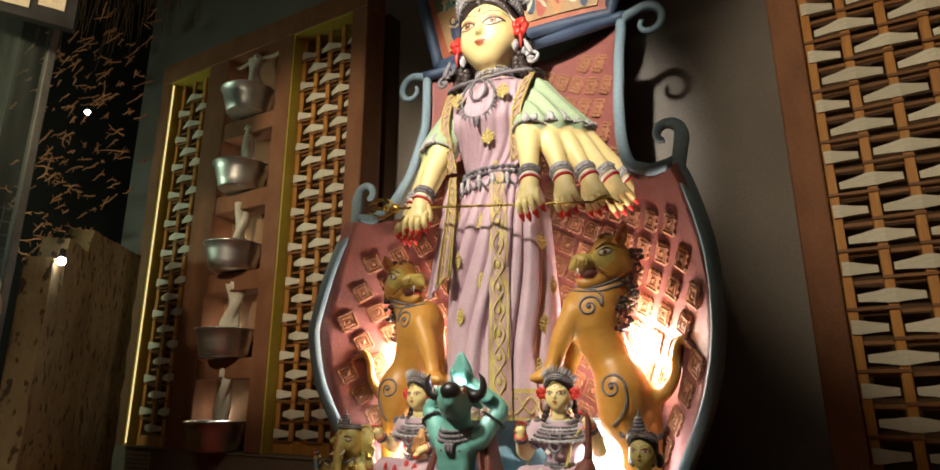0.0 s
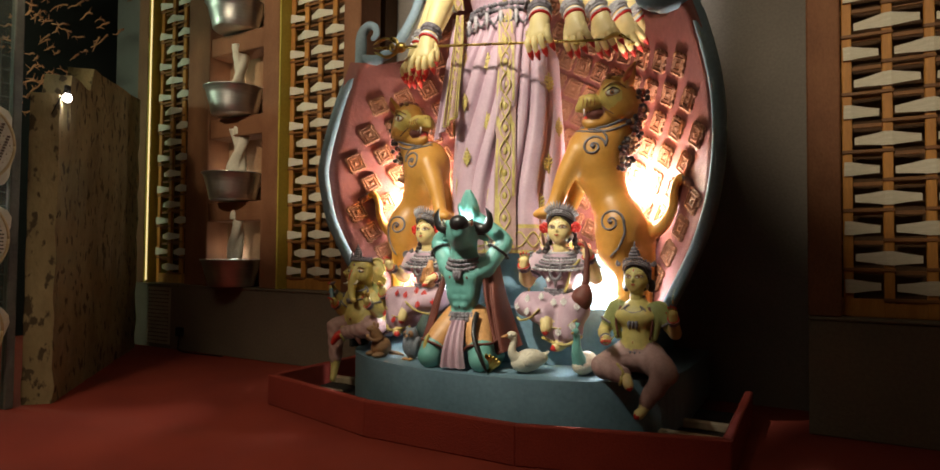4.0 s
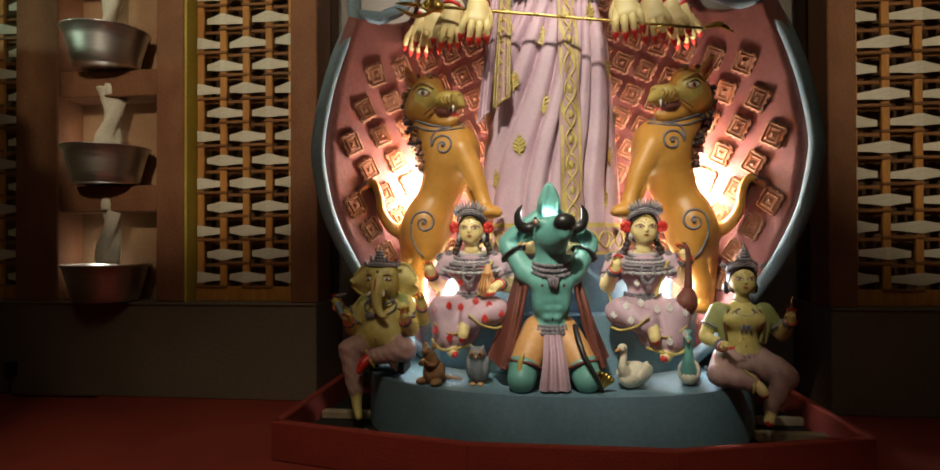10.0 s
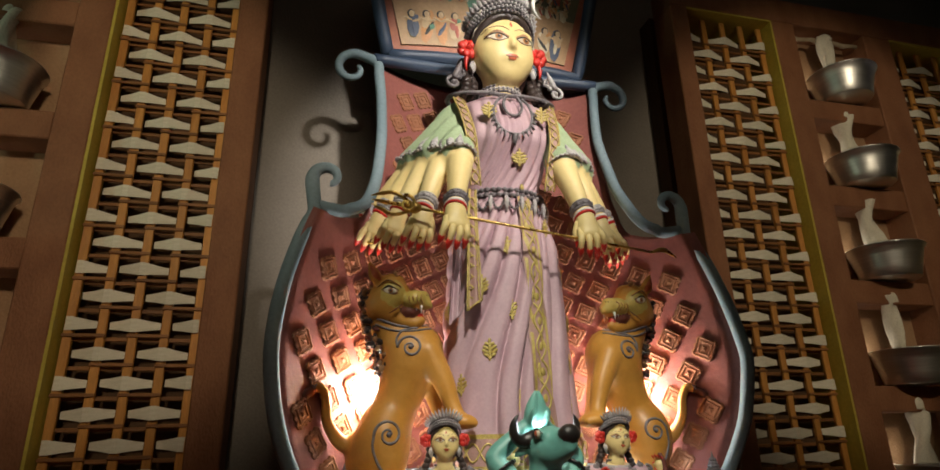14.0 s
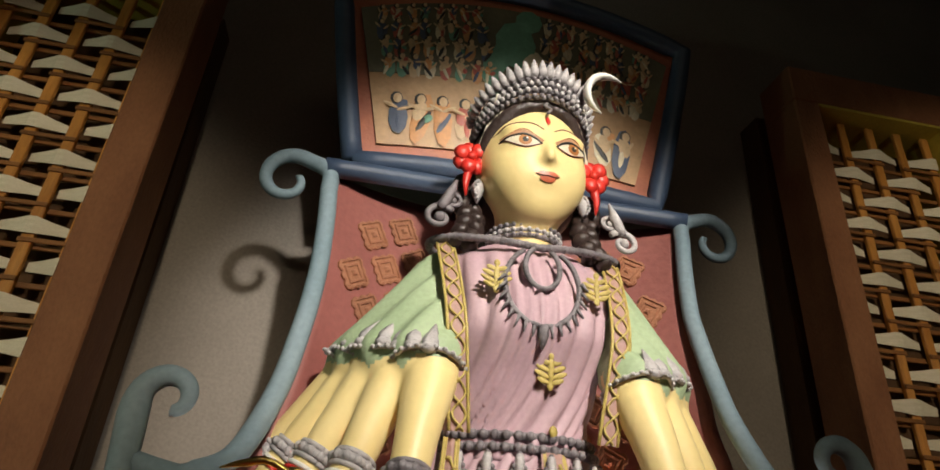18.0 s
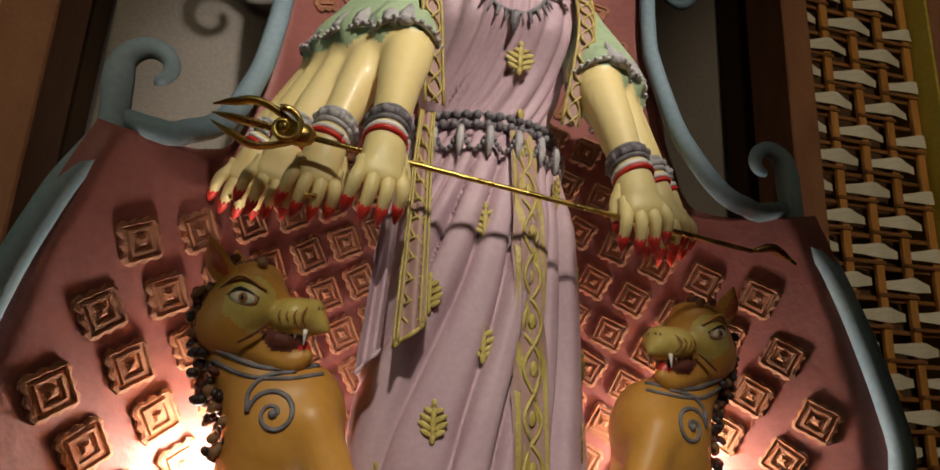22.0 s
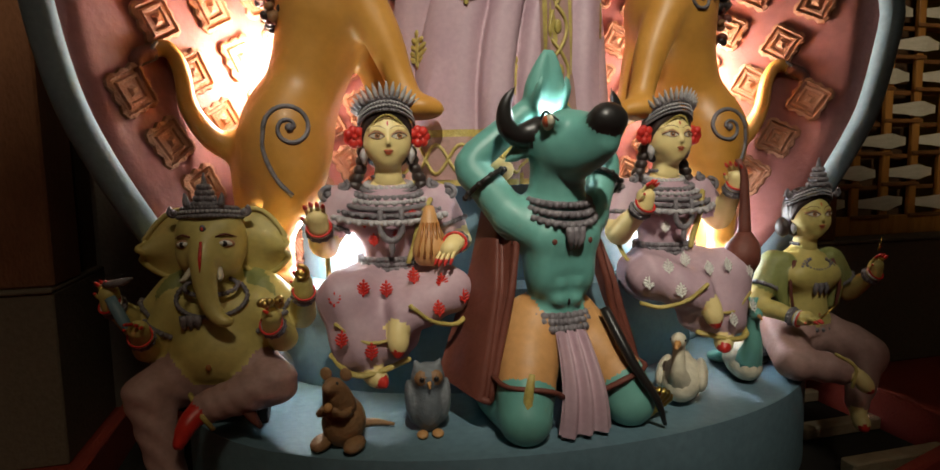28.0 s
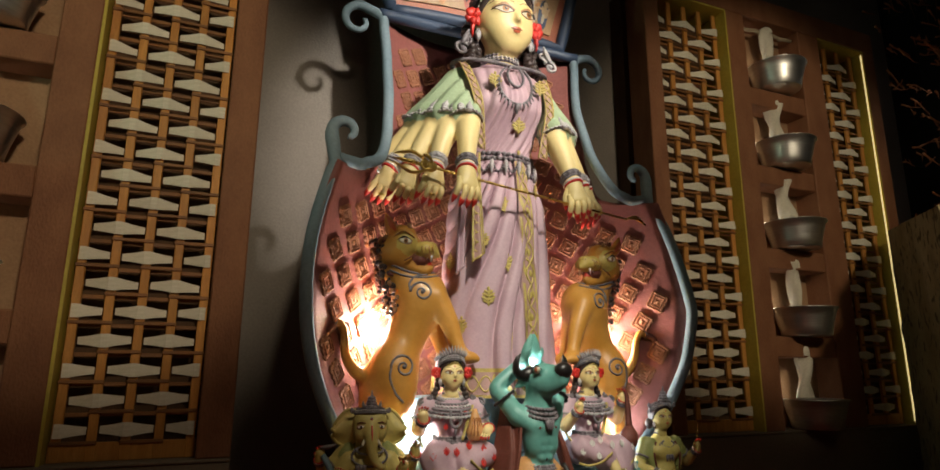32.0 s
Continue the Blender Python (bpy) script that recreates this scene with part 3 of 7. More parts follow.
def low_wall(sx):
    rg = random.Random(11 if sx < 0 else 12)
    a, b = Vector((-1.838, -1.61, 0)), Vector((-3.07, -0.46, 0))
    d = (b - a)
    ln = d.length
    d.normalize()
    n = Vector((d.y, -d.x, 0))
    n = n if n.dot(Vector((-1, -1, 0))) > 0 else -n
    bm = bmesh.new()
    cols_ = 40
    rows_ = 18

    def high(s):
        base = 1.40 if s < 0.10 else (1.53 if s < 0.30 else 1.66 + 0.16 * (s - 0.3))
        return base + 0.03 * noise.noise(Vector((s * 40, sx * 3, 0)))
    front, back = [], []
    for i in range(cols_ + 1):
        s = i / cols_
        fr, bk = [], []
        for j in range(rows_ + 1):
            z = high(s) * j / rows_
            rgh = 0.016 * noise.noise(Vector((s * 14, z * 7, sx * 5.0)))
            p = a + d * (ln * s) - n * rgh
            q = a + d * (ln * s) + n * (0.115 + 0.4 * rgh)
            fr.append(bm.verts.new((-sx * p.x, p.y, z)))
            bk.append(bm.verts.new((-sx * q.x, q.y, z)))
        front.append(fr)
        back.append(bk)
    for g in (front, back):
        for i in range(cols_):
            for j in range(rows_):
                bm.faces.new((g[i][j], g[i + 1][j], g[i + 1][j + 1], g[i][j + 1]))
    for i in range(cols_):
        bm.faces.new((front[i][-1], front[i + 1][-1], back[i + 1][-1], back[i][-1]))
    for e in (0, cols_):
        for j in range(rows_):
            bm.faces.new((front[e][j], front[e][j + 1], back[e][j + 1], back[e][j]))
    bmesh.ops.recalc_face_normals(bm, faces=bm.faces)
    return structure("low_wall_left" if sx < 0 else "low_wall_right", bm, PLASTER, "flaking cream plaster low wall with a broken top edge", "wall")


low_wall(-1)
low_wall(1)

m, t, p = nodes("clear_dusty_plastic")
tr = t.nodes.new("ShaderNodeBsdfTransparent")
tr.inputs[0].default_value = (0.80, 0.84, 0.80, 1)
p.inputs["Base Color"].default_value = (0.20, 0.23, 0.19, 1)
p.inputs["Roughness"].default_value = 0.25
mixn = t.nodes.new("ShaderNodeMixShader")
dust = t.nodes.new("ShaderNodeTexNoise")
dust.inputs["Scale"].default_value, dust.inputs["Detail"].default_value = 3.0, 6
rg_ = t.nodes.new("ShaderNodeMapRange")
rg_.inputs[1].default_value, rg_.inputs[2].default_value, rg_.inputs[3].default_value, rg_.inputs[4].default_value = 0.35, 0.7, 0.16, 0.42
t.links.new(dust.outputs[0], rg_.inputs[0])
t.links.new(rg_.outputs[0], mixn.inputs[0])
t.links.new(tr.outputs[0], mixn.inputs[1])
t.links.new(p.outputs[0], mixn.inputs[2])
t.links.new(mixn.outputs[0], t.nodes["Material Output"].inputs[0])
FILM = m
curtain = thing("plastic_curtain", (0, 0, 0), "clear dusty plastic sheet stretched between thin posts", "curtain")
bm = bmesh.new()
prev = None
for i in range(60):
    y = -1.76 - i * 0.035
    x = -1.90 + 0.010 * math.sin(i * 0.9) + 0.006 * math.sin(i * 2.3)
    now = (bm.verts.new((x, y, 0.005)), bm.verts.new((x, y, 4.2)))
    if prev:
        fc = bm.faces.new((prev[0], now[0], now[1], prev[1]))
        fc.smooth = True
    prev = now
sheet_ob = part("sheet", bm, FILM, curtain, "clear plastic sheet")
POST = paint("weathered_grey_post", (0.10, 0.10, 0.085), (0.16, 0.155, 0.13), 8, 0.7, 0.3, 60)
for y in (-1.755, -2.15, -2.75, -3.6):
    part("post", boxed((-1.925, y - 0.018, 0.0), (-1.885, y + 0.018, 4.2), 0.004), POST, curtain)
GRID = paint("grey_net_wire", (0.13, 0.13, 0.11), (0.18, 0.18, 0.15), 9, 0.7, 0.1)
bm = bmesh.new()
for k in range(26):
    box(bm, (-1.945, -3.6, 0.10 + k * 0.06), (-1.942, -1.76, 0.103 + k * 0.06))
for k in range(30):
    box(bm, (-1.948, -1.80 - k * 0.06, 0.08), (-1.945, -1.797 - k * 0.06, 1.62))
part("net", bm, GRID, curtain, "thin grey netting")
lamp("tube_glow", "POINT", (-3.75, -2.0, 1.9), 26, (0.75, 1.0, 0.72), 0.10)
structure("wall_side_recess", boxed((-4.4, -3.7, 0), (-4.3, -1.0, 4.2)), paint("grey_green_cloth", (0.16, 0.17, 0.14), (0.22, 0.23, 0.19), 2, 0.9, 0.2), "grey-green cloth wall behind the curtain", "wall")

CREAM = paint("cream_cotton", (0.50, 0.44, 0.33), (0.62, 0.55, 0.42), 9, 0.9, 0.3, 140)
THREAD = paint("dark_brown_thread", (0.05, 0.028, 0.018), (0.09, 0.05, 0.03), 30, 0.8, 0.2, 150)
CANE = paint("pale_cane", (0.40, 0.28, 0.13), (0.52, 0.38, 0.20), 20, 0.55, 0.3, 90)


def hoop(at, yaw, kind, seed):
    rg = random.Random(seed)
    ob = thing("embroidery_hoop", (0, 0, 0), {0: "round cane hoop with cream cloth embroidered in dark slanted rows", 1: "round cane hoop with cream cloth embroidered in fine dark lines", 2: "round cane hoop with cream cloth embroidered with dark flowers"}[kind], "embroidery hoop", "embroidery hoops")
    bm = bmesh.new()
    R = 0.182
    mid = bm.verts.new((0, -0.004, 0))
    ring1 = [bm.verts.new((R * math.cos(k / 40 * math.tau), -0.004, R * math.sin(k / 40 * math.tau))) for k in range(40)]
    ring2 = []
    for k in range(40):
        a = k / 40 * math.tau
        e = 1.02 + 0.20 * abs(math.sin(2 * a + 0.5 * kind)) ** 6 + 0.02 * rg.random()
        ring2.append(bm.verts.new((R * e * math.cos(a), 0.008 + 0.006 * math.sin(a * 7), R * e * math.sin(a) - 0.03 * (e - 1.0))))
    for k in range(40):
        bm.faces.new((mid, ring1[k], ring1[(k + 1) % 40]))
        bm.faces.new((ring1[k], ring2[k], ring2[(k + 1) % 40], ring1[(k + 1) % 40]))
    bmesh.ops.recalc_face_normals(bm, faces=bm.faces)
    bmesh.ops.solidify(bm, geom=bm.faces[:], thickness=0.003)
    part("cloth", bm, CREAM, ob, "cream cotton cloth")
    bm = bmesh.new()
    sweep(bm, [(R * math.cos(a), -0.006, R * math.sin(a), 0.006) for a in np.linspace(0, math.tau, 49)], 6)
    part("ring", bm, CANE, ob, "pale cane ring")
    bm = bmesh.new()
    if kind == 0:
        for i in range(-4, 5):
            for j in range(-13, 14):
                x, z = i * 0.036 + j * 0.004, j * 0.0125
                if x * x + z * z < 0.027:
                    box(bm, (x - 0.006, -0.0115, z - 0.0045), (x + 0.006, -0.0075, z + 0.0045))
                if j % 3 == 0 and (x + 0.018) ** 2 + z * z < 0.027:
                    box(bm, (x + 0.0165, -0.0115, z - 0.002), (x + 0.0195, -0.0075, z + 0.002))
    elif kind == 1:
        for i in range(-10, 11):
            z = i * 0.0155
            h = math.sqrt(max(0.030 - z * z, 0))
            for j in range(int(2 * h / 0.012)):
                x = -h + j * 0.012
                box(bm, (x, -0.0115, z - 0.0028 - 0.08 * x), (x + 0.0095, -0.0075, z + 0.0028 - 0.08 * x))
    else:
        for i in range(-3, 4):
            for j in range(-3, 4):
                x, z = i * 0.05 + 0.025 * (j % 2), j * 0.046
                if x * x + z * z < 0.026:
                    for k in range(6):
                        a = k / 6 * math.tau
                        box(bm, (x + 0.013 * math.cos(a) - 0.005, -0.0115, z + 0.013 * math.sin(a) - 0.005), (x + 0.013 * math.cos(a) + 0.005, -0.0075, z + 0.013 * math.sin(a) + 0.005))
                    box(bm, (x - 0.002, -0.0115, z - 0.03), (x + 0.002, -0.0078, z - 0.016))
    part("embroidery", bm, THREAD, ob, "dark brown embroidery")
    ob.matrix_world = pose(*at, 0, 0, yaw)
    return ob


for j, (y, off) in enumerate(((-1.955, 0.0), (-2.42, 0.02))):
    for k, z in enumerate((1.135, 0.735, 0.345)):
        hoop((-1.868, y - 0.012 * k, z + off), 90, (k + j) % 3, 3 * j + k)

# notice sheet and socket on the base wall
bm = boxed((-3.05, FRONT - 0.018, 0.03), (-2.80, FRONT - 0.0125, 0.43))
notice = tagged(part("notice_cloth", bm, CREAM), "cream printed cloth strip hanging on the base wall", "cloth")
bm = bmesh.new()
for i in range(9):
    for j in range(14):
        box(bm, (-3.035 + 0.026 * i, FRONT - 0.0225, 0.05 + 0.027 * j), (-3.025 + 0.026 * i, FRONT - 0.0185, 0.058 + 0.027 * j))
part("print_dots", bm, THREAD, notice, "small dark printed dots")
sock = thing("wall_socket", (0, 0, 0), "small black socket box on the base wall", "socket")
part("case", boxed((-2.70, FRONT - 0.045, 0.10), (-2.645, FRONT - 0.0125, 0.16), 0.005), DARK, sock)
part("lead", sweep(bmesh.new(), smooth_line([(-2.67, FRONT - 0.03, 0.10, 0.004), (-2.66, FRONT - 0.045, 0.05, 0.004), (-2.60, FRONT - 0.06, 0.006, 0.004), (-2.2, FRONT - 0.05, 0.006, 0.004)], 5), 6), DARK, sock, "black lead")


def bulb_at(x, y, z, hang):
    ob = thing("bulb_lamp", (x, y, z), "small bare white bulb on a dark cable", "lamp", "bulbs")
    bm = bmesh.new()
    bmesh.ops.create_uvsphere(bm, u_segments=12, v_segments=8, radius=0.019)
    part("bulb", bm, BULB, ob, "glowing white bulb", True)
    bm = bmesh.new()
    sweep(bm, [(0, 0, 0.02, 0.014), (0, 0, 0.055, 0.014), (0, 0.0, 0.06, 0.003), (-0.03 if hang < 0 else 0.0, -0.05 if hang < 0 else 0.0, hang, 0.002)], 8)
    part("holder", bm, DARK, ob, "black holder and cable")


bulb_at(-1.825, -1.585, 1.385, -0.08)
bulb_at(-3.50, -0.78, 2.89, 1.80)
bulb_at(3.55, -0.75, 2.75, 1.94)


def twigs(sx):
    rg = random.Random(21 + sx)
    bm = bmesh.new()
    for _ in range(190):
        x, y, z = rg.uniform(3.26, 4.25), rg.uniform(-1.0, -0.36), rg.uniform(1.75, 3.9)
        if x < 3.42 and rg.random() < 0.5:
            continue
        ln = rg.uniform(0.07, 0.24)
        a, b = rg.gauss(0, 0.35), rg.gauss(0, 0.25)
        way = Vector((math.cos(a), 0.5 * math.sin(a), math.sin(b))).normalized()
        c = Vector((x, y, z))
        pts = [(*(c + way * ln * (k / 4 - 0.5) + Vector((0, 0, 0.012 * rg.uniform(-1, 1)))), 0.008 - 0.0012 * k) for k in range(5)]
        pts = [(sx * q[0], *q[1:]) for q in pts]
        sweep(bm, pts, 5)
        for k in (1, 2, 3):
            if rg.random() < 0.7:
                q = Vector(pts[k][:3])
                o = Vector((rg.uniform(-1, 1), rg.uniform(-0.5, 0.5), rg.uniform(-1, 1))) * 0.05
                sweep(bm, [(*q, 0.005), (*(q + o), 0.002)], 4)
    ob = part("dry_twigs", bm, TWIG)
    return tagged(ob, "reddish dry twigs hung in the dark beside the lattice", "twigs", kind="stuff")


twigs(-1)
twigs(1)
# straw fringe under the ceiling edge
STRAW = paint("brown_straw", (0.16, 0.075, 0.035), (0.24, 0.12, 0.06), 20, 0.8, 0.3)
rg = random.Random(4)
for sx in (-1, 1):
    bm = bmesh.new()
    for _ in range(220):
        x, y = sx * rg.uniform(2.9, 4.3), rg.uniform(-1.6, -0.3)
        z = rg.uniform(3.62, 4.1)
        sweep(bm, [(x, y, 4.69, 0.004), (x + rg.uniform(-0.06, 0.06), y + rg.uniform(-0.04, 0.04), (z + 4.69) / 2, 0.004), (x + rg.uniform(-0.14, 0.14), y, z, 0.002)], 4)
    tagged(part("straw_fringe", bm, STRAW), "brown straw fringe hanging below the ceiling", "fringe", kind="stuff")
# framed picture hanging in the corner by the curtain
pic = thing("hanging_picture", (0, 0, 0), "dark framed picture with pale plain shapes hanging by the curtain", "picture")
FRAME_BK = paint("black_frame", (0.015, 0.014, 0.013), (0.03, 0.028, 0.025), 9, 0.4, 0.1)
box_m = pose(-1.80, -2.0, 2.62, 0, 0, 62)
part("frame", box(bmesh.new(), (-0.26, -0.02, -0.20), (0.26, 0.02, 0.20), 0.006, box_m), FRAME_BK, pic)
bm = bmesh.new()
for x0, z0, x1, z1 in ((-0.21, -0.13, -0.08, 0.08), (-0.05, -0.15, 0.08, 0.05), (0.11, -0.12, 0.21, 0.10)):
    box(bm, (x0, -0.026, z0), (x1, -0.0205, z1))
bm.transform(box_m)
part("picture_shapes", bm, P_COLS[5], pic, "pale plain shapes")

bm = bmesh.new()
for q in (-1, 1):
    e = box_m @ Vector((q * 0.2, 0, 0.2))
    sweep(bm, [(*e, 0.003), (e.x, e.y, 4.69, 0.003)], 5)
part("cord", bm, FRAME_BK, pic, "black hanging cords")


# ---- statues ----
SKIN = paint("cream_yellow_clay_paint", (0.79, 0.62, 0.27), (0.83, 0.665, 0.31), 5, 0.46, 0.02, 60, coat=0.06, grain=0.10)
MAUVE = paint("mauve_cloth_paint", (0.45, 0.295, 0.345), (0.53, 0.365, 0.405), 7, 0.55, 0.08, 90, grain=0.2)
PALEMAUVE = paint("pale_mauve_cloth_paint", (0.37, 0.215, 0.195), (0.44, 0.27, 0.24), 7, 0.6, 0.12, 90)
GREEN = paint("pale_green_cloth_paint", (0.32, 0.42, 0.25), (0.40, 0.50, 0.31), 7, 0.6, 0.12, 90)
OLIVE = paint("olive_green_paint", (0.22, 0.24, 0.07), (0.29, 0.30, 0.10), 7, 0.55, 0.12, 90)
GOLD = paint("old_gold_paint", (0.42, 0.32, 0.08), (0.55, 0.43, 0.13), 30, 0.45, 0.3, 120)
BRASS = paint("polished_brass", (0.55, 0.37, 0.09), (0.65, 0.45, 0.13), 20, 0.28, 0.1, 120, metal=1.0)
ORNAMENT = paint("dark_grey_ornament", (0.12, 0.105, 0.115), (0.24, 0.215, 0.23), 40, 0.45, 0.3, 150)
SILVER = paint("silver_grey_ornament", (0.34, 0.32, 0.33), (0.50, 0.47, 0.47), 40, 0.4, 0.3, 150)
HAIR = paint("black_brown_hair_paint", (0.025, 0.016, 0.014), (0.05, 0.032, 0.028), 18, 0.4, 0.4, 90, stretch=(1, 1, 0.3))
RED = paint("bright_red_paint", (0.55, 0.02, 0.015), (0.66, 0.04, 0.025), 15, 0.4, 0.1, 60)
WHITE = paint("white_paint", (0.78, 0.76, 0.70), (0.84, 0.82, 0.77), 10, 0.4, 0.05, 60)
BLACK = paint("black_paint", (0.012, 0.01, 0.01), (0.02, 0.018, 0.016), 10, 0.35, 0.05, 60)
AMBER = paint("amber_brown_paint", (0.32, 0.12, 0.03), (0.42, 0.17, 0.05), 10, 0.3, 0.05, 60)
LION = paint("orange_ochre_clay_paint", (0.52, 0.235, 0.035), (0.62, 0.30, 0.06), 5, 0.45, 0.05, 60, coat=0.10, grain=0.18)
TEAL = paint("teal_green_clay_paint", (0.12, 0.33, 0.285), (0.16, 0.40, 0.34), 5, 0.45, 0.04, 60, coat=0.10, grain=0.15)
PEACH = paint("peach_orange_clay_paint", (0.55, 0.27, 0.09), (0.62, 0.33, 0.13), 6, 0.5, 0.08, 60)
MAROON = paint("maroon_brown_cloth_paint", (0.12, 0.03, 0.018), (0.17, 0.048, 0.03), 8, 0.6, 0.15, 80)
FUR = paint("brown_fur_paint", (0.24, 0.12, 0.05), (0.33, 0.18, 0.08), 14, 0.6, 0.3, 90)
GREYFUR = paint("grey_blue_feather_paint", (0.12, 0.14, 0.16), (0.2, 0.21, 0.22), 16, 0.6, 0.3, 90)
PALE = paint("cream_white_feather_paint", (0.62, 0.56, 0.42), (0.72, 0.66, 0.52), 12, 0.5, 0.2, 80)
GREENISH = paint("olive_yellow_clay_paint", (0.53, 0.43, 0.125), (0.60, 0.49, 0.165), 8, 0.52, 0.08, 60, coat=0.05)
OCHRE = paint("pale_ochre_clay_paint", (0.56, 0.40, 0.09), (0.64, 0.47, 0.13), 6, 0.42, 0.08, 60, coat=0.1)
LIPS = paint("terracotta_lip_paint", (0.48, 0.10, 0.04), (0.55, 0.14, 0.06), 15, 0.4, 0.05, 60)
EYELID = paint("rosy_brown_lid_paint", (0.42, 0.20, 0.10), (0.50, 0.26, 0.14), 15, 0.45, 0.05, 60)
(S, MV, GR, GO, OR, SI, HA, RE, WH, BK, AM, PM, LI, TE, PE, MR, OL, BR, FU, GF, PA, BL, GY, OY, LP, EL) = range(26)
ALL = [SKIN, MAUVE, GREEN, GOLD, ORNAMENT, SILVER, HAIR, RED, WHITE, BLACK, AMBER, PALEMAUVE, LION, TEAL, PEACH, MAROON, OLIVE, BRASS, FUR, GREYFUR, PALE, BLUE, GREENISH, OCHRE, LIPS, EYELID]


class Clay:
    """Rounded forms that flow into one another, skinned as one smooth surface."""

    def __init__(self):
        self.p = []

    def cap(self, a, b, ra, rb, mat, k=0.02, relief=None):
        a, b = np.array(a, float), np.array(b, float)
        d = b - a
        n = max(float(d @ d), 1e-9)

        def fn(p):
            t = np.clip(((p - a) @ d) / n, 0, 1)
            return np.linalg.norm(p - a - t[..., None] * d, axis=-1) - (ra + (rb - ra) * t)
        r = max(ra, rb)
        self.p.append((fn, np.minimum(a, b) - r, np.maximum(a, b) + r, mat, k, relief))

    def path(self, rows, mat, k=0.02, n=3, relief=None):
        line = np.maximum(smooth_line(rows, n), [-9, -9, -9, 0.002])
        pairs = [(u[:3], v[:3] - u[:3], max(float((v[:3] - u[:3]) @ (v[:3] - u[:3])), 1e-9), u[3], v[3] - u[3]) for u, v in zip(line[:-1], line[1:])]

        def fn(p):
            best = None
            for a, d, m, r, dr in pairs:
                t = np.clip(((p - a) @ d) / m, 0, 1)
                e = np.linalg.norm(p - a - t[..., None] * d, axis=-1) - (r + dr * t)
                best = e if best is None else np.minimum(best, e)
            return best
        r = line[:, 3:].max()
        self.p.append((fn, line[:, :3].min(0) - r, line[:, :3].max(0) + r, mat, k, relief))

    def ell(self, c, r, mat, rot=(0, 0, 0), k=0.02, relief=None, cut=False):
        r = np.array((r, r, r) if isinstance(r, (int, float)) else r, float)
        c = np.array(c, float)
        m = np.array(Euler([radians(a) for a in rot]).to_matrix())

        def fn(p):
            q = (p - c) @ m
            k0 = np.linalg.norm(q / r, axis=-1)
            k1 = np.linalg.norm(q / (r * r), axis=-1)
            return k0 * (k0 - 1) / np.maximum(k1, 1e-9)
        e = float(r.max())
        self.p.append((fn, c - e, c + e, mat, -k if cut else k, relief))

    @staticmethod
    def join(d, e, k):
        if k < 0:
            k = -k
            h = np.maximum(k - np.abs(d + e), 0) / k
            return np.maximum(d, -e) + h * h * k / 4
        h = np.maximum(k - np.abs(d - e), 0) / k
        return np.minimum(d, e) - h * h * k / 4

    def at(self, p):
        d = np.full(p.shape[:-1], 9.0)
        for fn, lo, hi, mat, k, relief in self.p:
            e = fn(p) - (relief(p) if relief else 0)
            d = self.join(d, e, k)
        return d

    def mesh(self, h):
        lo = np.min([q[1] for q in self.p], 0) - 3 * h
        hi = np.max([q[2] for q in self.p], 0) + 3 * h
        n = np.ceil((hi - lo) / h).astype(int) + 1
        ax = [lo[i] + h * np.arange(n[i]) for i in range(3)]
        d = np.full(n, 9.0)
        for fn, a, b, mat, k, relief in self.p:
            pad = abs(k) + 3 * h
            i0 = np.maximum(((a - pad - lo) / h).astype(int), 0)
            i1 = np.minimum(((b + pad - lo) / h).astype(int) + 2, n)
            sl = tuple(slice(i0[i], i1[i]) for i in range(3))
            g = np.stack(np.meshgrid(*[ax[i][sl[i]] for i in range(3)], indexing="ij"), -1)
            e = fn(g) - (relief(g) if relief else 0)
            d[sl] = self.join(d[sl], e, k)
        ins = d < 0
        corner = [(i, j, k) for i in (0, 1) for j in (0, 1) for k in (0, 1)]
        cells = n - 1
        count = sum(ins[i:i + cells[0], j:j + cells[1], k:k + cells[2]].astype(np.int8) for i, j, k in corner)
        idx = np.argwhere((count > 0) & (count < 8))
        val = {c: d[tuple((idx + c).T)] for c in corner}
        total, num = np.zeros((len(idx), 3)), np.zeros(len(idx))
        for c in corner:
            for axis in range(3):
                if c[axis]:
                    continue
                e = list(c)
                e[axis] = 1
                u, v = val[c], val[tuple(e)]
                hit = (u < 0) != (v < 0)
                t = np.where(hit, u / np.where(hit, u - v, 1), 0)
                p = np.tile(np.array(c, float), (len(idx), 1))
                p[:, axis] += t
                total += np.where(hit[:, None], p, 0)
                num += hit
        verts = lo + h * (idx + total / num[:, None])
        number = np.full(cells, -1)
        number[tuple(idx.T)] = np.arange(len(idx))
        faces = []
        for axis in range(3):
            b, c = (axis + 1) % 3, (axis + 2) % 3
            first = [slice(1, -1)] * 3
            first[axis] = slice(0, -1)
            second = list(first)
            second[axis] = slice(1, None)
            u, v = ins[tuple(first)], ins[tuple(second)]
            at = np.argwhere(u != v)
            turn = u[tuple(at.T)]
            off = np.ones(3, int)
            off[axis] = 0
            at = at + off
            eb, ec = np.eye(3, dtype=int)[b], np.eye(3, dtype=int)[c]
            quad = np.stack([number[tuple(q.T)] for q in (at - eb - ec, at - ec, at, at - eb)], 1)
            quad[~turn] = quad[~turn][:, ::-1]
            faces.append(quad)
        faces = np.concatenate(faces)
        faces = faces[(faces >= 0).all(1)]
        mid = verts[faces].mean(1)
        near = np.stack([np.abs(q[0](mid)) if q[4] < 0 else q[0](mid) - (q[5](mid) if q[5] else 0) for q in self.p], 1)
        mats = np.array([q[3] for q in self.p])[near.argmin(1)]
        return verts, faces, mats


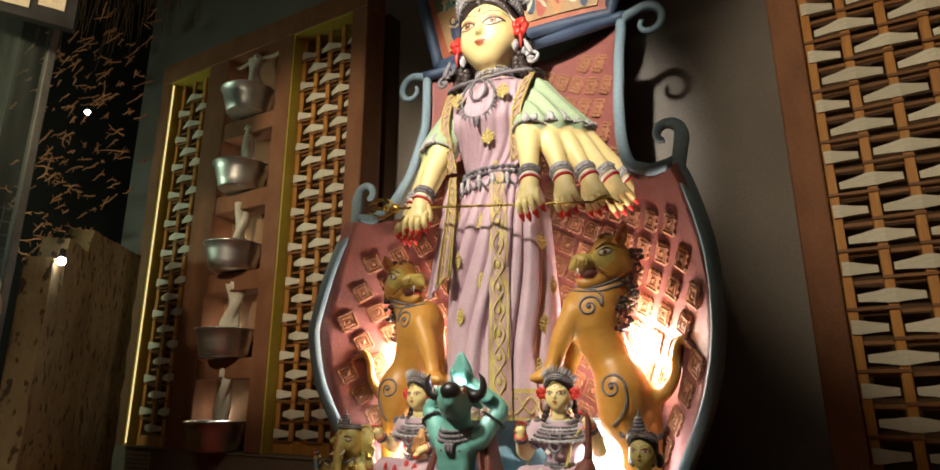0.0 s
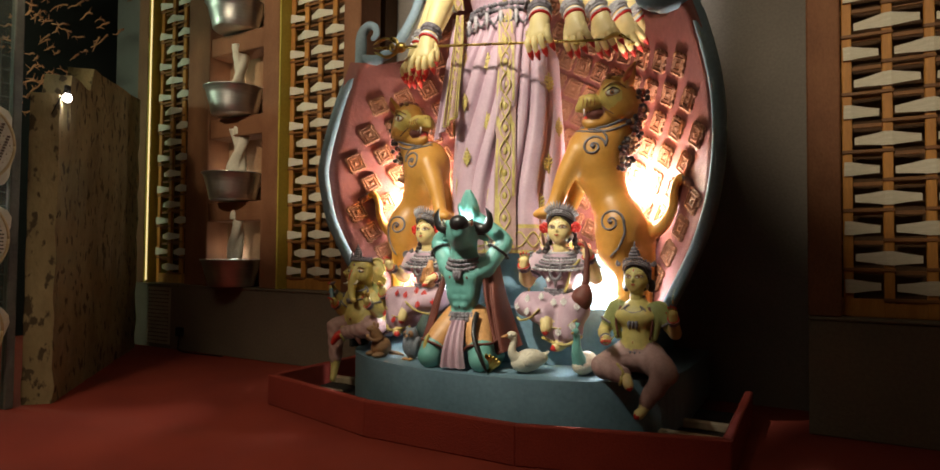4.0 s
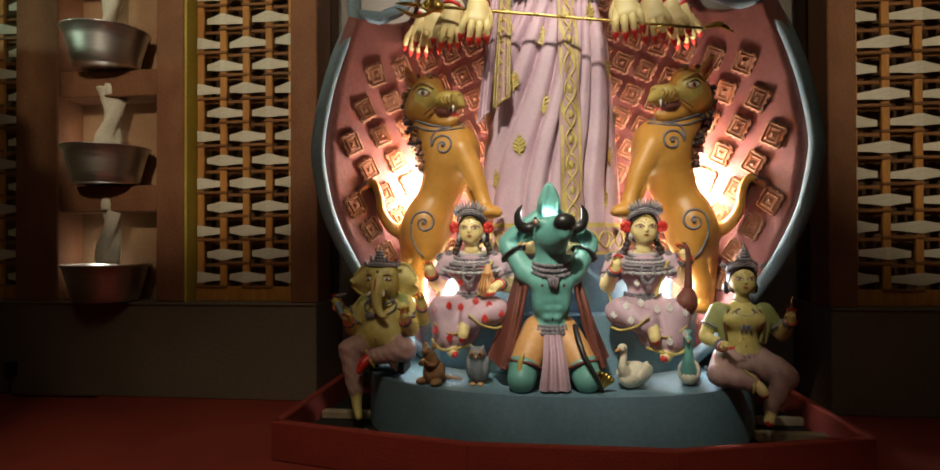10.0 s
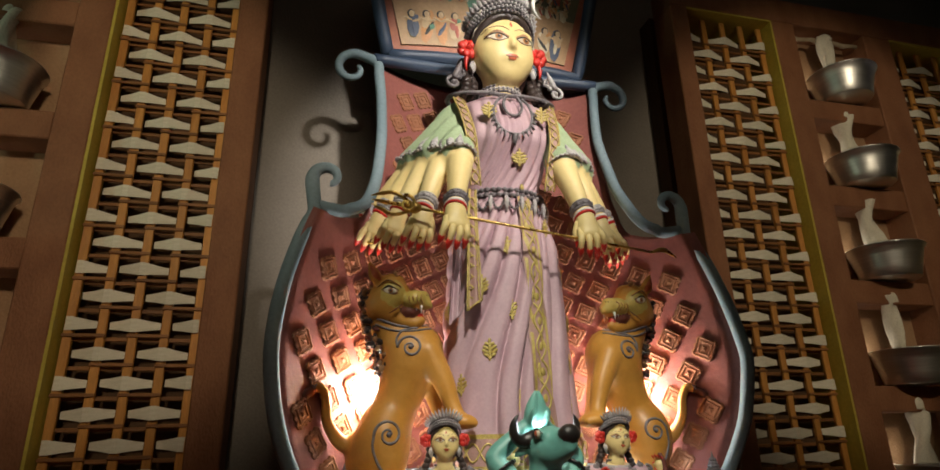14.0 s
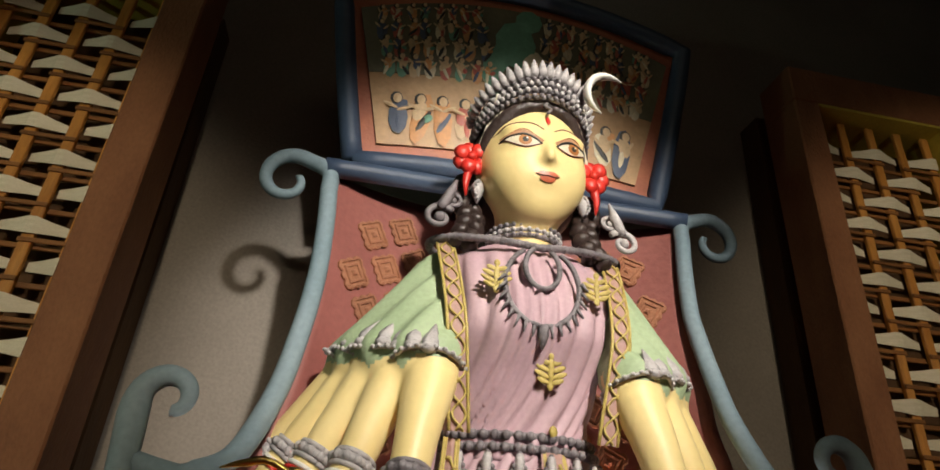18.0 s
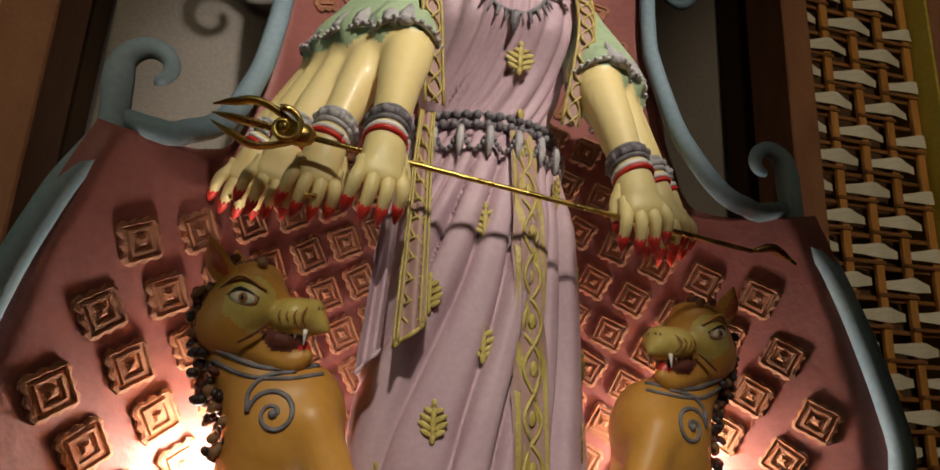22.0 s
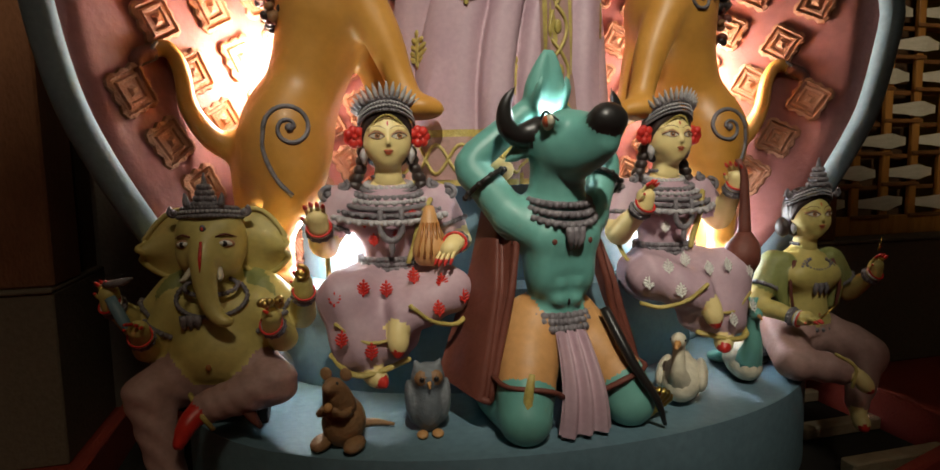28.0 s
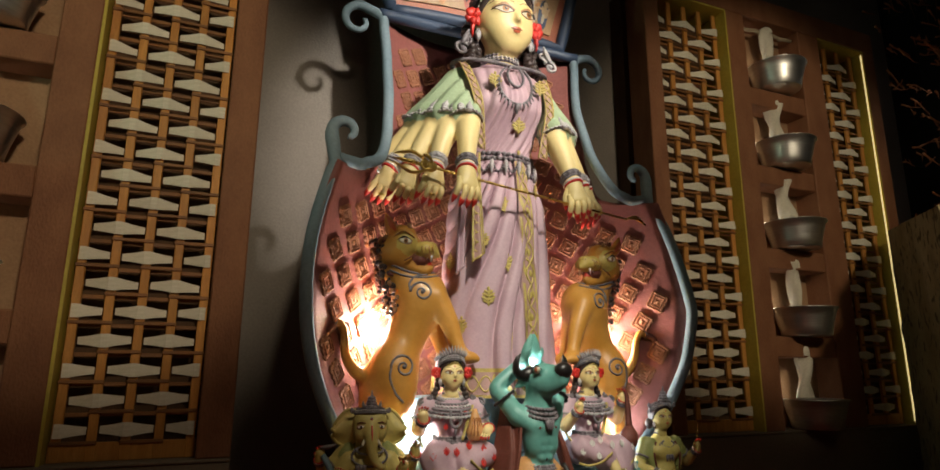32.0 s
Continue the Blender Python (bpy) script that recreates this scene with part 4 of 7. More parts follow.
class Figure:
    """Gathers the pieces of a statue in one mesh; M places what is added next."""

    def __init__(self):
        self.v, self.f, self.m, self.M = [], [], [], Matrix()

    def grid(self, rings, mat, close=True, ends=True):
        n, start = len(rings[0]), len(self.v)
        for ring in rings:
            self.v += [tuple(self.M @ Vector(p)) for p in ring]
        for a in range(len(rings) - 1):
            for k in range(n if close else n - 1):
                i, j = start + a * n, start + (a + 1) * n
                self.f.append((i + k, i + (k + 1) % n, j + (k + 1) % n, j + k))
                self.m.append(mat)
        if ends and close:
            for ring, turn in ((0, -1), (len(rings) - 1, 1)):
                self.f.append(tuple(start + ring * n + k for k in range(n))[::turn])
                self.m.append(mat)

    def ball(self, c, r, mat, rot=(0, 0, 0), u=12, w=8):
        r = (r, r, r) if isinstance(r, (int, float)) else r
        t = Matrix.Translation(c) @ Euler([radians(a) for a in rot]).to_matrix().to_4x4()
        rings = []
        for i in range(w + 1):
            q = -math.pi / 2 + math.pi * min(max(i / w, 0.02), 0.98)
            rings.append([t @ Vector((r[0] * math.cos(q) * math.cos(k / u * math.tau), r[1] * math.cos(q) * math.sin(k / u * math.tau), r[2] * math.sin(q))) for k in range(u)])
        self.grid(rings, mat)

    def limb(self, rows, mat, sides=10, n=4, flat=1.0, up=None):
        line = smooth_line(rows, n) if n > 1 else np.array(rows, float)
        rings, prev = [], None
        for i, row in enumerate(line):
            d = Vector(line[min(i + 1, len(line) - 1)][:3]) - Vector(line[max(i - 1, 0)][:3])
            d = d.normalized() if d.length > 1e-9 else Vector((0, 0, 1))
            ref = prev or (Vector(up) if up else (Vector((0, 0, 1)) if abs(d.z) < 0.8 else Vector((0, 1, 0))))
            b = ref - d * ref.dot(d)
            b = b.normalized() if b.length > 1e-6 else d.orthogonal().normalized()
            a, prev = d.cross(b), b
            c, r = Vector(row[:3]), max(row[3], 0.0004)
            rings.append([c + (a * math.cos(k / sides * math.tau) + b * (flat * math.sin(k / sides * math.tau))) * r for k in range(sides)])
        self.grid(rings, mat)

    def loft(self, rows, mat, seg=48, folds=0, depth=0.0, twist=0.0, sharp=1.0):
        """Rows (x, y, z, rx, ry); folds run down the sides and turn by twist."""
        line = smooth_line(rows, 5)
        z0, z1 = line[0][2], line[-1][2]
        rings = []
        for x, y, z, rx, ry in line:
            s = (z - z0) / (z1 - z0 + 1e-9)
            ring = []
            for k in range(seg):
                a = k / seg * math.tau
                w = math.sin(folds * a + twist * s + 0.6 * math.sin(3 * a + 4 * s))
                g = 1 + depth * (abs(w) ** sharp * (1 if w > 0 else -1)) if folds else 1
                ring.append((x + rx * math.cos(a) * g, y + ry * math.sin(a) * g, z))
            rings.append(ring)
        self.grid(rings, mat)

    def beads(self, pts, r, mat, closed=False, step=None):
        """Small balls strung along a line."""
        line = smooth_line(pts, 8)
        step, run, last = step or r * 1.7, 0.0, None
        for p in line:
            p = Vector(p[:3])
            if last is None or (p - last).length >= step:
                self.ball(p, r, mat, u=6, w=4)
                last = p

    def band(self, c, r, thick, mat, tilt=(0, 0, 0), squash=1.0, beads=0, sides=6):
        t = Matrix.Translation(c) @ Euler([radians(a) for a in tilt]).to_matrix().to_4x4()
        pts = [t @ Vector((r * math.cos(k / 20 * math.tau), squash * r * math.sin(k / 20 * math.tau), 0)) for k in range(21)]
        self.limb([(*p, thick) for p in pts], mat, sides, 1)
        for k in range(beads):
            a = k / beads * math.tau
            self.ball(t @ Vector((r * 1.06 * math.cos(a), squash * r * 1.06 * math.sin(a), 0)), thick * 1.15, mat, u=6, w=4)

    def hand(self, wrist, way, palm, s, mat=S, nails=RE, curl=0.5):
        """A hand of length about 2 s from the wrist along way, palm facing 'palm'."""
        d, p = Vector(way).normalized(), Vector(palm)
        p = (p - d * p.dot(d)).normalized()
        a, w = d.cross(p), Vector(wrist)
        self.limb([(*(w), s * 0.30), (*(w + d * s * 0.45), s * 0.46), (*(w + d * s * 0.95), s * 0.42)], mat, 8, 2, 0.55, p)
        for k, o in enumerate((-0.36, -0.12, 0.12, 0.34)):
            root = w + d * s * 0.9 + a * (o * s)
            ln = s * (0.75, 0.9, 0.85, 0.68)[k]
            q1 = root + d * ln * 0.5 + p * (curl * 0.12 * s) + a * (o * 0.15 * s)
            q2 = root + d * ln * (1 - 0.15 * curl) + p * (curl * 0.5 * s) + a * (o * 0.25 * s)
            self.limb([(*root, s * 0.13), (*q1, s * 0.115), (*q2, s * 0.085)], mat, 6, 2)
            tip = q2 + (q2 - q1).normalized() * s * 0.22
            self.limb([(*q1.lerp(q2, 0.55), s * 0.118), (*q2, s * 0.108), (*tip, s * 0.03)], nails, 7, 2)
        root = w + d * s * 0.35 + a * (-0.42 * s)
        q2 = root + d * s * 0.55 - a * (0.25 * s) + p * (0.3 * s)
        self.limb([(*root, s * 0.15), (*((root + q2) / 2 - a * 0.06 * s), s * 0.13), (*q2, s * 0.09)], mat, 6, 2)
        self.ball(q2, s * 0.105, nails, u=6, w=4)

    def clay(self, c, h):
        v, f, m = c.mesh(h)
        start = len(self.v)
        self.v += [tuple(self.M @ Vector(p)) for p in v]
        self.f += [tuple(int(i) + start for i in q) for q in f]
        self.m += [int(q) for q in m]

    def head(self, c, s, yaw=0, pitch=0, skin=S, hair=HA, eye=AM, fine=True, roll=0):
        """A head of half-height s that faces -y, with painted eyes, brows and lips."""
        keep = self.M
        self.M = keep @ Matrix.Translation(c) @ Euler((radians(pitch), radians(roll), radians(yaw))).to_matrix().to_4x4() @ Matrix.Scale(s, 4)
        g = Clay()
        g.ell((0, 0.05, 0.22), (0.74, 0.80, 0.80), skin, k=0.2)
        g.ell((0, -0.14, -0.16), (0.70, 0.62, 0.72), skin, k=0.30)
        g.ell((0, -0.38, -0.68), (0.27, 0.24, 0.20), skin, k=0.36)
        for q in (-1, 1):
            g.ell((q * 0.31, -0.43, -0.28), (0.24, 0.22, 0.26), skin, k=0.32)
            g.ell((q * 0.30, -0.60, 0.27), (0.26, 0.13, 0.07), skin, k=0.14)
            g.ell((q * 0.33, -0.60, 0.07), (0.23, 0.13, 0.12), skin, k=0.08)
            g.path([(q * 0.66, -0.02, 0.12, 0.05), (q * 0.73, 0.02, 0.0, 0.08), (q * 0.67, -0.02, -0.24, 0.06)], skin, 0.05)
        g.path([(0, -0.72, 0.26, 0.05), (0, -0.80, 0.04, 0.055), (0, -0.88, -0.14, 0.075), (0, -0.80, -0.20, 0.06)], skin, 0.10)
        for q in (-1, 1):
            g.ell((q * 0.085, -0.77, -0.17), 0.055, skin, k=0.05)
        g.ell((0, -0.66, -0.41), (0.18, 0.12, 0.11), skin, k=0.12)
        g.path([(0, 0.02, -0.5, 0.40), (0, 0.08, -1.25, 0.42)], skin, 0.15)
        self.clay(g, 0.044 if fine else 0.056)

        xs, zs = np.linspace(-0.8, 0.8, 81), np.linspace(-0.9, 0.9, 91)
        ray = np.stack(np.meshgrid(xs, zs, indexing="ij"), -1)
        ray = np.stack([ray[..., 0], np.full(ray.shape[:2], -1.2), ray[..., 1]], -1)
        for _ in range(14):
            ray[..., 1] += np.clip(g.at(ray) * 0.85, 0, 0.4)
        depth = ray[..., 1]

        def on(x, z, lift=0.012):
            u, v = (x + 0.8) / 0.02, (z + 0.9) / 0.02
            i, j = int(u), int(v)
            u, v = u - i, v - j
            y = (depth[i, j] * (1 - u) + depth[i + 1, j] * u) * (1 - v) + (depth[i, j + 1] * (1 - u) + depth[i + 1, j + 1] * u) * v
            return (x, y - lift, z)

        def patch(cx, cz, w, hgt, mat, lift, tilt=0.0, pointed=1.0, m=8):
            rings = []
            for u in np.linspace(-1, 1, 2 * m + 1):
                e = max(1 - abs(u) ** (2 * pointed), 0.0) ** (0.5 if pointed == 1 else 0.8)
                rings.append([on(cx + w * u, cz + hgt * e * v + tilt * w * u, lift) for v in (-1, -0.5, 0, 0.5, 1)])
            self.grid(rings, mat, close=False)

        def stroke(pts, r, mat, lift=0.012):
            line = smooth_line(pts, 5)
            n = len(line) - 1
            self.limb([(*on(x, z, lift), r * (0.25 + 1.0 * math.sin(math.pi * (0.12 + 0.76 * i / n)))) for i, (x, z) in enumerate(line)], mat, 5, 1)
        for q in (-1, 1):
            patch(q * 0.340, 0.095, 0.265, 0.135, EL, 0.008, 0.06 * q, 0.8)
            patch(q * 0.340, 0.060, 0.225, 0.084, PA, 0.016, 0.06 * q, 0.8)
            patch(q * 0.340 + 0.02, 0.072, 0.088, 0.082, eye, 0.024, 0, 1, 6)
            patch(q * 0.340 + 0.02, 0.072, 0.040, 0.040, BK, 0.030, 0, 1, 5)
            patch(q * 0.340 + 0.04, 0.096, 0.014, 0.014, WH, 0.033, 0, 1, 4)
            stroke([(q * 0.10, 0.03), (q * 0.20, 0.115), (q * 0.34, 0.160), (q * 0.49, 0.125), (q * 0.61, 0.065)], 0.017, BK, 0.016)
            stroke([(q * 0.11, 0.03), (q * 0.33, -0.032), (q * 0.57, 0.060)], 0.009, MR, 0.014)
            stroke([(q * 0.12, 0.12), (q * 0.34, 0.245), (q * 0.60, 0.13)], 0.006, AM, 0.004)
            stroke([(q * 0.07, 0.27), (q * 0.24, 0.365), (q * 0.46, 0.360), (q * 0.66, 0.235)], 0.009, MR, 0.004)
            patch(q * 0.065, -0.385, 0.080, 0.034, LP, 0.016, -0.10 * q, 1, 5)
        patch(0, -0.455, 0.105, 0.044, LP, 0.018, 0, 1, 6)
        stroke([(-0.165, -0.395), (-0.08, -0.420), (0, -0.415), (0.08, -0.420), (0.165, -0.395)], 0.010, MR, 0.016)
        patch(0, 0.46, 0.035, 0.085, RE, 0.012, 0, 0.8, 4)
        # hair: a cap behind the brow line, parted in the middle
        k = Clay()
        k.ell((0, 0.20, 0.26), (0.83, 0.80, 0.90), hair, k=0.1)
        k.ell((0, 0.30, -0.25), (0.80, 0.62, 0.70), hair, k=0.2)
        for q in (-1, 1):
            k.path([(q * 0.08, -0.60, 0.78, 0.12), (q * 0.38, -0.50, 0.66, 0.14), (q * 0.62, -0.30, 0.36, 0.14), (q * 0.72, -0.10, -0.05, 0.12)], hair, 0.06)
        self.clay(k, 0.075)
        self.M = keep

    def crown(self, c, s, yaw=0, pitch=0, tall=0.7, petals=15, main=OR):
        """A tiara of beaded bands under a row of petals, over a head of half-height s."""
        keep = self.M
        self.M = keep @ Matrix.Translation(c) @ Euler((radians(pitch), 0, radians(yaw))).to_matrix().to_4x4()
        for j, (z, r) in enumerate(((0.64, 0.86), (0.76, 0.86), (0.88, 0.84), (0.99, 0.80))):
            arc = [((r * math.sin(a)) * s, (0.10 - r * math.cos(a)) * s, (z - 0.22 + 0.42 * max(math.cos(a), 0) ** 1.2) * s, 0.042 * s) for a in np.linspace(-1.7, 1.7, 19)]
            self.limb(arc, main, 8, 1)
            self.beads([(x, y - 0.05 * s, zz) for x, y, zz, _ in arc], 0.042 * s, SI if j in (1, 2) else main, step=0.085 * s)
        for a in np.linspace(-1.75, 1.75, petals):
            x, y, z = 0.84 * math.sin(a) * s, (0.10 - 0.84 * math.cos(a)) * s, (0.80 + 0.40 * max(math.cos(a), 0) ** 1.2) * s
            h = tall * (0.25 + 0.17 * math.cos(a)) * s
            out = Vector((math.sin(a) * 0.80, -math.cos(a) * 0.25, 0.35 + 0.65 * max(math.cos(a), 0))).normalized()
            b = Vector((x, y, z))
            self.limb([(*b, 0.055 * s), (*(b + out * h * 0.45), 0.072 * s), (*(b + out * h), 0.012 * s)], SI if petals > 20 else main, 6, 2)
        self.M = keep

    def flower(self, c, r):
        for k in range(7):
            a = k / 7 * math.tau
            self.ball((c[0] + 0.6 * r * math.cos(a), c[1] - 0.2 * r * (k % 2), c[2] + 0.6 * r * math.sin(a)), (0.5 * r, 0.32 * r, 0.5 * r), RE, u=6, w=5)
        self.ball((c[0], c[1] - 0.3 * r, c[2]), 0.3 * r, RE, u=6, w=5)

    def motif(self, c, nrm, s, mat):
        """A small embossed leaf spray lying on a surface."""
        nv = Vector(nrm).normalized()
        up = (Vector((0, 0, 1)) - nv * nv.z).normalized()
        a = up.cross(nv)
        yaw = math.degrees(math.atan2(nv.x, -nv.y))
        tiers = [(0, -0.62, 0, 0.22), (0, 0.92, 0, 0.20), (0, 0.15, 0, 0.75)]
        for k, (z, wide) in enumerate(((-0.36, 0.50), (-0.04, 0.62), (0.28, 0.56), (0.60, 0.40))):
            tiers += [(-wide * 0.62, z, 62, wide * 0.62), (wide * 0.62, z, -62, wide * 0.62)]
        for x, z, ang, ln in tiers:
            p = Vector(c) + a * (x * s) + up * (z * s)
            self.ball(p, (0.15 * s, 0.035 * s + 0.0008, ln * s), mat, (0, -ang, yaw), 7, 5)

    def coil(self, c, nrm, r, thick, mat, hand_=1, turns=1.6, tail=0.0):
        """A raised spiral on a surface with a given normal."""
        nv = Vector(nrm).normalized()
        up = (Vector((0, 0, 1)) - nv * nv.z).normalized()
        a = up.cross(nv) * hand_
        rows = []
        for k in range(30):
            q = k / 29
            rr, an = r * (0.15 + 0.85 * q), q * turns * math.tau
            p = Vector(c) + a * (rr * math.cos(an)) + up * (rr * math.sin(an))
            rows.append((*p, thick * (0.6 + 0.6 * q)))
        self.limb(rows, mat, 6, 1)
        self.ball(c, thick * 1.8, mat, u=6, w=4)

    def made(self, name, at, yaw, label, category="statue", group="", size=1.0):
        me = bpy.data.meshes.new(name)
        me.from_pydata([(x * size, y * size, z * size) for x, y, z in self.v], [], self.f)
        used = sorted(set(self.m))
        for k in used:
            me.materials.append(ALL[k])
        me.polygons.foreach_set("material_index", [used.index(k) for k in self.m])
        me.polygons.foreach_set("use_smooth", [True] * len(self.f))
        me.update()
        ob = new(name, me)
        ob.matrix_world = pose(*at, 0, 0, yaw)
        return tagged(ob, label, category, group)


def lerp(a, b, t):
    return Vector(a) * (1 - t) + Vector(b) * t


def wristlet(f, a, b, r, bead=0.011, t0=0.0, bangle=True, main=OR):
    """Bead bracelet and red-and-white bangle on a forearm that runs from a to b."""
    a, b = Vector(a), Vector(b)
    d = (b - a).normalized()
    tilt = [math.degrees(v) for v in d.to_track_quat("Z", "Y").to_euler()]
    for off, m, w in ((-3.4, main, 0.5), (-2.3, main, 0.8), (-1.2, main, 0.5), (0.3, WH, 0.5), (1.2, RE, 0.5)):
        f.band(b + d * off * bead * 1.1, r * 1.08, bead * w, m, tilt, beads=12 if w == 0.8 else 0)


def hem(f, pts, mat=GO, r=0.006):
    """A scalloped gold border along a line."""
    f.limb([(*p, r) for p in smooth_line(pts, 4)], mat, 6, 1, 0.7)
    f.beads(pts, r * 0.8, mat, step=r * 1.6)


# the tall central figure
def skirt_r(z):
    zs = (0.0, 0.25, 0.55, 0.82, 0.96, 1.05)
    return float(np.interp(z, zs, (0.285, 0.266, 0.247, 0.228, 0.192, 0.165))), float(np.interp(z, zs, (0.21, 0.192, 0.177, 0.165, 0.145, 0.12)))


def drape(x, z):
    """Folds that sweep from the hip down to the other foot."""
    u = (x - 0.17) / (0.22 + 0.55 * max(1.08 - z, 0.0) ** 0.8) + 0.02 * math.sin(7 * z + 4 * x)
    w = u / 0.128 + 0.35 * math.sin(u * 9 + 1.3) + 0.15 * math.sin(5 * z)
    t = w - math.floor(w)
    wave = 1 - abs(2 * t - 1) ** 3.6 * (1.0 if t > 0.5 else 0.85)
    return wave * (0.80 + 0.20 * math.sin(math.floor(w) * 2.1 + 1))


def bodice_fold(x, z):
    u = x + 0.9 * (1.44 - z) ** 2 * (1 if z < 1.44 else -1) + 0.12 * (z - 1.3)
    t = u / 0.034 + 0.4 * math.sin(u * 30)
    t -= math.floor(t)
    return (4 * t * (1 - t)) ** 1.3


def central_statue():
    f = Figure()
    seg = 340

    def on_skirt(a, z, lift=0.0):
        rx, ry = skirt_r(z)
        x, y = rx * math.sin(a), -ry * math.cos(a)
        g = 0.056 * (drape(x, z) - 0.4) * min(1.0, (1.04 - z) * 5) * (0.35 + 0.65 * max(math.cos(a), -0.2)) + lift
        return Vector((x + g * math.sin(a), y - g * math.cos(a), z)), (math.sin(a), -math.cos(a), 0)
    zs = np.linspace(0.0, 1.05, 110)
    f.grid([[on_skirt(k / seg * math.tau, z)[0] for k in range(seg)] for z in zs], MV)
    # gold figured band down the front and along the hem
    bx = 0.30
    for w0, m, lift in ((0.175, PM, 0.030), (0.155, GO, 0.0325), (0.115, PM, 0.034)):
        rings = []
        for z in np.linspace(1.02, 0.02, 60):
            rings.append([on_skirt(bx + w * w0, z)[0] * 0.35 + Vector((skirt_r(z)[0] * math.sin(bx + w * w0) * 1.0, -(skirt_r(z)[1] + lift) * math.cos(bx + w * w0), z)) * 0.65 for w in (-1, -0.5, 0, 0.5, 1)])
        f.grid(rings, m, close=False)

    def front(a, z, lift):
        return tuple(on_skirt(a, z)[0] * 0.35 + Vector((skirt_r(z)[0] * math.sin(a), -(skirt_r(z)[1] + lift) * math.cos(a), z)) * 0.65)
    for ph in (0, math.pi):
        f.limb([(*front(bx + 0.085 * math.sin(z * 34 + ph), z, 0.036), 0.0042) for z in np.linspace(1.0, 0.05, 130)], GO, 5, 1)
    for k in range(11):
        z = 0.095 + k * math.pi / 34
        f.ball(front(bx, z + 0.045, 0.036), (0.011, 0.004, 0.016), GO, (0, 0, 15), 6, 4)
    for z0, z1, m, lift in ((0.0, 0.115, GO, 0.004), (0.012, 0.10, PM, 0.006)):
        f.grid([[on_skirt(a, z, lift)[0] for a in np.linspace(-2.2, 2.2, 150)] for z in np.linspace(z0, z1, 5)], m, close=False)
    for ph in (0, math.pi):
        f.limb([(*on_skirt(a, 0.055 + 0.03 * math.sin(a * 16 + ph), 0.008)[0], 0.004) for a in np.linspace(-1.9, 1.9, 130)], GO, 5, 1)
    for a, z in ((-0.95, 0.28), (-0.45, 0.40), (-0.05, 0.22), (-0.75, 0.84), (-0.55, 0.64), (-0.12, 0.80), (1.05, 0.36), (1.1, 0.7), (0.8, 0.9), (-1.2, 0.55), (0.85, 0.2), (-0.1, 0.55), (1.35, 0.52)):
        p, nn = on_skirt(a, z, 0.006)
        f.motif(p, nn, 0.042, GO)
    # loose end of the cloth falling from the waist: a plain pleat and a figured gold border
    for side, w0, w1, fall, m in ((0, 0.030, 0.045, 0.50, MV), (1, 0.030, 0.062, 0.45, PM)):
        rings = []
        for k in range(24):
            s = k / 23
            c = (-0.205 - 0.050 * s, -0.168 - 0.030 * s)[side] + (0.015 * s if side == 1 else 0)
            w = w0 + (w1 - w0) * s
            ring = []
            for u in np.linspace(0, 1, 13):
                fold = 0.008 * math.cos(u * 9 + side) * (0.4 + s)
                y = (-0.125, -0.150)[side] - 0.070 * s - fold
                ring.append((c + (u - 0.5) * w, y, 1.03 - fall * s - 0.045 * (1 - u) * s * s))
            rings.append(ring)
        f.grid(rings, m, close=False)
        f.grid([[(p[0], p[1] + 0.007, p[2]) for p in r] for r in rings], m, close=False)
        f.limb([(*p, 0.0045) for p in rings[-1]], GO if side == 1 else MV, 6, 1)
        if side == 1:
            for u in (0, 2, 10, 12):
                f.limb([(r[u][0], r[u][1] - 0.003, r[u][2], 0.003) for r in rings], GO, 5, 1)
            for k in range(2, 22):
                a, b = rings[k][3], rings[k + 1][9]
                f.limb([(a[0], a[1] - 0.004, a[2], 0.002), ((a[0] + b[0]) / 2, (a[1] + b[1]) / 2 - 0.006, (a[2] + b[2]) / 2 + 0.012 * (-1) ** k, 0.004), (b[0], b[1] - 0.004, b[2], 0.002)], GO, 5, 2)
    # bodice
    line = smooth_line([(0, 1.00, 0.170, 0.125), (0, 1.08, 0.160, 0.118), (-0.005, 1.20, 0.178, 0.135), (-0.02, 1.32, 0.200, 0.160), (-0.01, 1.44, 0.208, 0.150), (0, 1.54, 0.208, 0.125), (0, 1.60, 0.13, 0.09)], 9)
    rings = []
    for y, z, rx, ry in line:
        ring = []
        for k in range(180):
            a = k / 180 * math.tau
            x = rx * math.sin(a)
            g = 0.016 * bodice_fold(x, z) * max(math.cos(a) + 0.4, 0) / 1.4 * min(1, max((1.6 - z) * 12, 0))
            ring.append((x + g * math.sin(a), y - (ry + g) * math.cos(a), z))
        rings.append(ring)
    f.grid(rings, MV)
    for q, z0 in ((-1, 1.57), (1, 1.57)):
        def strip(w, s, o):
            return (q * (0.210 - 0.052 * s) + q * (w - 0.5) * 0.044, -0.062 - 0.125 * math.sin(min(s * 2.4, 1.57)) - o + abs(w - 0.5) * 0.02 + 0.02 * s, z0 + 0.01 - 0.54 * s)
        f.grid([[strip(w, s, 0.008) for w in (0, 0.5, 1)] for s in np.linspace(0, 1, 16)], PM, close=False)
        for w in (0.04, 0.96):
            f.limb([(*strip(w, s, 0.010), 0.004) for s in np.linspace(0, 1, 16)], GO, 5, 1)
        for ph in (0, math.pi):
            f.limb([(*strip(0.5 + 0.32 * math.sin(s * 32 + ph), s, 0.012), 0.003) for s in np.linspace(0, 1, 70)], GO, 5, 1)
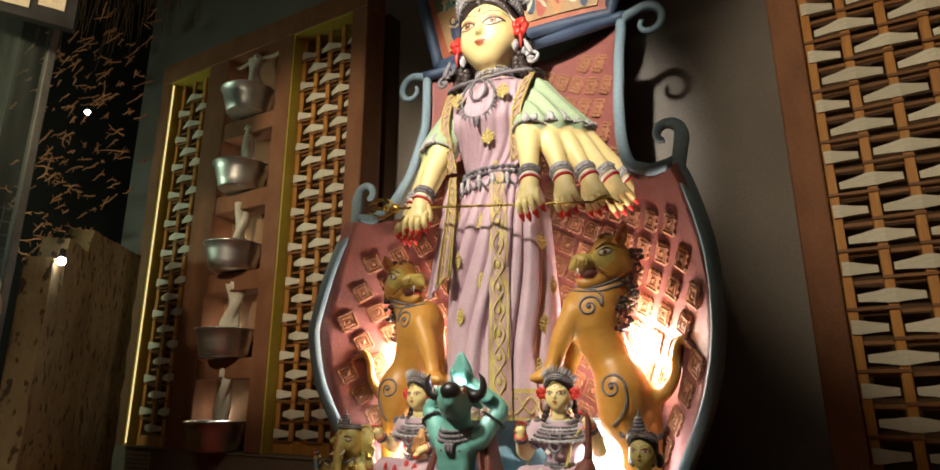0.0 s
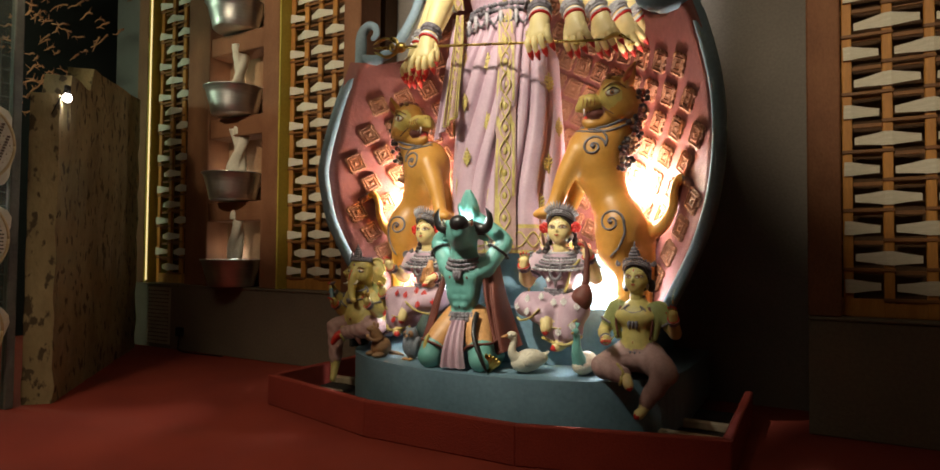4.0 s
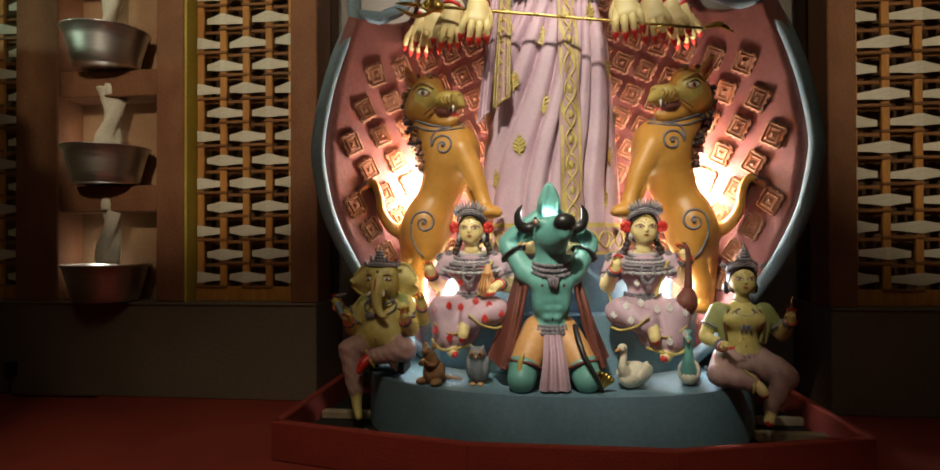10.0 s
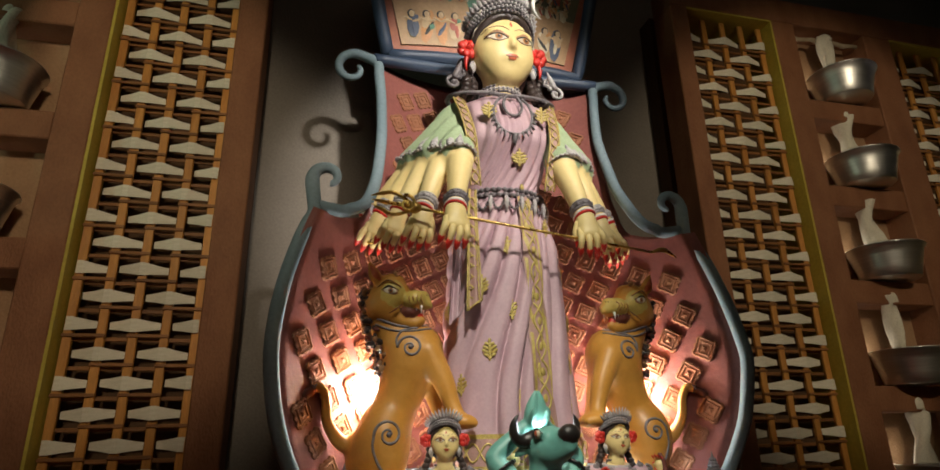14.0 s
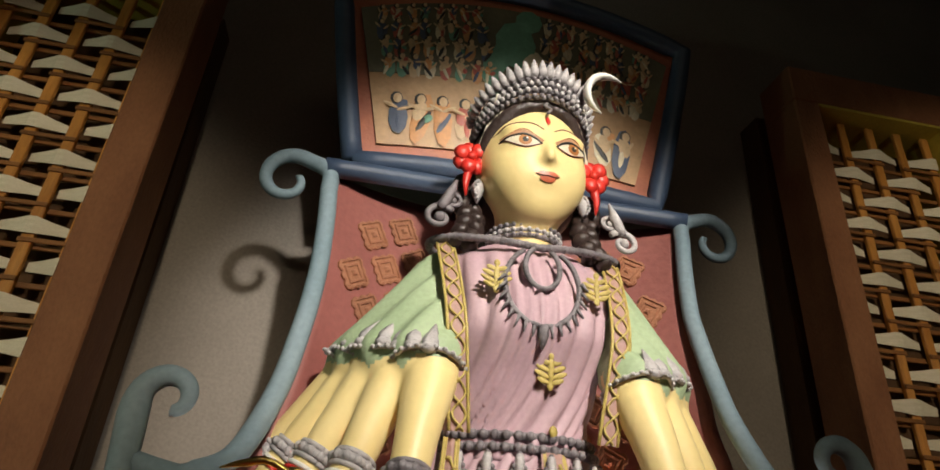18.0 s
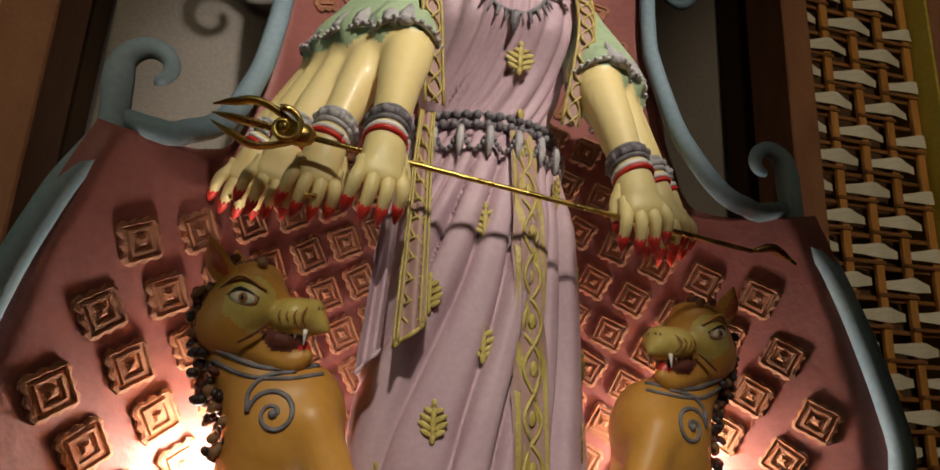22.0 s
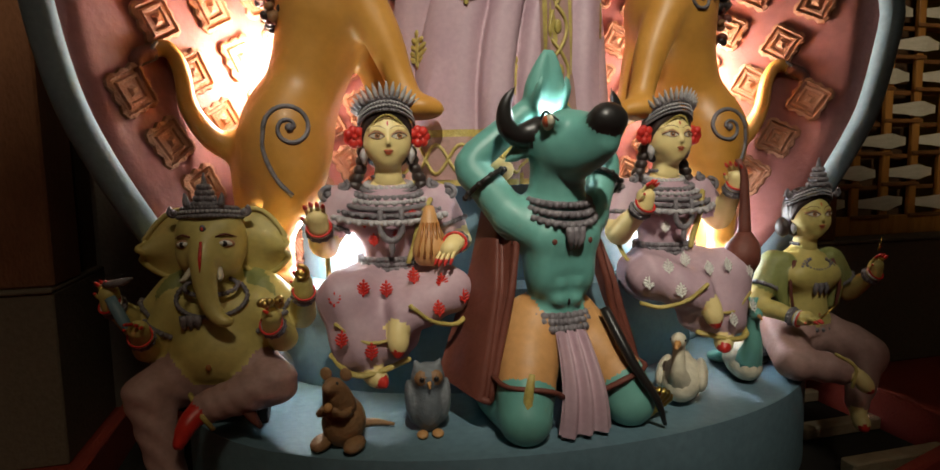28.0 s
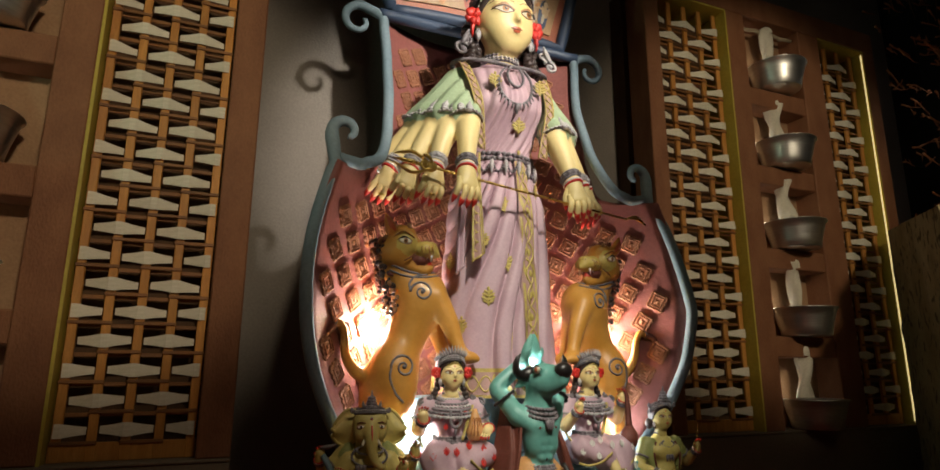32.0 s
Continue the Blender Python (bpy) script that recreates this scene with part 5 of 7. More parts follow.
    for x, z in ((-0.105, 1.43), (0.125, 1.43), (0.03, 1.20)):
        f.motif((x, -0.182 if z > 1.3 else -0.160, z), (0, -1, 0), 0.05, GO)
    # belt with beaded swags and drops
    f.band((0, 0, 1.05), 0.168, 0.010, OR, squash=0.76, beads=44)
    f.band((0, 0, 1.025), 0.178, 0.009, OR, squash=0.76, beads=44)
    for k in range(9):
        a0, a1 = -1.5 + k * 0.34, -1.5 + (k + 1) * 0.34
        f.beads([(0.196 * math.sin(a), -0.165 * math.cos(a), 1.01 - 0.05 * math.sin((a - a0) / (a1 - a0) * math.pi)) for a in np.linspace(a0, a1, 7)], 0.0065, OR, step=0.011)
        f.limb([(0.196 * math.sin(a0), -0.165 * math.cos(a0), 1.01, 0.008), (0.198 * math.sin(a0), -0.168 * math.cos(a0), 0.985, 0.011), (0.198 * math.sin(a0), -0.168 * math.cos(a0), 0.945, 0.003)], SI, 6, 2)
    # neck, collar, necklaces
    f.limb([(0, 0, 1.52, 0.085), (0, -0.01, 1.60, 0.080), (0, -0.02, 1.70, 0.082)], S, 20, 3)
    for z, r in ((1.655, 0.088), (1.640, 0.089), (1.625, 0.090)):
        f.band((0, -0.008, z), r, 0.006, OR if z != 1.640 else SI, squash=0.95, beads=30)
    rope = [(0.245 * math.sin(a), -0.01 - 0.132 * math.cos(a), 1.572 + 0.03 * abs(math.sin(a)) - 0.01 * math.cos(a), 0.011) for a in np.linspace(-math.pi, math.pi, 41)]
    f.limb(rope, OR, 8, 1)
    f.beads([r[:3] for r in rope], 0.0125, OR, step=0.017)
    for q in (-1, 1):
        f.coil((q * 0.235, -0.10, 1.635), (0, -1, 0.2), 0.038, 0.008, SI if q > 0 else OR, q, 1.4)
        f.coil((q * 0.205, -0.09, 1.69), (0, -1, 0.2), 0.024, 0.006, SI if q > 0 else OR, -q, 1.3)
        f.limb([(q * 0.235, -0.10, 1.66, 0.012), (q * 0.215, -0.10, 1.70, 0.014), (q * 0.20, -0.10, 1.745, 0.003)], SI if q > 0 else OR, 6, 3)
    for w, d, r in ((0.040, 0.13, 0.0065), (0.085, 0.235, 0.0065)):
        loop = [(w * math.sin(a), -0.180 - 0.008 * math.cos(a), 1.545 - d * (0.5 + 0.5 * math.cos(a)), r) for a in np.linspace(-2.6, 2.6, 29)]
        f.limb(loop, OR, 6, 1)
        f.beads([p[:3] for p in loop], r * 1.1, OR, step=r * 1.9)
    for k in range(17):
        a = -1.7 + 3.4 * k / 16
        f.limb([(0.088 * math.sin(a), -0.188, 1.545 - 0.235 * (0.5 + 0.5 * math.cos(a)), 0.006), (0.104 * math.sin(a), -0.188, 1.540 - 0.258 * (0.5 + 0.5 * math.cos(a)) - 0.004, 0.002)], OR, 5, 1)
    f.limb([(0, -0.192, 1.31, 0.010), (0, -0.192, 1.285, 0.013), (0, -0.190, 1.25, 0.003)], OR, 6, 2)
    # arms: five a side, spread like a fan under one wide sleeve
    for q in (-1, 1):
        sh = Vector((q * 0.165, 0.0, 1.52))
        front_w, back = Vector((q * 0.262, -0.270, 0.915)), Vector((q * 0.555, 0.13, 0.985))
        wr = [lerp(front_w, back, (k / 4) ** 0.85) + Vector((q * 0.02 * math.sin(k / 4 * math.pi), -0.03 * math.sin(k / 4 * math.pi), -0.0)) for k in range(5)]
        g = Clay()

        def pleat(p):
            return 0.006 * np.sin(np.arctan2(p[..., 1] + 0.05, q * p[..., 0] - 0.02) * 26)
        for k, e in enumerate(wr):
            g.cap(sh.lerp(e, 0.02) + Vector((q * 0.022, 0.02, 0)), sh.lerp(e, 0.50) + Vector((q * 0.012, 0, 0)), 0.052, 0.074 if k else 0.068, GR, 0.05, pleat)
        for k, e in enumerate(wr):
            g.path([(*sh.lerp(e, 0.50), 0.052), (*sh.lerp(e, 0.62), 0.055), (*sh.lerp(e, 0.82), 0.043), (*e, 0.034)], S, 0.022, 2)
            way = ((e - sh).normalized() * 0.7 + Vector((q * 0.12 * k / 4, -0.16, -0.50))).normalized()
            palm = Vector((q * 0.1, 0.6, -0.2))
            a = way.cross(palm).normalized()
            g.cap(e, e + way * 0.045, 0.033, 0.036, S, 0.02)
            for o in (-0.022, 0.0, 0.022):
                g.cap(e + way * 0.03 + a * o * 0.6, e + way * 0.092 + a * o, 0.026, 0.022, S, 0.015)
        f.clay(g, 0.0085)
        # points of silver along the sleeve's edge
        for k, e in enumerate(wr):
            d = (e - sh).normalized()
            side = d.cross((back - front_w).normalized())
            outw = side if side.dot(Vector((q, -1, 0.4))) > 0 else -side
            along = (back - front_w).normalized()
            for j in (-0.45, 0.0, 0.45):
                c = sh.lerp(e, 0.535) + along * (j * 0.085) + outw * (0.080 - 0.03 * abs(j))
                f.ball(c, (0.020, 0.014, 0.014), SI, u=8, w=5)
                f.limb([(*c, 0.015), (*(c - d * 0.022), 0.020), (*(c - d * 0.048), 0.011), (*(c - d * 0.078), 0.002)], SI, 6, 2, 0.5)
                f.ball(c + along * 0.02, 0.009, OR, u=6, w=4)
        for e in wr:
            d = (e - sh).normalized()
            f.band(sh.lerp(e, 0.555) + Vector((q * 0.012, 0, 0)), 0.074, 0.0055, SI, [math.degrees(v) for v in d.to_track_quat("Z", "Y").to_euler()], beads=26)
        for k, e in enumerate(wr):
            wristlet(f, sh, e, 0.037, 0.011, main=SI if k > 0 else OR)
            way = ((e - sh).normalized() * 0.7 + Vector((q * 0.12 * k / 4, -0.16, -0.50))).normalized()
            palm = Vector((q * 0.1, 0.6, -0.2))
            palm = (palm - way * palm.dot(way)).normalized()
            a = way.cross(palm)
            for n, o in enumerate((-0.036, -0.012, 0.012, 0.035)):
                root = e + way * 0.085 + a * o
                ln = (0.062, 0.074, 0.070, 0.055)[n]
                q1 = root + way * ln * 0.55 - palm * 0.004 + a * (o * 0.25)
                q2 = root + way * ln * 0.95 + palm * 0.030 + a * (o * 0.35)
                f.limb([(*(root - way * 0.02), 0.0145), (*root, 0.0150), (*q1, 0.0138), (*q2, 0.0105)], S, 8, 3)
                nd = (q2 - q1).normalized()
                f.limb([(*(q2 - nd * 0.014), 0.0122), (*(q2 + nd * 0.004), 0.0118), (*(q2 + nd * 0.026), 0.002)], RE, 7, 2)
            root = e + way * 0.035 - a * 0.030 * q
            q2 = root + way * 0.065 - a * 0.022 * q + palm * 0.03
            f.limb([(*root, 0.016), (*((root + q2) / 2 - a * 0.008 * q), 0.0145), (*q2, 0.010)], S, 8, 3)
            f.limb([(*q2, 0.0105), (*(q2 + (q2 - root).normalized() * 0.022), 0.002)], RE, 6, 2)
            if k in (1, 3):
                f.band(e + way * 0.12, 0.022, 0.005, BR, (70, 20 * q, 0), beads=8)
    # spear held level across the body
    a, b = Vector((-0.47, -0.265, 0.905)), Vector((0.53, -0.30, 0.77))
    f.limb([(*a, 0.006), (*b, 0.005)], BR, 8, 6)
    d = (a - b).normalized()
    for off in (-1, 0, 1):
        f.limb([(*(a - d * 0.07), 0.008), (*(a + d * 0.02 + Vector((0, 0.0, 0.04 * off))), 0.011), (*(a + d * 0.07 + Vector((0, 0, 0.03 * off))), 0.011), (*(a + d * 0.11 + Vector((0, 0, 0.015 * off))), 0.002)], BR, 6, 4, 0.6)
    f.ball(a - d * 0.05, (0.03, 0.020, 0.022), BR)
    f.coil(a - d * 0.02 + Vector((0, -0.02, 0)), (0, -1, 0), 0.035, 0.006, BR, 1, 1.3)
    f.limb([(*b, 0.005), (*(b + Vector((0.05, -0.005, 0.01))), 0.010), (*(b + Vector((0.10, -0.01, -0.02))), 0.003)], BR, 6, 3)
    # head
    hc, s = (0, -0.035, 1.835), 0.190
    f.head(hc, s, yaw=4, pitch=4)
    f.crown(hc, s * 0.97, yaw=4, pitch=4, tall=0.62, petals=29, main=OR)
    f.limb([(0.175 - 0.062 * math.cos(a), -0.190, 2.02 + 0.066 * math.sin(a), 0.019 * math.sin((a + 1.2) / 3.4 * math.pi) + 0.002) for a in np.linspace(-1.2, 2.2, 18)][::-1], WH, 8, 1, 0.5)
    f.limb([(0.006, -0.186, 1.93, 0.004), (0.016, -0.187, 1.945, 0.004), (0.0, -0.183, 1.957, 0.004), (0.010, -0.178, 1.972, 0.003)], OR, 5, 3)
    for q in (-1, 1):
        f.flower((q * 0.165, -0.075, 1.83), 0.046)
        f.limb([(q * 0.168, -0.075, 1.80, 0.014), (q * 0.175, -0.08, 1.76, 0.010), (q * 0.172, -0.075, 1.72, 0.003)], RE, 5, 2)
        for k in range(5):
            f.limb([(q * (0.03 + 0.022 * k), -0.172 + 0.006 * k, 1.985 + 0.003 * k, 0.0028), (q * (0.105 + 0.006 * k), -0.142 + 0.010 * k, 1.945 - 0.002 * k, 0.0028), (q * (0.152 + 0.003 * k), -0.075, 1.84 - 0.006 * k, 0.0028)], PA, 5, 5)
        f.limb([(q * 0.140, -0.065, 1.775, 0.007), (q * 0.142, -0.07, 1.745, 0.018), (q * 0.142, -0.07, 1.705, 0.003)], SI, 8, 3)
        f.beads([(q * 0.142, -0.085, 1.76), (q * 0.152, -0.085, 1.735), (q * 0.142, -0.087, 1.71)], 0.005, SI)
        # plaited hair falling on the shoulders
        for k in range(8):
            for o in (-1, 1):
                f.ball((q * (0.160 + 0.010 * math.sin(k * 1.1)) + 0.014 * o, -0.005 - 0.010 * k, 1.80 - 0.030 * k - 0.012 * (o > 0)), (0.026, 0.030, 0.022), HA, (0, 35 * o, 0), 10, 7)
    f.ball((0, 0.11, 1.79), (0.14, 0.10, 0.22), HA, u=16, w=10)
    # feet
    for q in (-1, 1):
        f.ball((q * 0.07, -0.20, 0.03), (0.04, 0.075, 0.03), S)
    def settle(z):
        return z * 1.033 if z < 1.05 else (1.0847 + (z - 1.05) * 0.82 if z < 1.60 else z - 0.0643)
    f.v = [(x, y - 0.05 * min(max((z - 0.9) / 0.4, 0), 1), settle(z)) for x, y, z in f.v]
    return f.made("standing_statue", (CX - 0.018, -0.60, 0.692), 0, "painted clay statue standing in draped mauve robe, many arms")


central_statue()


def lion(sx):
    f = Figure()
    f.M = Matrix.Diagonal((sx, 1, 1, 1))
    g = Clay()
    # upright body, written for the right-hand side with the head towards the middle
    g.path([(0.535, -0.665, 0.745, 0.086), (0.510, -0.665, 0.82, 0.090), (0.472, -0.665, 0.91, 0.084), (0.442, -0.67, 1.00, 0.090), (0.426, -0.675, 1.09, 0.102), (0.470, -0.665, 1.165, 0.080), (0.508, -0.665, 1.215, 0.068), (0.518, -0.675, 1.262, 0.066)], LI, 0.03, 3)
    g.ell((0.372, -0.690, 1.10), (0.075, 0.085, 0.105), LI, k=0.05)
    g.ell((0.512, -0.700, 0.80), (0.080, 0.085, 0.105), LI, (0, 12, 0), 0.05)
    # forelegs hanging before the chest
    for dy, dx in ((-0.055, 0.0), (0.055, 0.03)):
        g.path([(0.362 + dx, -0.692 + dy, 1.10, 0.050), (0.312 + dx, -0.710 + dy, 1.00, 0.040), (0.284 + dx, -0.722 + dy, 0.92, 0.031), (0.266 + dx, -0.735 + dy, 0.868, 0.030)], LI, 0.016)
        g.ell((0.245 + dx, -0.755 + dy, 0.853), (0.045, 0.038, 0.026), LI, k=0.02)
        for k in range(3):
            g.ell((0.214 + dx, -0.775 + dy + 0.020 * k, 0.848), 0.014, LI, k=0.008)
    # hind legs
    g.path([(0.515, -0.70, 0.79, 0.085), (0.500, -0.735, 0.70, 0.058), (0.540, -0.72, 0.61, 0.038), (0.540, -0.72, 0.52, 0.031)], LI, 0.03)
    g.ell((0.532, -0.75, 0.497), (0.038, 0.055, 0.026), LI, k=0.02)
    g.path([(0.57, -0.62, 0.77, 0.07), (0.59, -0.61, 0.64, 0.045), (0.59, -0.61, 0.50, 0.032)], LI, 0.03)
    # tail
    g.path([(0.605, -0.635, 0.775, 0.034), (0.665, -0.64, 0.80, 0.026), (0.708, -0.65, 0.865, 0.020), (0.718, -0.66, 0.945, 0.017), (0.742, -0.67, 0.985, 0.016), (0.770, -0.68, 0.972, 0.016)], LI, 0.02, 4)
    f.clay(g, 0.0082)
    # head turned to the middle: round browed eyes, a knob of a muzzle, jaws ajar
    body = f.M
    f.M = body @ pose(0.492, -0.705, 1.318, 0, 0, 17) @ Matrix.Diagonal((0.92, 1.0, 0.97, 1))
    hd = Clay()
    hd.ell((0.012, 0, 0.002), (0.080, 0.070, 0.076), LI, k=0.03)
    hd.ell((0.045, 0, -0.045), (0.075, 0.068, 0.065), LI, k=0.04)
    hd.ell((0.002, 0, 0.060), (0.048, 0.046, 0.024), LI, k=0.02)
    hd.path([(-0.020, 0, -0.004, 0.052), (-0.060, 0, -0.020, 0.036), (-0.090, 0, -0.026, 0.034)], LI, 0.016)
    for q in (-1, 1):
        hd.ell((-0.002, 0.040 * q, -0.002), (0.054, 0.036, 0.052), OY, k=0.010)
        hd.ell((-0.094, 0.028 * q, -0.024), (0.044, 0.036, 0.035), OY, (0, 14, 0), 0.010)
        hd.path([(0.050, 0.048 * q, 0.045, 0.020), (0.068, 0.054 * q, 0.075, 0.024), (0.088, 0.060 * q, 0.125, 0.004)], LI, 0.012)
        hd.path([(0.045, 0.066 * q, 0.052, 0.008), (0.062, 0.074 * q, 0.075, 0.012), (0.080, 0.070 * q, 0.104, 0.003)], LP, 0.004)
        hd.ell((-0.144, 0.014 * q, -0.006), 0.006, MR, k=0.004, cut=True)
    hd.path([(-0.100, 0, -0.024, 0.040), (-0.130, 0, -0.030, 0.029), (-0.156, 0, -0.046, 0.010)], OY, 0.014)
    hd.ell((-0.128, 0, -0.002), (0.022, 0.028, 0.016), OY, k=0.010)
    hd.path([(0.010, 0, -0.072, 0.046), (-0.045, 0, -0.098, 0.032), (-0.092, 0, -0.110, 0.027), (-0.122, 0, -0.100, 0.015)], LI, 0.02)
    hd.ell((-0.072, 0, -0.070), (0.044, 0.043, 0.030), MR, k=0.006)
    hd.path([(-0.066, 0, -0.080, 0.022), (-0.098, 0, -0.084, 0.019), (-0.118, 0, -0.082, 0.010)], RE, 0.004)
    f.clay(hd, 0.0065)
    for q in (-1, 1):
        for k, ln in enumerate((0.024, 0.012, 0.014)):
            f.limb([(-0.124 + 0.020 * k, 0.030 * q, -0.050, 0.0055), (-0.124 + 0.020 * k, 0.032 * q, -0.056 - ln, 0.001)], WH, 6, 2)
            f.limb([(-0.098 + 0.016 * k, 0.018 * q, -0.096, 0.0042), (-0.098 + 0.016 * k, 0.020 * q, -0.096 + 0.7 * ln, 0.001)], WH, 6, 2)
        for k in range(4):
            f.limb([(-0.082 - 0.016 * k, 0.050 * q, -0.008, 0.0012), (-0.078 - 0.016 * k, 0.0655 * q, -0.026, 0.0022), (-0.084 - 0.016 * k, 0.052 * q, -0.048, 0.0012)], AM, 5, 3)
        f.ball((-0.004, 0.0725 * q, 0.002), (0.032, 0.007, 0.016), EL, (0, -8, 0), 14, 8)
        f.ball((-0.004, 0.0755 * q, 0.002), (0.027, 0.006, 0.0125), PA, (0, -8, 0), 14, 8)
        f.ball((-0.007, 0.0805 * q, 0.002), (0.0100, 0.003, 0.0105), AM, u=10, w=6)
        f.ball((-0.007, 0.0825 * q, 0.002), (0.0050, 0.002, 0.0058), BK, u=8, w=5)
        f.limb([(0.032, 0.070 * q, 0.006, 0.002), (0.0, 0.080 * q, 0.0205, 0.0032), (-0.036, 0.070 * q, 0.003, 0.002)], BK, 5, 4)
        f.limb([(0.050, 0.060 * q, 0.022, 0.002), (0.005, 0.074 * q, 0.046, 0.0045), (-0.045, 0.060 * q, 0.020, 0.003)], LI, 6, 5)
        f.limb([(0.052, 0.062 * q, 0.020, 0.0012), (0.005, 0.0765 * q, 0.043, 0.0020), (-0.046, 0.063 * q, 0.018, 0.0012)], MR, 5, 5)
        f.limb([(-0.050, 0.050 * q, -0.046, 0.002), (-0.028, 0.062 * q, -0.066, 0.0030), (0.000, 0.062 * q, -0.082, 0.002)], MR, 5, 4)
    rng = random.Random(21)
    for k in range(26):
        f.ball((rng.uniform(-0.03, 0.06), rng.uniform(-0.045, 0.045), 0.074 + rng.uniform(-0.006, 0.014)), (0.013, 0.012, 0.010), rng.choice((LI, FU, FU, MR)), (rng.uniform(-50, 50), rng.uniform(-50, 50), 0), 7, 5)
    f.M = body
    # mane of small dark curls down the nape
    rng = random.Random(7 + sx)
    for k in range(230):
        t = rng.random()
        z = 1.345 - 0.32 * t
        x = 0.590 + 0.012 * math.sin(t * math.pi) - 0.075 * t + rng.uniform(-0.022, 0.024)
        y = -0.672 + rng.uniform(-0.050, 0.06)
        f.ball((x, y, z), (rng.uniform(0.008, 0.015), 0.011, rng.uniform(0.007, 0.013)), rng.choice((MR, HA, HA, FU)), (rng.uniform(-60, 60), rng.uniform(-60, 60), 0), 7, 5)
    for k in range(8):
        f.limb([(0.764, -0.68, 0.975, 0.018), (0.794 + 0.005 * k, -0.69 + 0.016 * (k % 3 - 1), 0.950 - 0.004 * k, 0.016), (0.782 + 0.010 * (k % 4), -0.69 + 0.018 * (k % 3 - 1), 0.885 - 0.008 * (k % 3), 0.002)], HA if k % 2 else MR, 6, 3)
    f.band((0.762, -0.678, 0.977), 0.017, 0.004, OR, (0, 60, 0))

    # collar line and raised spirals that lie on the surface
    def lay(rows):
        p = np.array([r[:3] for r in rows], float)
        for _ in range(12):
            p[:, 1] += np.clip(g.at(p) * 0.8, -0.05, 0.05)
        return [(x, y - 0.001, z, r[3]) for (x, y, z), r in zip(p, rows)]

    def scroll(cx, cz, r, turns, start, way, tail):
        rows = []
        for k in range(44):
            q = k / 43
            rr, an = r * (0.16 + 0.84 * q), start + way * q * turns * math.tau
            rows.append((cx + rr * math.cos(an), -0.80, cz + rr * math.sin(an), 0.0036 + 0.0018 * q))
        rows += [(x, -0.80, z, 0.0048) for x, z in smooth_line(tail, 6)] if tail else []
        f.limb(lay(rows), OR, 6, 1)
        f.ball(lay([(cx, -0.80, cz, 0)])[0][:3], 0.009, OR, u=8, w=6)
    scroll(0.432, 1.115, 0.046, 1.5, math.pi, -1, [(0.478, 1.115), (0.480, 1.15), (0.455, 1.18), (0.40, 1.192)])
    scroll(0.505, 0.815, 0.050, 1.5, math.pi, -1, [(0.555, 0.815), (0.557, 0.77), (0.535, 0.715), (0.505, 0.68)])
    f.limb(lay([(x, -0.80, z, 0.0055) for x, z in smooth_line([(0.36, 1.205), (0.42, 1.195), (0.48, 1.20), (0.55, 1.225)], 6)]), OR, 6, 1)
    f.limb(lay([(x, -0.80, z, 0.0045) for x, z in smooth_line([(0.35, 1.19), (0.42, 1.178), (0.49, 1.180), (0.555, 1.205)], 6)]), OR, 6, 1)
    if sx < 0:
        f.f = [t[::-1] for t in f.f]
    return f.made("lion_statue", (CX, 0, 0), 0, "orange painted clay lion rearing with open red mouth and curled tail", group="lion statues")


lion(1)
lion(-1)


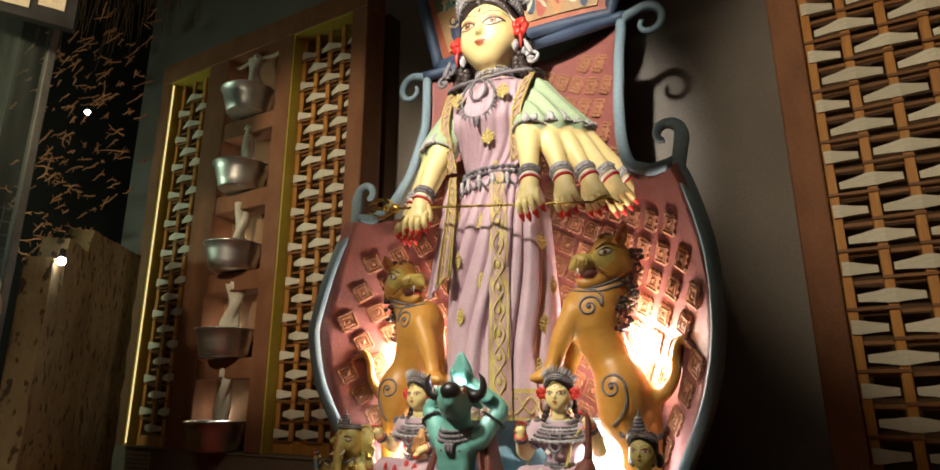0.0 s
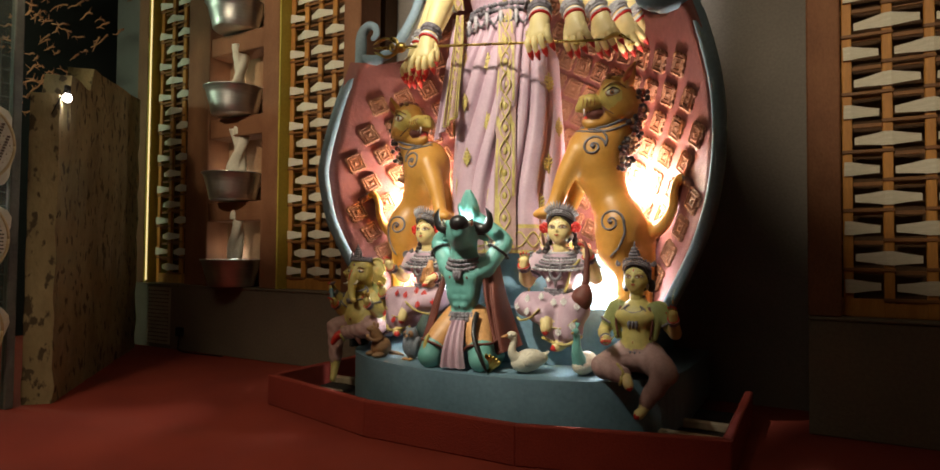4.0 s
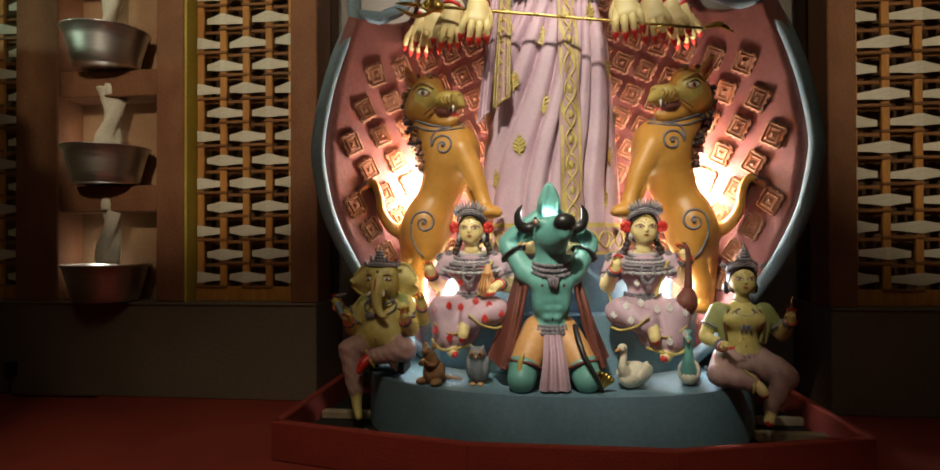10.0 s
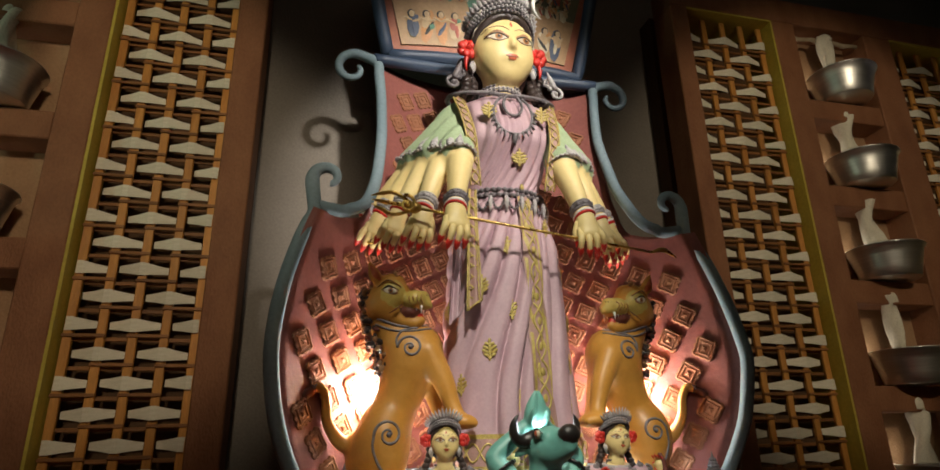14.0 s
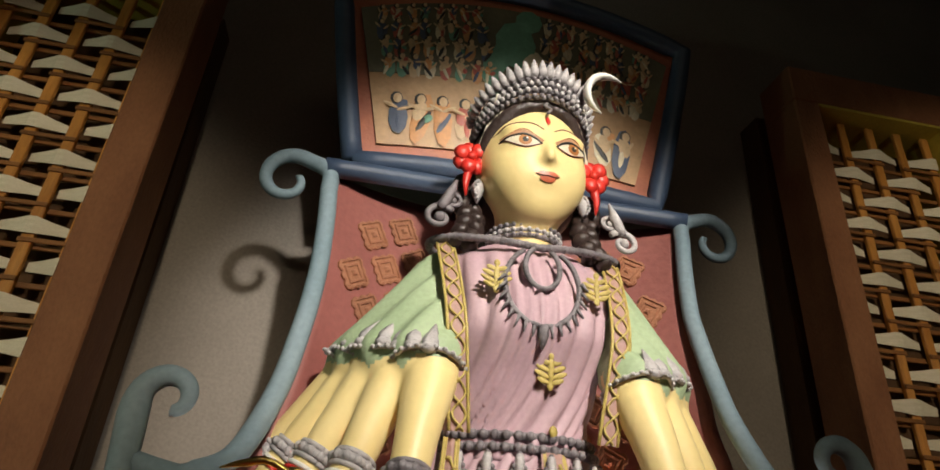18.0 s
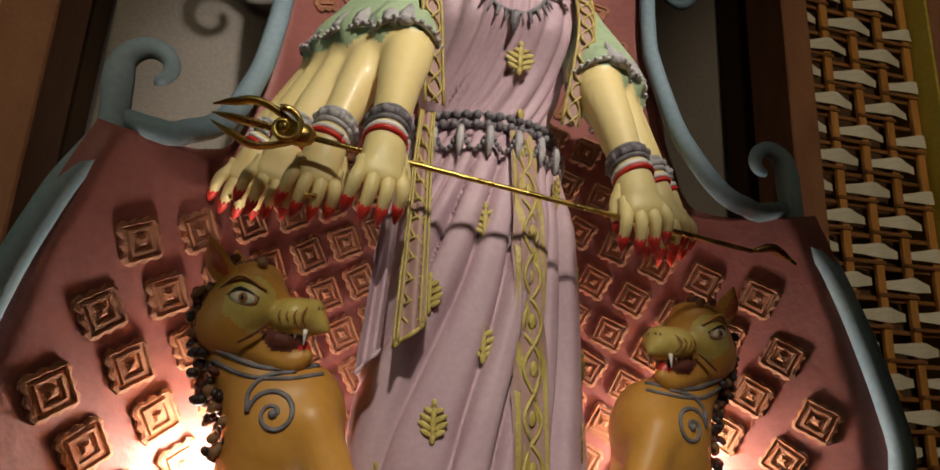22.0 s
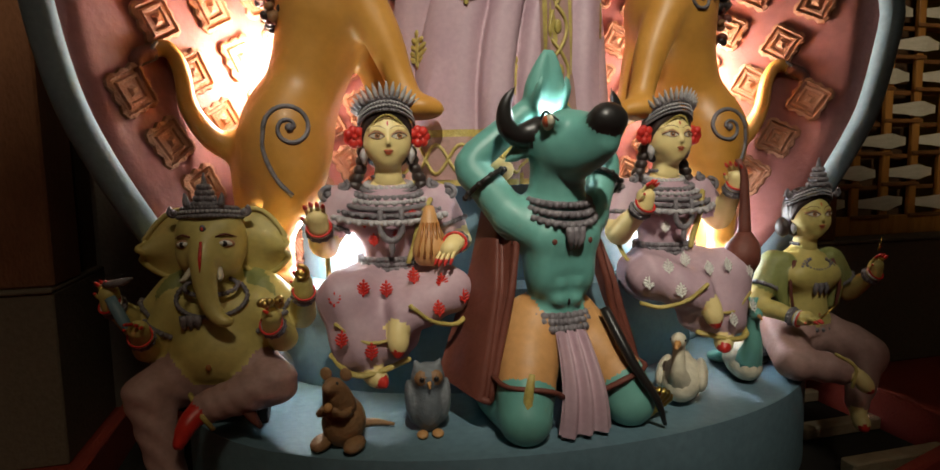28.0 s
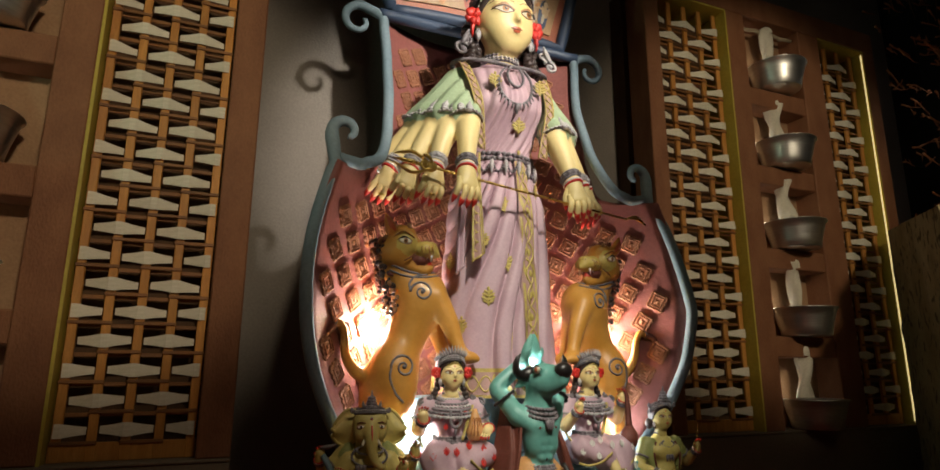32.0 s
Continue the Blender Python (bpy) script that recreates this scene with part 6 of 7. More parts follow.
def seated(kind, at, yaw, label):
    """A seated figure, its seat at z = 0, facing -y; about 0.43 tall over the seat."""
    f = Figure()
    male = kind == "prince"
    sk = GY if male else S
    cloth = PM if male else MV
    dots = {"pot": RE, "lute": WH}.get(kind, GO)
    sx = {"pot": 1, "lute": -1, "prince": -1}[kind]
    g = Clay()

    def soft(p):
        return 0.0018 * np.sin((p[..., 0] * 0.9 + p[..., 2] * 0.6 - p[..., 1] * 0.5) * 95 + 5 * np.sin(p[..., 0] * 11))
    # hips, thighs and the hanging shin
    dz = -0.045 if male else 0.0
    g.ell((0, 0.0, 0.0), (0.092, 0.082, 0.055), cloth, k=0.02, relief=soft)
    ka, kb = (-0.088 * sx, -0.112, 0.018 + dz), (0.100 * sx, -0.105, 0.022 + dz)
    if male:
        ka, kb = (-0.130 * sx, -0.09, -0.035), (0.105 * sx, -0.11, -0.03)
    g.path([(-0.045 * sx, 0, 0.01, 0.058), (*lerp((-0.045 * sx, 0, 0.01), ka, 0.6), 0.054), (*ka, 0.043)], cloth, 0.03, relief=soft)
    g.path([(0.045 * sx, 0, 0.01, 0.058), (*lerp((0.045 * sx, 0, 0.01), kb, 0.6), 0.052), (*kb, 0.042)], cloth, 0.03, relief=soft)
    if male:
        low, cross = (-0.070 * sx, -0.125, -0.140), (0.015 * sx, -0.155, -0.045)
        g.path([(*ka, 0.043), (*lerp(ka, low, 0.5), 0.037), (*low, 0.029)], cloth, 0.015, relief=soft)
        g.path([(*kb, 0.042), (*lerp(kb, cross, 0.6), 0.037), (*cross, 0.034)], cloth, 0.015, relief=soft)
    else:
        low, cross = (-0.062 * sx, -0.135, -0.075), (0.022 * sx, -0.150, -0.012)
        g.path([(*ka, 0.045), (*lerp(ka, low, 0.5), 0.046), (*low, 0.046)], cloth, 0.03, relief=soft)
        g.path([(*kb, 0.043), (*lerp(kb, cross, 0.6), 0.041), (*cross, 0.039)], cloth, 0.02, relief=soft)
        g.ell((0.0, -0.075, 0.005), (0.085, 0.065, 0.042), cloth, (10, 0, 0), 0.04, soft)
        g.ell((-0.035 * sx, -0.125, -0.065), (0.075, 0.036, 0.050), cloth, (0, 0, 0), 0.03, soft)
    # torso
    body = sk if male else MV
    g.path([(0, 0, 0.02, 0.062 if male else 0.056), (0, -0.002, 0.08, 0.056 if male else 0.050), (0, -0.004, 0.14, 0.060 if male else 0.055), (0, 0, 0.175, 0.060 if male else 0.055)], body, 0.018, 2)
    g.ell((0, -0.004, 0.165), (0.082, 0.052, 0.05), body, k=0.03)
    if male:
        for q in (-1, 1):
            g.ell((q * 0.036, -0.044, 0.165), (0.040, 0.026, 0.030), sk, k=0.02)
        g.ell((0, -0.03, 0.06), (0.045, 0.035, 0.045), sk, k=0.03)
    else:
        for q in (-1, 1):
            g.ell((q * 0.034, -0.036, 0.150), (0.030, 0.026, 0.028), MV, k=0.02)
    for q in (-1, 1):
        g.ell((q * 0.078, 0.0, 0.19), (0.032, 0.034, 0.034), OL if male else MV, k=0.01)
        if male:
            g.path([(q * 0.066, -0.018, 0.205, 0.020), (q * 0.082, -0.028, 0.15, 0.018), (q * 0.072, -0.030, 0.085, 0.014)], OL, 0.008)
    # neck
    g.path([(0, 0, 0.19, 0.034), (0, -0.004, 0.235, 0.025), (0, -0.008, 0.29, 0.027)], sk, 0.02, 2)
    # arms
    if kind == "pot":
        arms = [((-0.085, 0, 0.195), (-0.118, -0.02, 0.105), (-0.118, -0.105, 0.150), (-0.1, -0.35, 0.9), (0, -1, 0)), ((0.085, 0, 0.195), (0.125, -0.015, 0.105), (0.105, -0.115, 0.115), (-0.35, -0.6, -0.35), (0, 0, -1))]
    elif kind == "lute":
        arms = [((-0.085, 0, 0.195), (-0.120, -0.03, 0.105), (-0.105, -0.105, 0.170), (0.1, -0.15, 0.9), (0.5, -1, 0)), ((0.085, 0, 0.195), (0.125, -0.02, 0.125), (0.115, -0.085, 0.205), (-0.1, -0.2, 0.9), (-0.6, -0.6, 0))]
    else:
        arms = [((-0.085, 0, 0.195), (-0.135, -0.015, 0.095), (-0.095, -0.105, 0.075), (0.3, -0.7, 0.15), (0, 0, -1)), ((0.085, 0, 0.195), (0.145, 0.0, 0.105), (0.155, -0.07, 0.165), (0, -0.2, 0.9), (0, -1, 0))]
    for a, b, c, way, palm in arms:
        g.path([(*lerp(a, b, 0.1), 0.030), (*lerp(a, b, 0.5), 0.028), (*b, 0.024), (*lerp(b, c, 0.5), 0.022), (*c, 0.016)], sk, 0.010, 3)
        g.path([(*a, 0.033), (*lerp(a, b, 0.55), 0.031)], OL if male else MV, 0.008, 2)
        w = Vector(way).normalized()
        g.cap(c, Vector(c) + w * 0.022, 0.015, 0.018, sk, 0.01)
    # feet
    if male:
        feet = [(low, (-0.060 * sx, -0.14, -0.170), (-0.045 * sx, -0.175, -0.192)), (cross, (-0.012 * sx, -0.18, -0.055), (-0.03 * sx, -0.20, -0.085))]
    else:
        feet = [(low, (-0.052 * sx, -0.15, -0.112), (-0.025 * sx, -0.185, -0.130)), (cross, (0.004 * sx, -0.175, -0.03), (0.0, -0.19, -0.075))]
    for a, b, c in feet:
        g.path([(*a, 0.022), (*b, 0.019), (*lerp(b, c, 0.6), 0.018)], S, 0.006, 3)
        g.path([(*lerp(b, c, 0.55), 0.0175), (*c, 0.009)], RE, 0.008, 2)
    f.clay(g, 0.0058)
    for a, b, c, way, palm in arms:
        tilt = [math.degrees(v) for v in (Vector(b) - Vector(a)).to_track_quat("Z", "Y").to_euler()]
        f.band(lerp(a, b, 0.58), 0.031, 0.005, OR, tilt, beads=12)
        wristlet(f, b, c, 0.018, 0.0048)
        f.hand(c, way, palm, 0.032, sk, curl=0.6)
    if not male:
        # gold borders of the robe and its printed flowers
        hem(f, [(-0.115 * sx, -0.135, -0.085), (-0.085 * sx, -0.175, -0.108), (-0.045 * sx, -0.180, -0.112), (0.02 * sx, -0.160, -0.095)], GO, 0.007)
        hem(f, [(0.025 * sx, -0.192, 0.012), (0.060 * sx, -0.178, -0.02), (0.105 * sx, -0.155, -0.035), (0.13 * sx, -0.125, -0.03)], GO, 0.006)
        hem(f, [(-0.105 * sx, -0.162, -0.02), (-0.05 * sx, -0.175, -0.055), (0.02 * sx, -0.175, -0.045)], GO, 0.0045)
        hem(f, [(0.072, -0.035, 0.195), (0.050, -0.062, 0.155), (0.038, -0.058, 0.10), (0.030, -0.062, 0.07)], GO, 0.006)
        hem(f, [(-0.112, 0.0, 0.11), (-0.12, -0.04, 0.06), (-0.115, -0.08, 0.04)], GO, 0.005)
        for x, y, z in ((-0.105, -0.155, 0.025), (-0.055, -0.150, 0.040), (-0.095, -0.180, -0.045), (0.035, -0.130, 0.055), (0.085, -0.145, 0.045), (0.125, -0.140, 0.015), (0.075, -0.175, 0.0), (-0.045, -0.183, -0.07), (-0.015, -0.142, 0.035)):
            f.motif((x * sx, y - 0.004, z), (x * sx * 3, -1, 0.35), 0.017, dots)
        for x, z in ((-0.030, 0.118), (0.012, 0.128), (0.038, 0.165), (-0.045, 0.155)):
            f.motif((x, -0.062, z), (x * 6, -1, 0), 0.014, dots)
        # broad beaded bib collar
        for k, (r, z) in enumerate(((0.038, 0.226), (0.048, 0.219), (0.058, 0.212), (0.069, 0.204), (0.080, 0.194), (0.091, 0.184), (0.101, 0.173))):
            f.band((0, -0.004, z), r, 0.0045 if k % 2 else 0.0058, OR if k % 3 else SI, (14, 0, 0), 0.80, beads=0 if k in (1, 4) else 30)
        for q in (-1, 1):
            f.coil((q * 0.105, -0.02, 0.208), (0, -1, 0.2), 0.016, 0.005, OR, q, 1.3)
            f.coil((q * 0.080, -0.02, 0.226), (0, -1, 0.2), 0.011, 0.004, OR, -q, 1.2)
        f.limb([(-0.018, -0.078, 0.180, 0.0045), (-0.017, -0.080, 0.135, 0.006), (0, -0.080, 0.118, 0.007), (0.017, -0.080, 0.135, 0.006), (0.018, -0.078, 0.180, 0.0045)], OR, 6, 4)
        f.limb([(0, -0.080, 0.118, 0.005), (0, -0.080, 0.10, 0.006), (0, -0.078, 0.088, 0.002)], OR, 6, 2)
        for z, r in ((0.078, 0.0565), (0.068, 0.0575), (0.058, 0.060)):
            f.band((0, -0.002, z), r, 0.0055, OR, squash=0.97, beads=22)
    else:
        for w, d, m in ((0.034, 0.030, OR), (0.046, 0.055, OR), (0.050, 0.075, GO)):
            f.beads([(w * math.sin(a), -0.058 - 0.006 * math.cos(a), 0.212 - d * (0.5 + 0.5 * math.cos(a))) for a in np.linspace(-2.5, 2.5, 15)], 0.0045, m, step=0.0075)
        for x in (-0.012, 0, 0.012):
            f.limb([(x, -0.068, 0.150, 0.006), (x * 1.3, -0.070, 0.135, 0.007), (x * 1.3, -0.068, 0.118, 0.002)], OR, 6, 2)
        f.band((0, 0, 0.022), 0.072, 0.006, OR, (-6, 0, 0), squash=0.95, beads=26)
        f.ball((0, -0.068, 0.068), (0.004, 0.004, 0.006), AM, u=6, w=4)
        hem(f, [(0.03 * sx, -0.16, -0.005), (0.0, -0.185, -0.03), (0.01 * sx, -0.19, -0.075)], GO, 0.006)
        for q in (-1, 1):
            f.limb([(q * 0.055, -0.042, 0.205, 0.005), (q * 0.072, -0.050, 0.15, 0.005), (q * 0.062, -0.052, 0.08, 0.004)], MR, 5, 3)
    f.band((0, -0.004, 0.243), 0.0265, 0.004, OR, beads=12)
    # head, hair, crown
    hc, s = (0, -0.014, 0.316), 0.063
    f.head(hc, s, 0, -2, sk, fine=False)
    if male:
        f.crown(hc, s * 1.02, 0, -2, 0.35, 13)
        for z, r in ((0.395, 0.020), (0.408, 0.016), (0.420, 0.012), (0.432, 0.008)):
            f.band((0, -0.045, z), r, 0.006, OR, beads=8)
        f.limb([(0, -0.045, 0.39, 0.018), (0, -0.045, 0.43, 0.008), (0, -0.045, 0.462, 0.002)], OR, 8, 3)
        for q in (-1, 1):
            f.ball((q * 0.050, 0.012, 0.285), (0.016, 0.022, 0.026), HA)
            f.coil((q * 0.068, -0.03, 0.372), (0, -1, 0), 0.011, 0.004, OR, q, 1.2)
            f.limb([(q * 0.042, -0.018, 0.298, 0.004), (q * 0.043, -0.02, 0.285, 0.008), (q * 0.043, -0.02, 0.27, 0.002)], SI, 6, 3)
    else:
        f.crown(hc, s * 1.03, 0, -2, 1.15, 21)
        f.ball((0, 0.01, 0.375), (0.050, 0.046, 0.034), OR, u=16, w=10)
        for q in (-1, 1):
            f.flower((q * 0.064, -0.022, 0.322), 0.021)
            f.limb([(q * 0.046, -0.018, 0.300, 0.004), (q * 0.047, -0.022, 0.286, 0.009), (q * 0.047, -0.022, 0.268, 0.002)], SI, 6, 3)
            for k in range(5):
                f.ball((q * (0.048 + 0.003 * k), 0.004, 0.292 - 0.017 * k), (0.014, 0.016, 0.013), HA, (0, 30 * (-1) ** k, 0), u=8, w=6)
        f.beads([(0.043 * math.sin(a), -0.018 - 0.042 * math.cos(a), 0.344 + 0.018 * math.cos(a) - 0.03 * abs(math.sin(a)) ** 2) for a in np.linspace(-1.45, 1.45, 21)], 0.0028, GO, step=0.005)
    # what each one holds
    if kind == "lute":
        f.limb([(0.118, -0.105, 0.265, 0.007), (0.116, -0.112, 0.17, 0.010), (0.114, -0.118, 0.10, 0.014)], MR, 8, 4)
        f.limb([(0.114, -0.118, 0.105, 0.014), (0.113, -0.122, 0.075, 0.034), (0.113, -0.124, 0.045, 0.038), (0.113, -0.124, 0.012, 0.020), (0.113, -0.124, 0.006, 0.004)], MR, 16, 4)
    if kind == "pot":
        f.limb([(0.065, -0.085, 0.185, 0.008), (0.064, -0.095, 0.14, 0.020), (0.066, -0.098, 0.105, 0.032), (0.068, -0.098, 0.075, 0.024), (0.068, -0.098, 0.07, 0.006)], PE, 14, 4)
        for k in range(5):
            f.limb([(0.052 + 0.006 * k, -0.118 + 0.003 * abs(k - 2), 0.155, 0.003), (0.042 + 0.011 * k, -0.131 + 0.004 * abs(k - 2), 0.09, 0.003)], AM, 5, 2)
    if kind == "prince":
        f.limb([(-0.075, -0.135, 0.065, 0.003), (-0.03, -0.155, 0.115, 0.002)], BR, 6, 2)
        f.limb([(0.155, -0.08, 0.225, 0.003), (0.158, -0.085, 0.26, 0.002)], BR, 6, 2)
    if not male:
        f.v = [(x * (1.04 + 0.10 * min(max((z - 0.06) / 0.05, 0), 1) - 0.14 * min(max((z - 0.235) / 0.03, 0), 1)), y, z) for x, y, z in f.v]
    return f.made("seated_statue", at, yaw, label, group="seated statues", size=0.90 if male else 1.0)


seated("pot", (CX - 0.315, -0.80, 0.472), -5, "seated clay figure in a mauve robe with red flowers, dark crown")
seated("lute", (CX + 0.315, -0.81, 0.472), 3, "seated clay figure in a mauve robe holding a brown lute")
seated("prince", (CX + 0.635, -0.89, 0.322), -3, "seated clay youth with bare yellow chest, green vest and crown")


def elephant_figure():
    f = Figure()
    g = Clay()
    g.ell((0, 0, 0.075), (0.122, 0.098, 0.105), GY, k=0.02)
    g.ell((0, -0.062, 0.055), (0.088, 0.062, 0.068), GY, k=0.05)
    g.ell((0, 0.005, 0.165), (0.105, 0.068, 0.075), GY, k=0.05)
    for q in (-1, 1):
        g.ell((q * 0.045, -0.048, 0.150), (0.045, 0.030, 0.036), GY, k=0.04)
    g.ell((0, 0.0, -0.01), (0.125, 0.10, 0.055), PM, k=0.01)
    ka, kb = Vector((-0.135, -0.12, -0.01)), Vector((0.135, -0.105, -0.005))
    fa, fb = Vector((-0.080, -0.165, -0.20)), Vector((-0.005, -0.175, -0.03))

    def soft(p):
        return 0.002 * np.sin((p[..., 0] * 0.8 + p[..., 2]) * 130 + 10 * np.sin(p[..., 0] * 14))
    for q, k, e in ((-1, ka, fa), (1, kb, fb)):
        g.path([(q * 0.055, 0, 0.0, 0.062), (*lerp((q * 0.055, 0, 0.0), k, 0.6), 0.060), (*k, 0.048)], PM, 0.03, relief=soft)
        g.path([(*k, 0.048), (*lerp(k, e, 0.5), 0.042), (*lerp(k, e, 0.9), 0.036)], PM, 0.015, relief=soft)
    g.path([(*fa, 0.026), (-0.070, -0.18, -0.245, 0.022), (-0.045, -0.215, -0.29, 0.015)], GY, 0.008)
    g.path([(*fb, 0.026), (-0.025, -0.205, -0.05, 0.022), (-0.04, -0.22, -0.085, 0.014)], RE, 0.008)
    arms = (((-0.105, 0.0, 0.195), (-0.185, 0.0, 0.115), (-0.215, -0.075, 0.185), (0, -0.2, 0.9), (0, -1, 0)), ((-0.09, -0.03, 0.17), (-0.150, -0.05, 0.075), (-0.140, -0.12, 0.12), (0.1, -0.5, 0.6), (0, -1, 0.3)), ((0.105, 0.0, 0.195), (0.185, 0.0, 0.125), (0.205, -0.075, 0.195), (0, -0.2, 0.9), (0, -1, 0)), ((0.09, -0.03, 0.17), (0.150, -0.05, 0.085), (0.140, -0.125, 0.135), (0.1, -0.4, 0.7), (0, -0.6, 1)))
    for sh, el, wr, way, palm in arms:
        g.path([(*sh, 0.042), (*lerp(sh, el, 0.5), 0.038), (*el, 0.033), (*lerp(el, wr, 0.5), 0.029), (*wr, 0.020)], GY, 0.012)
        g.cap(wr, Vector(wr) + Vector(way).normalized() * 0.026, 0.019, 0.022, GY, 0.01)
    for q in (-1, 1):
        g.path([(q * 0.082, 0.0, 0.228, 0.022), (q * 0.108, -0.020, 0.19, 0.030), (q * 0.115, -0.012, 0.12, 0.020)], OL, 0.008)
    # head with trunk
    g.ell((0, -0.035, 0.315), (0.076, 0.066, 0.074), GY, k=0.03)
    for q in (-1, 1):
        g.ell((q * 0.028, -0.058, 0.345), (0.040, 0.038, 0.036), GY, k=0.03)
        g.ell((q * 0.040, -0.070, 0.285), (0.028, 0.030, 0.034), GY, k=0.03)
    g.path([(0, -0.088, 0.315, 0.034), (0.0, -0.112, 0.275, 0.030), (0.004, -0.124, 0.225, 0.024), (0.014, -0.132, 0.185, 0.020), (0.034, -0.142, 0.158, 0.016), (0.052, -0.146, 0.152, 0.013)], GY, 0.018, 4)
    g.path([(0, -0.01, 0.22, 0.05), (0, -0.02, 0.27, 0.05)], GY, 0.03)
    f.clay(g, 0.0068)
    for sh, el, wr, way, palm in arms:
        f.band(lerp(sh, el, 0.58), 0.039, 0.006, OR, [math.degrees(v) for v in (Vector(el) - Vector(sh)).to_track_quat("Z", "Y").to_euler()], beads=12)
        wristlet(f, el, wr, 0.023, 0.005)
        f.hand(wr, way, palm, 0.036, GY, curl=0.7)
    f.ball((0, -0.129, 0.045), (0.007, 0.005, 0.008), AM, u=8, w=5)
    f.limb([(0.05, -0.115, 0.0, 0.020), (0.085, -0.150, -0.05, 0.016), (0.11, -0.15, -0.09, 0.006)], MR, 8, 3, 0.5)
    hem(f, [(-0.03, -0.165, 0.0), (0.005, -0.205, -0.035), (0.02, -0.19, -0.07)], GO, 0.006)
    f.limb([(-0.215, -0.095, 0.235, 0.008), (-0.18, -0.11, 0.24, 0.010), (-0.15, -0.115, 0.25, 0.003)], OR, 6, 3)
    f.limb([(-0.205, -0.10, 0.205, 0.012), (-0.175, -0.115, 0.155, 0.013), (-0.16, -0.12, 0.13, 0.004)], BL, 8, 3)
    for k in range(9):
        f.ball((0.145 + 0.020 * math.cos(k * 2.4), -0.150 + 0.014 * math.sin(k * 2.4), 0.185 + 0.005 * (k % 3)), 0.010, BR, u=7, w=5)
    f.coil((0.205, -0.105, 0.245), (0, -1, 0), 0.018, 0.0045, BR, 1, 1.3)
    for w, d, r in ((0.058, 0.035, 0.006), (0.078, 0.085, 0.006)):
        line = [(w * math.sin(a), -0.072 - 0.022 * math.cos(a), 0.235 - d * (0.5 + 0.5 * math.cos(a)), r * 0.8) for a in np.linspace(-2.4, 2.4, 21)]
        f.limb(line, OR, 6, 1)
        f.beads([p[:3] for p in line], r, OR, step=0.009)
    for x in (-0.055, -0.04, -0.025):
        f.limb([(x, -0.10, 0.158, 0.010), (x, -0.102, 0.140, 0.009), (x, -0.10, 0.125, 0.002)], OR, 6, 2)
    for q in (-1, 1):
        # broad ears
        rings = []
        for s2 in np.linspace(0, 1, 9):
            hh = 0.076 * math.sin(math.pi * (0.28 + 0.66 * s2)) ** 0.8
            rings.append([(q * (0.056 + 0.105 * s2 + 0.006 * math.sin(w * 6)), -0.030 + 0.020 * math.sin(s2 * 3) - 0.012 * math.cos(w * 3.1), 0.318 + w * hh - 0.018 * s2 - 0.012 * s2 * (w < 0) * abs(w)) for w in np.linspace(-1, 1, 13)])
        f.grid(rings, GY, close=False)
        f.grid([[(p[0], p[1] + 0.010, p[2]) for p in r] for r in rings], GY, close=False)
        f.limb([(*rings[k][0], 0.0065) for k in range(9)] + [(*rings[-1][k], 0.0065) for k in range(13)] + [(*rings[8 - k][-1], 0.0065) for k in range(9)], GY, 6, 1)
        f.ball((q * 0.046, -0.096, 0.318), (0.019, 0.009, 0.0105), EL, (0, 8 * q, 24 * q), 12, 6)
        f.ball((q * 0.046, -0.100, 0.318), (0.015, 0.008, 0.0072), WH, (0, 8 * q, 24 * q), 12, 6)
        f.ball((q * 0.045, -0.1065, 0.318), (0.006, 0.003, 0.0065), BK, u=8, w=5)
        f.limb([(q * 0.026, -0.108, 0.334, 0.0018), (q * 0.046, -0.103, 0.339, 0.0028), (q * 0.066, -0.085, 0.330, 0.001)], MR, 5, 3)
        f.limb([(q * 0.030, -0.105, 0.262, 0.007), (q * 0.038, -0.130, 0.245, 0.006), (q * 0.040, -0.150, 0.246, 0.0015)], PA, 6, 3)
    f.limb([(0, -0.124, 0.325, 0.003), (0.0, -0.139, 0.29, 0.004), (0.001, -0.147, 0.262, 0.001)], RE, 5, 3)
    f.ball((0, -0.106, 0.352), (0.007, 0.004, 0.009), OR, u=8, w=6)
    f.ball((0, -0.111, 0.352), (0.003, 0.003, 0.004), RE, u=8, w=6)
    # low tiara with a tall middle piece
    for j, (r, z) in enumerate(((0.066, 0.372), (0.063, 0.382), (0.058, 0.391))):
        f.limb([(r * math.sin(a), -0.040 - r * 0.85 * math.cos(a), z + 0.008 * math.cos(a), 0.0055) for a in np.linspace(-1.8, 1.8, 19)], OR, 6, 1)
        f.beads([(r * 1.06 * math.sin(a), -0.042 - r * 0.9 * math.cos(a), z + 0.008 * math.cos(a)) for a in np.linspace(-1.8, 1.8, 19)], 0.0042, SI if j == 1 else OR, step=0.0085)
    for z, r in ((0.404, 0.024), (0.417, 0.019), (0.430, 0.014), (0.442, 0.010)):
        f.band((0, -0.075, z), r, 0.0065, OR, (0, 0, 0), 0.6, beads=10)
    f.limb([(0, -0.075, 0.395, 0.022), (0, -0.075, 0.44, 0.009), (0, -0.075, 0.475, 0.002)], OR, 10, 3)
    for q in (-1, 1):
        f.coil((q * 0.078, -0.05, 0.385), (0, -1, 0), 0.012, 0.0045, OR, q, 1.2)
        f.limb([(q * 0.035, -0.085, 0.40, 0.007), (q * 0.038, -0.085, 0.412, 0.008), (q * 0.04, -0.085, 0.43, 0.002)], OR, 6, 2)
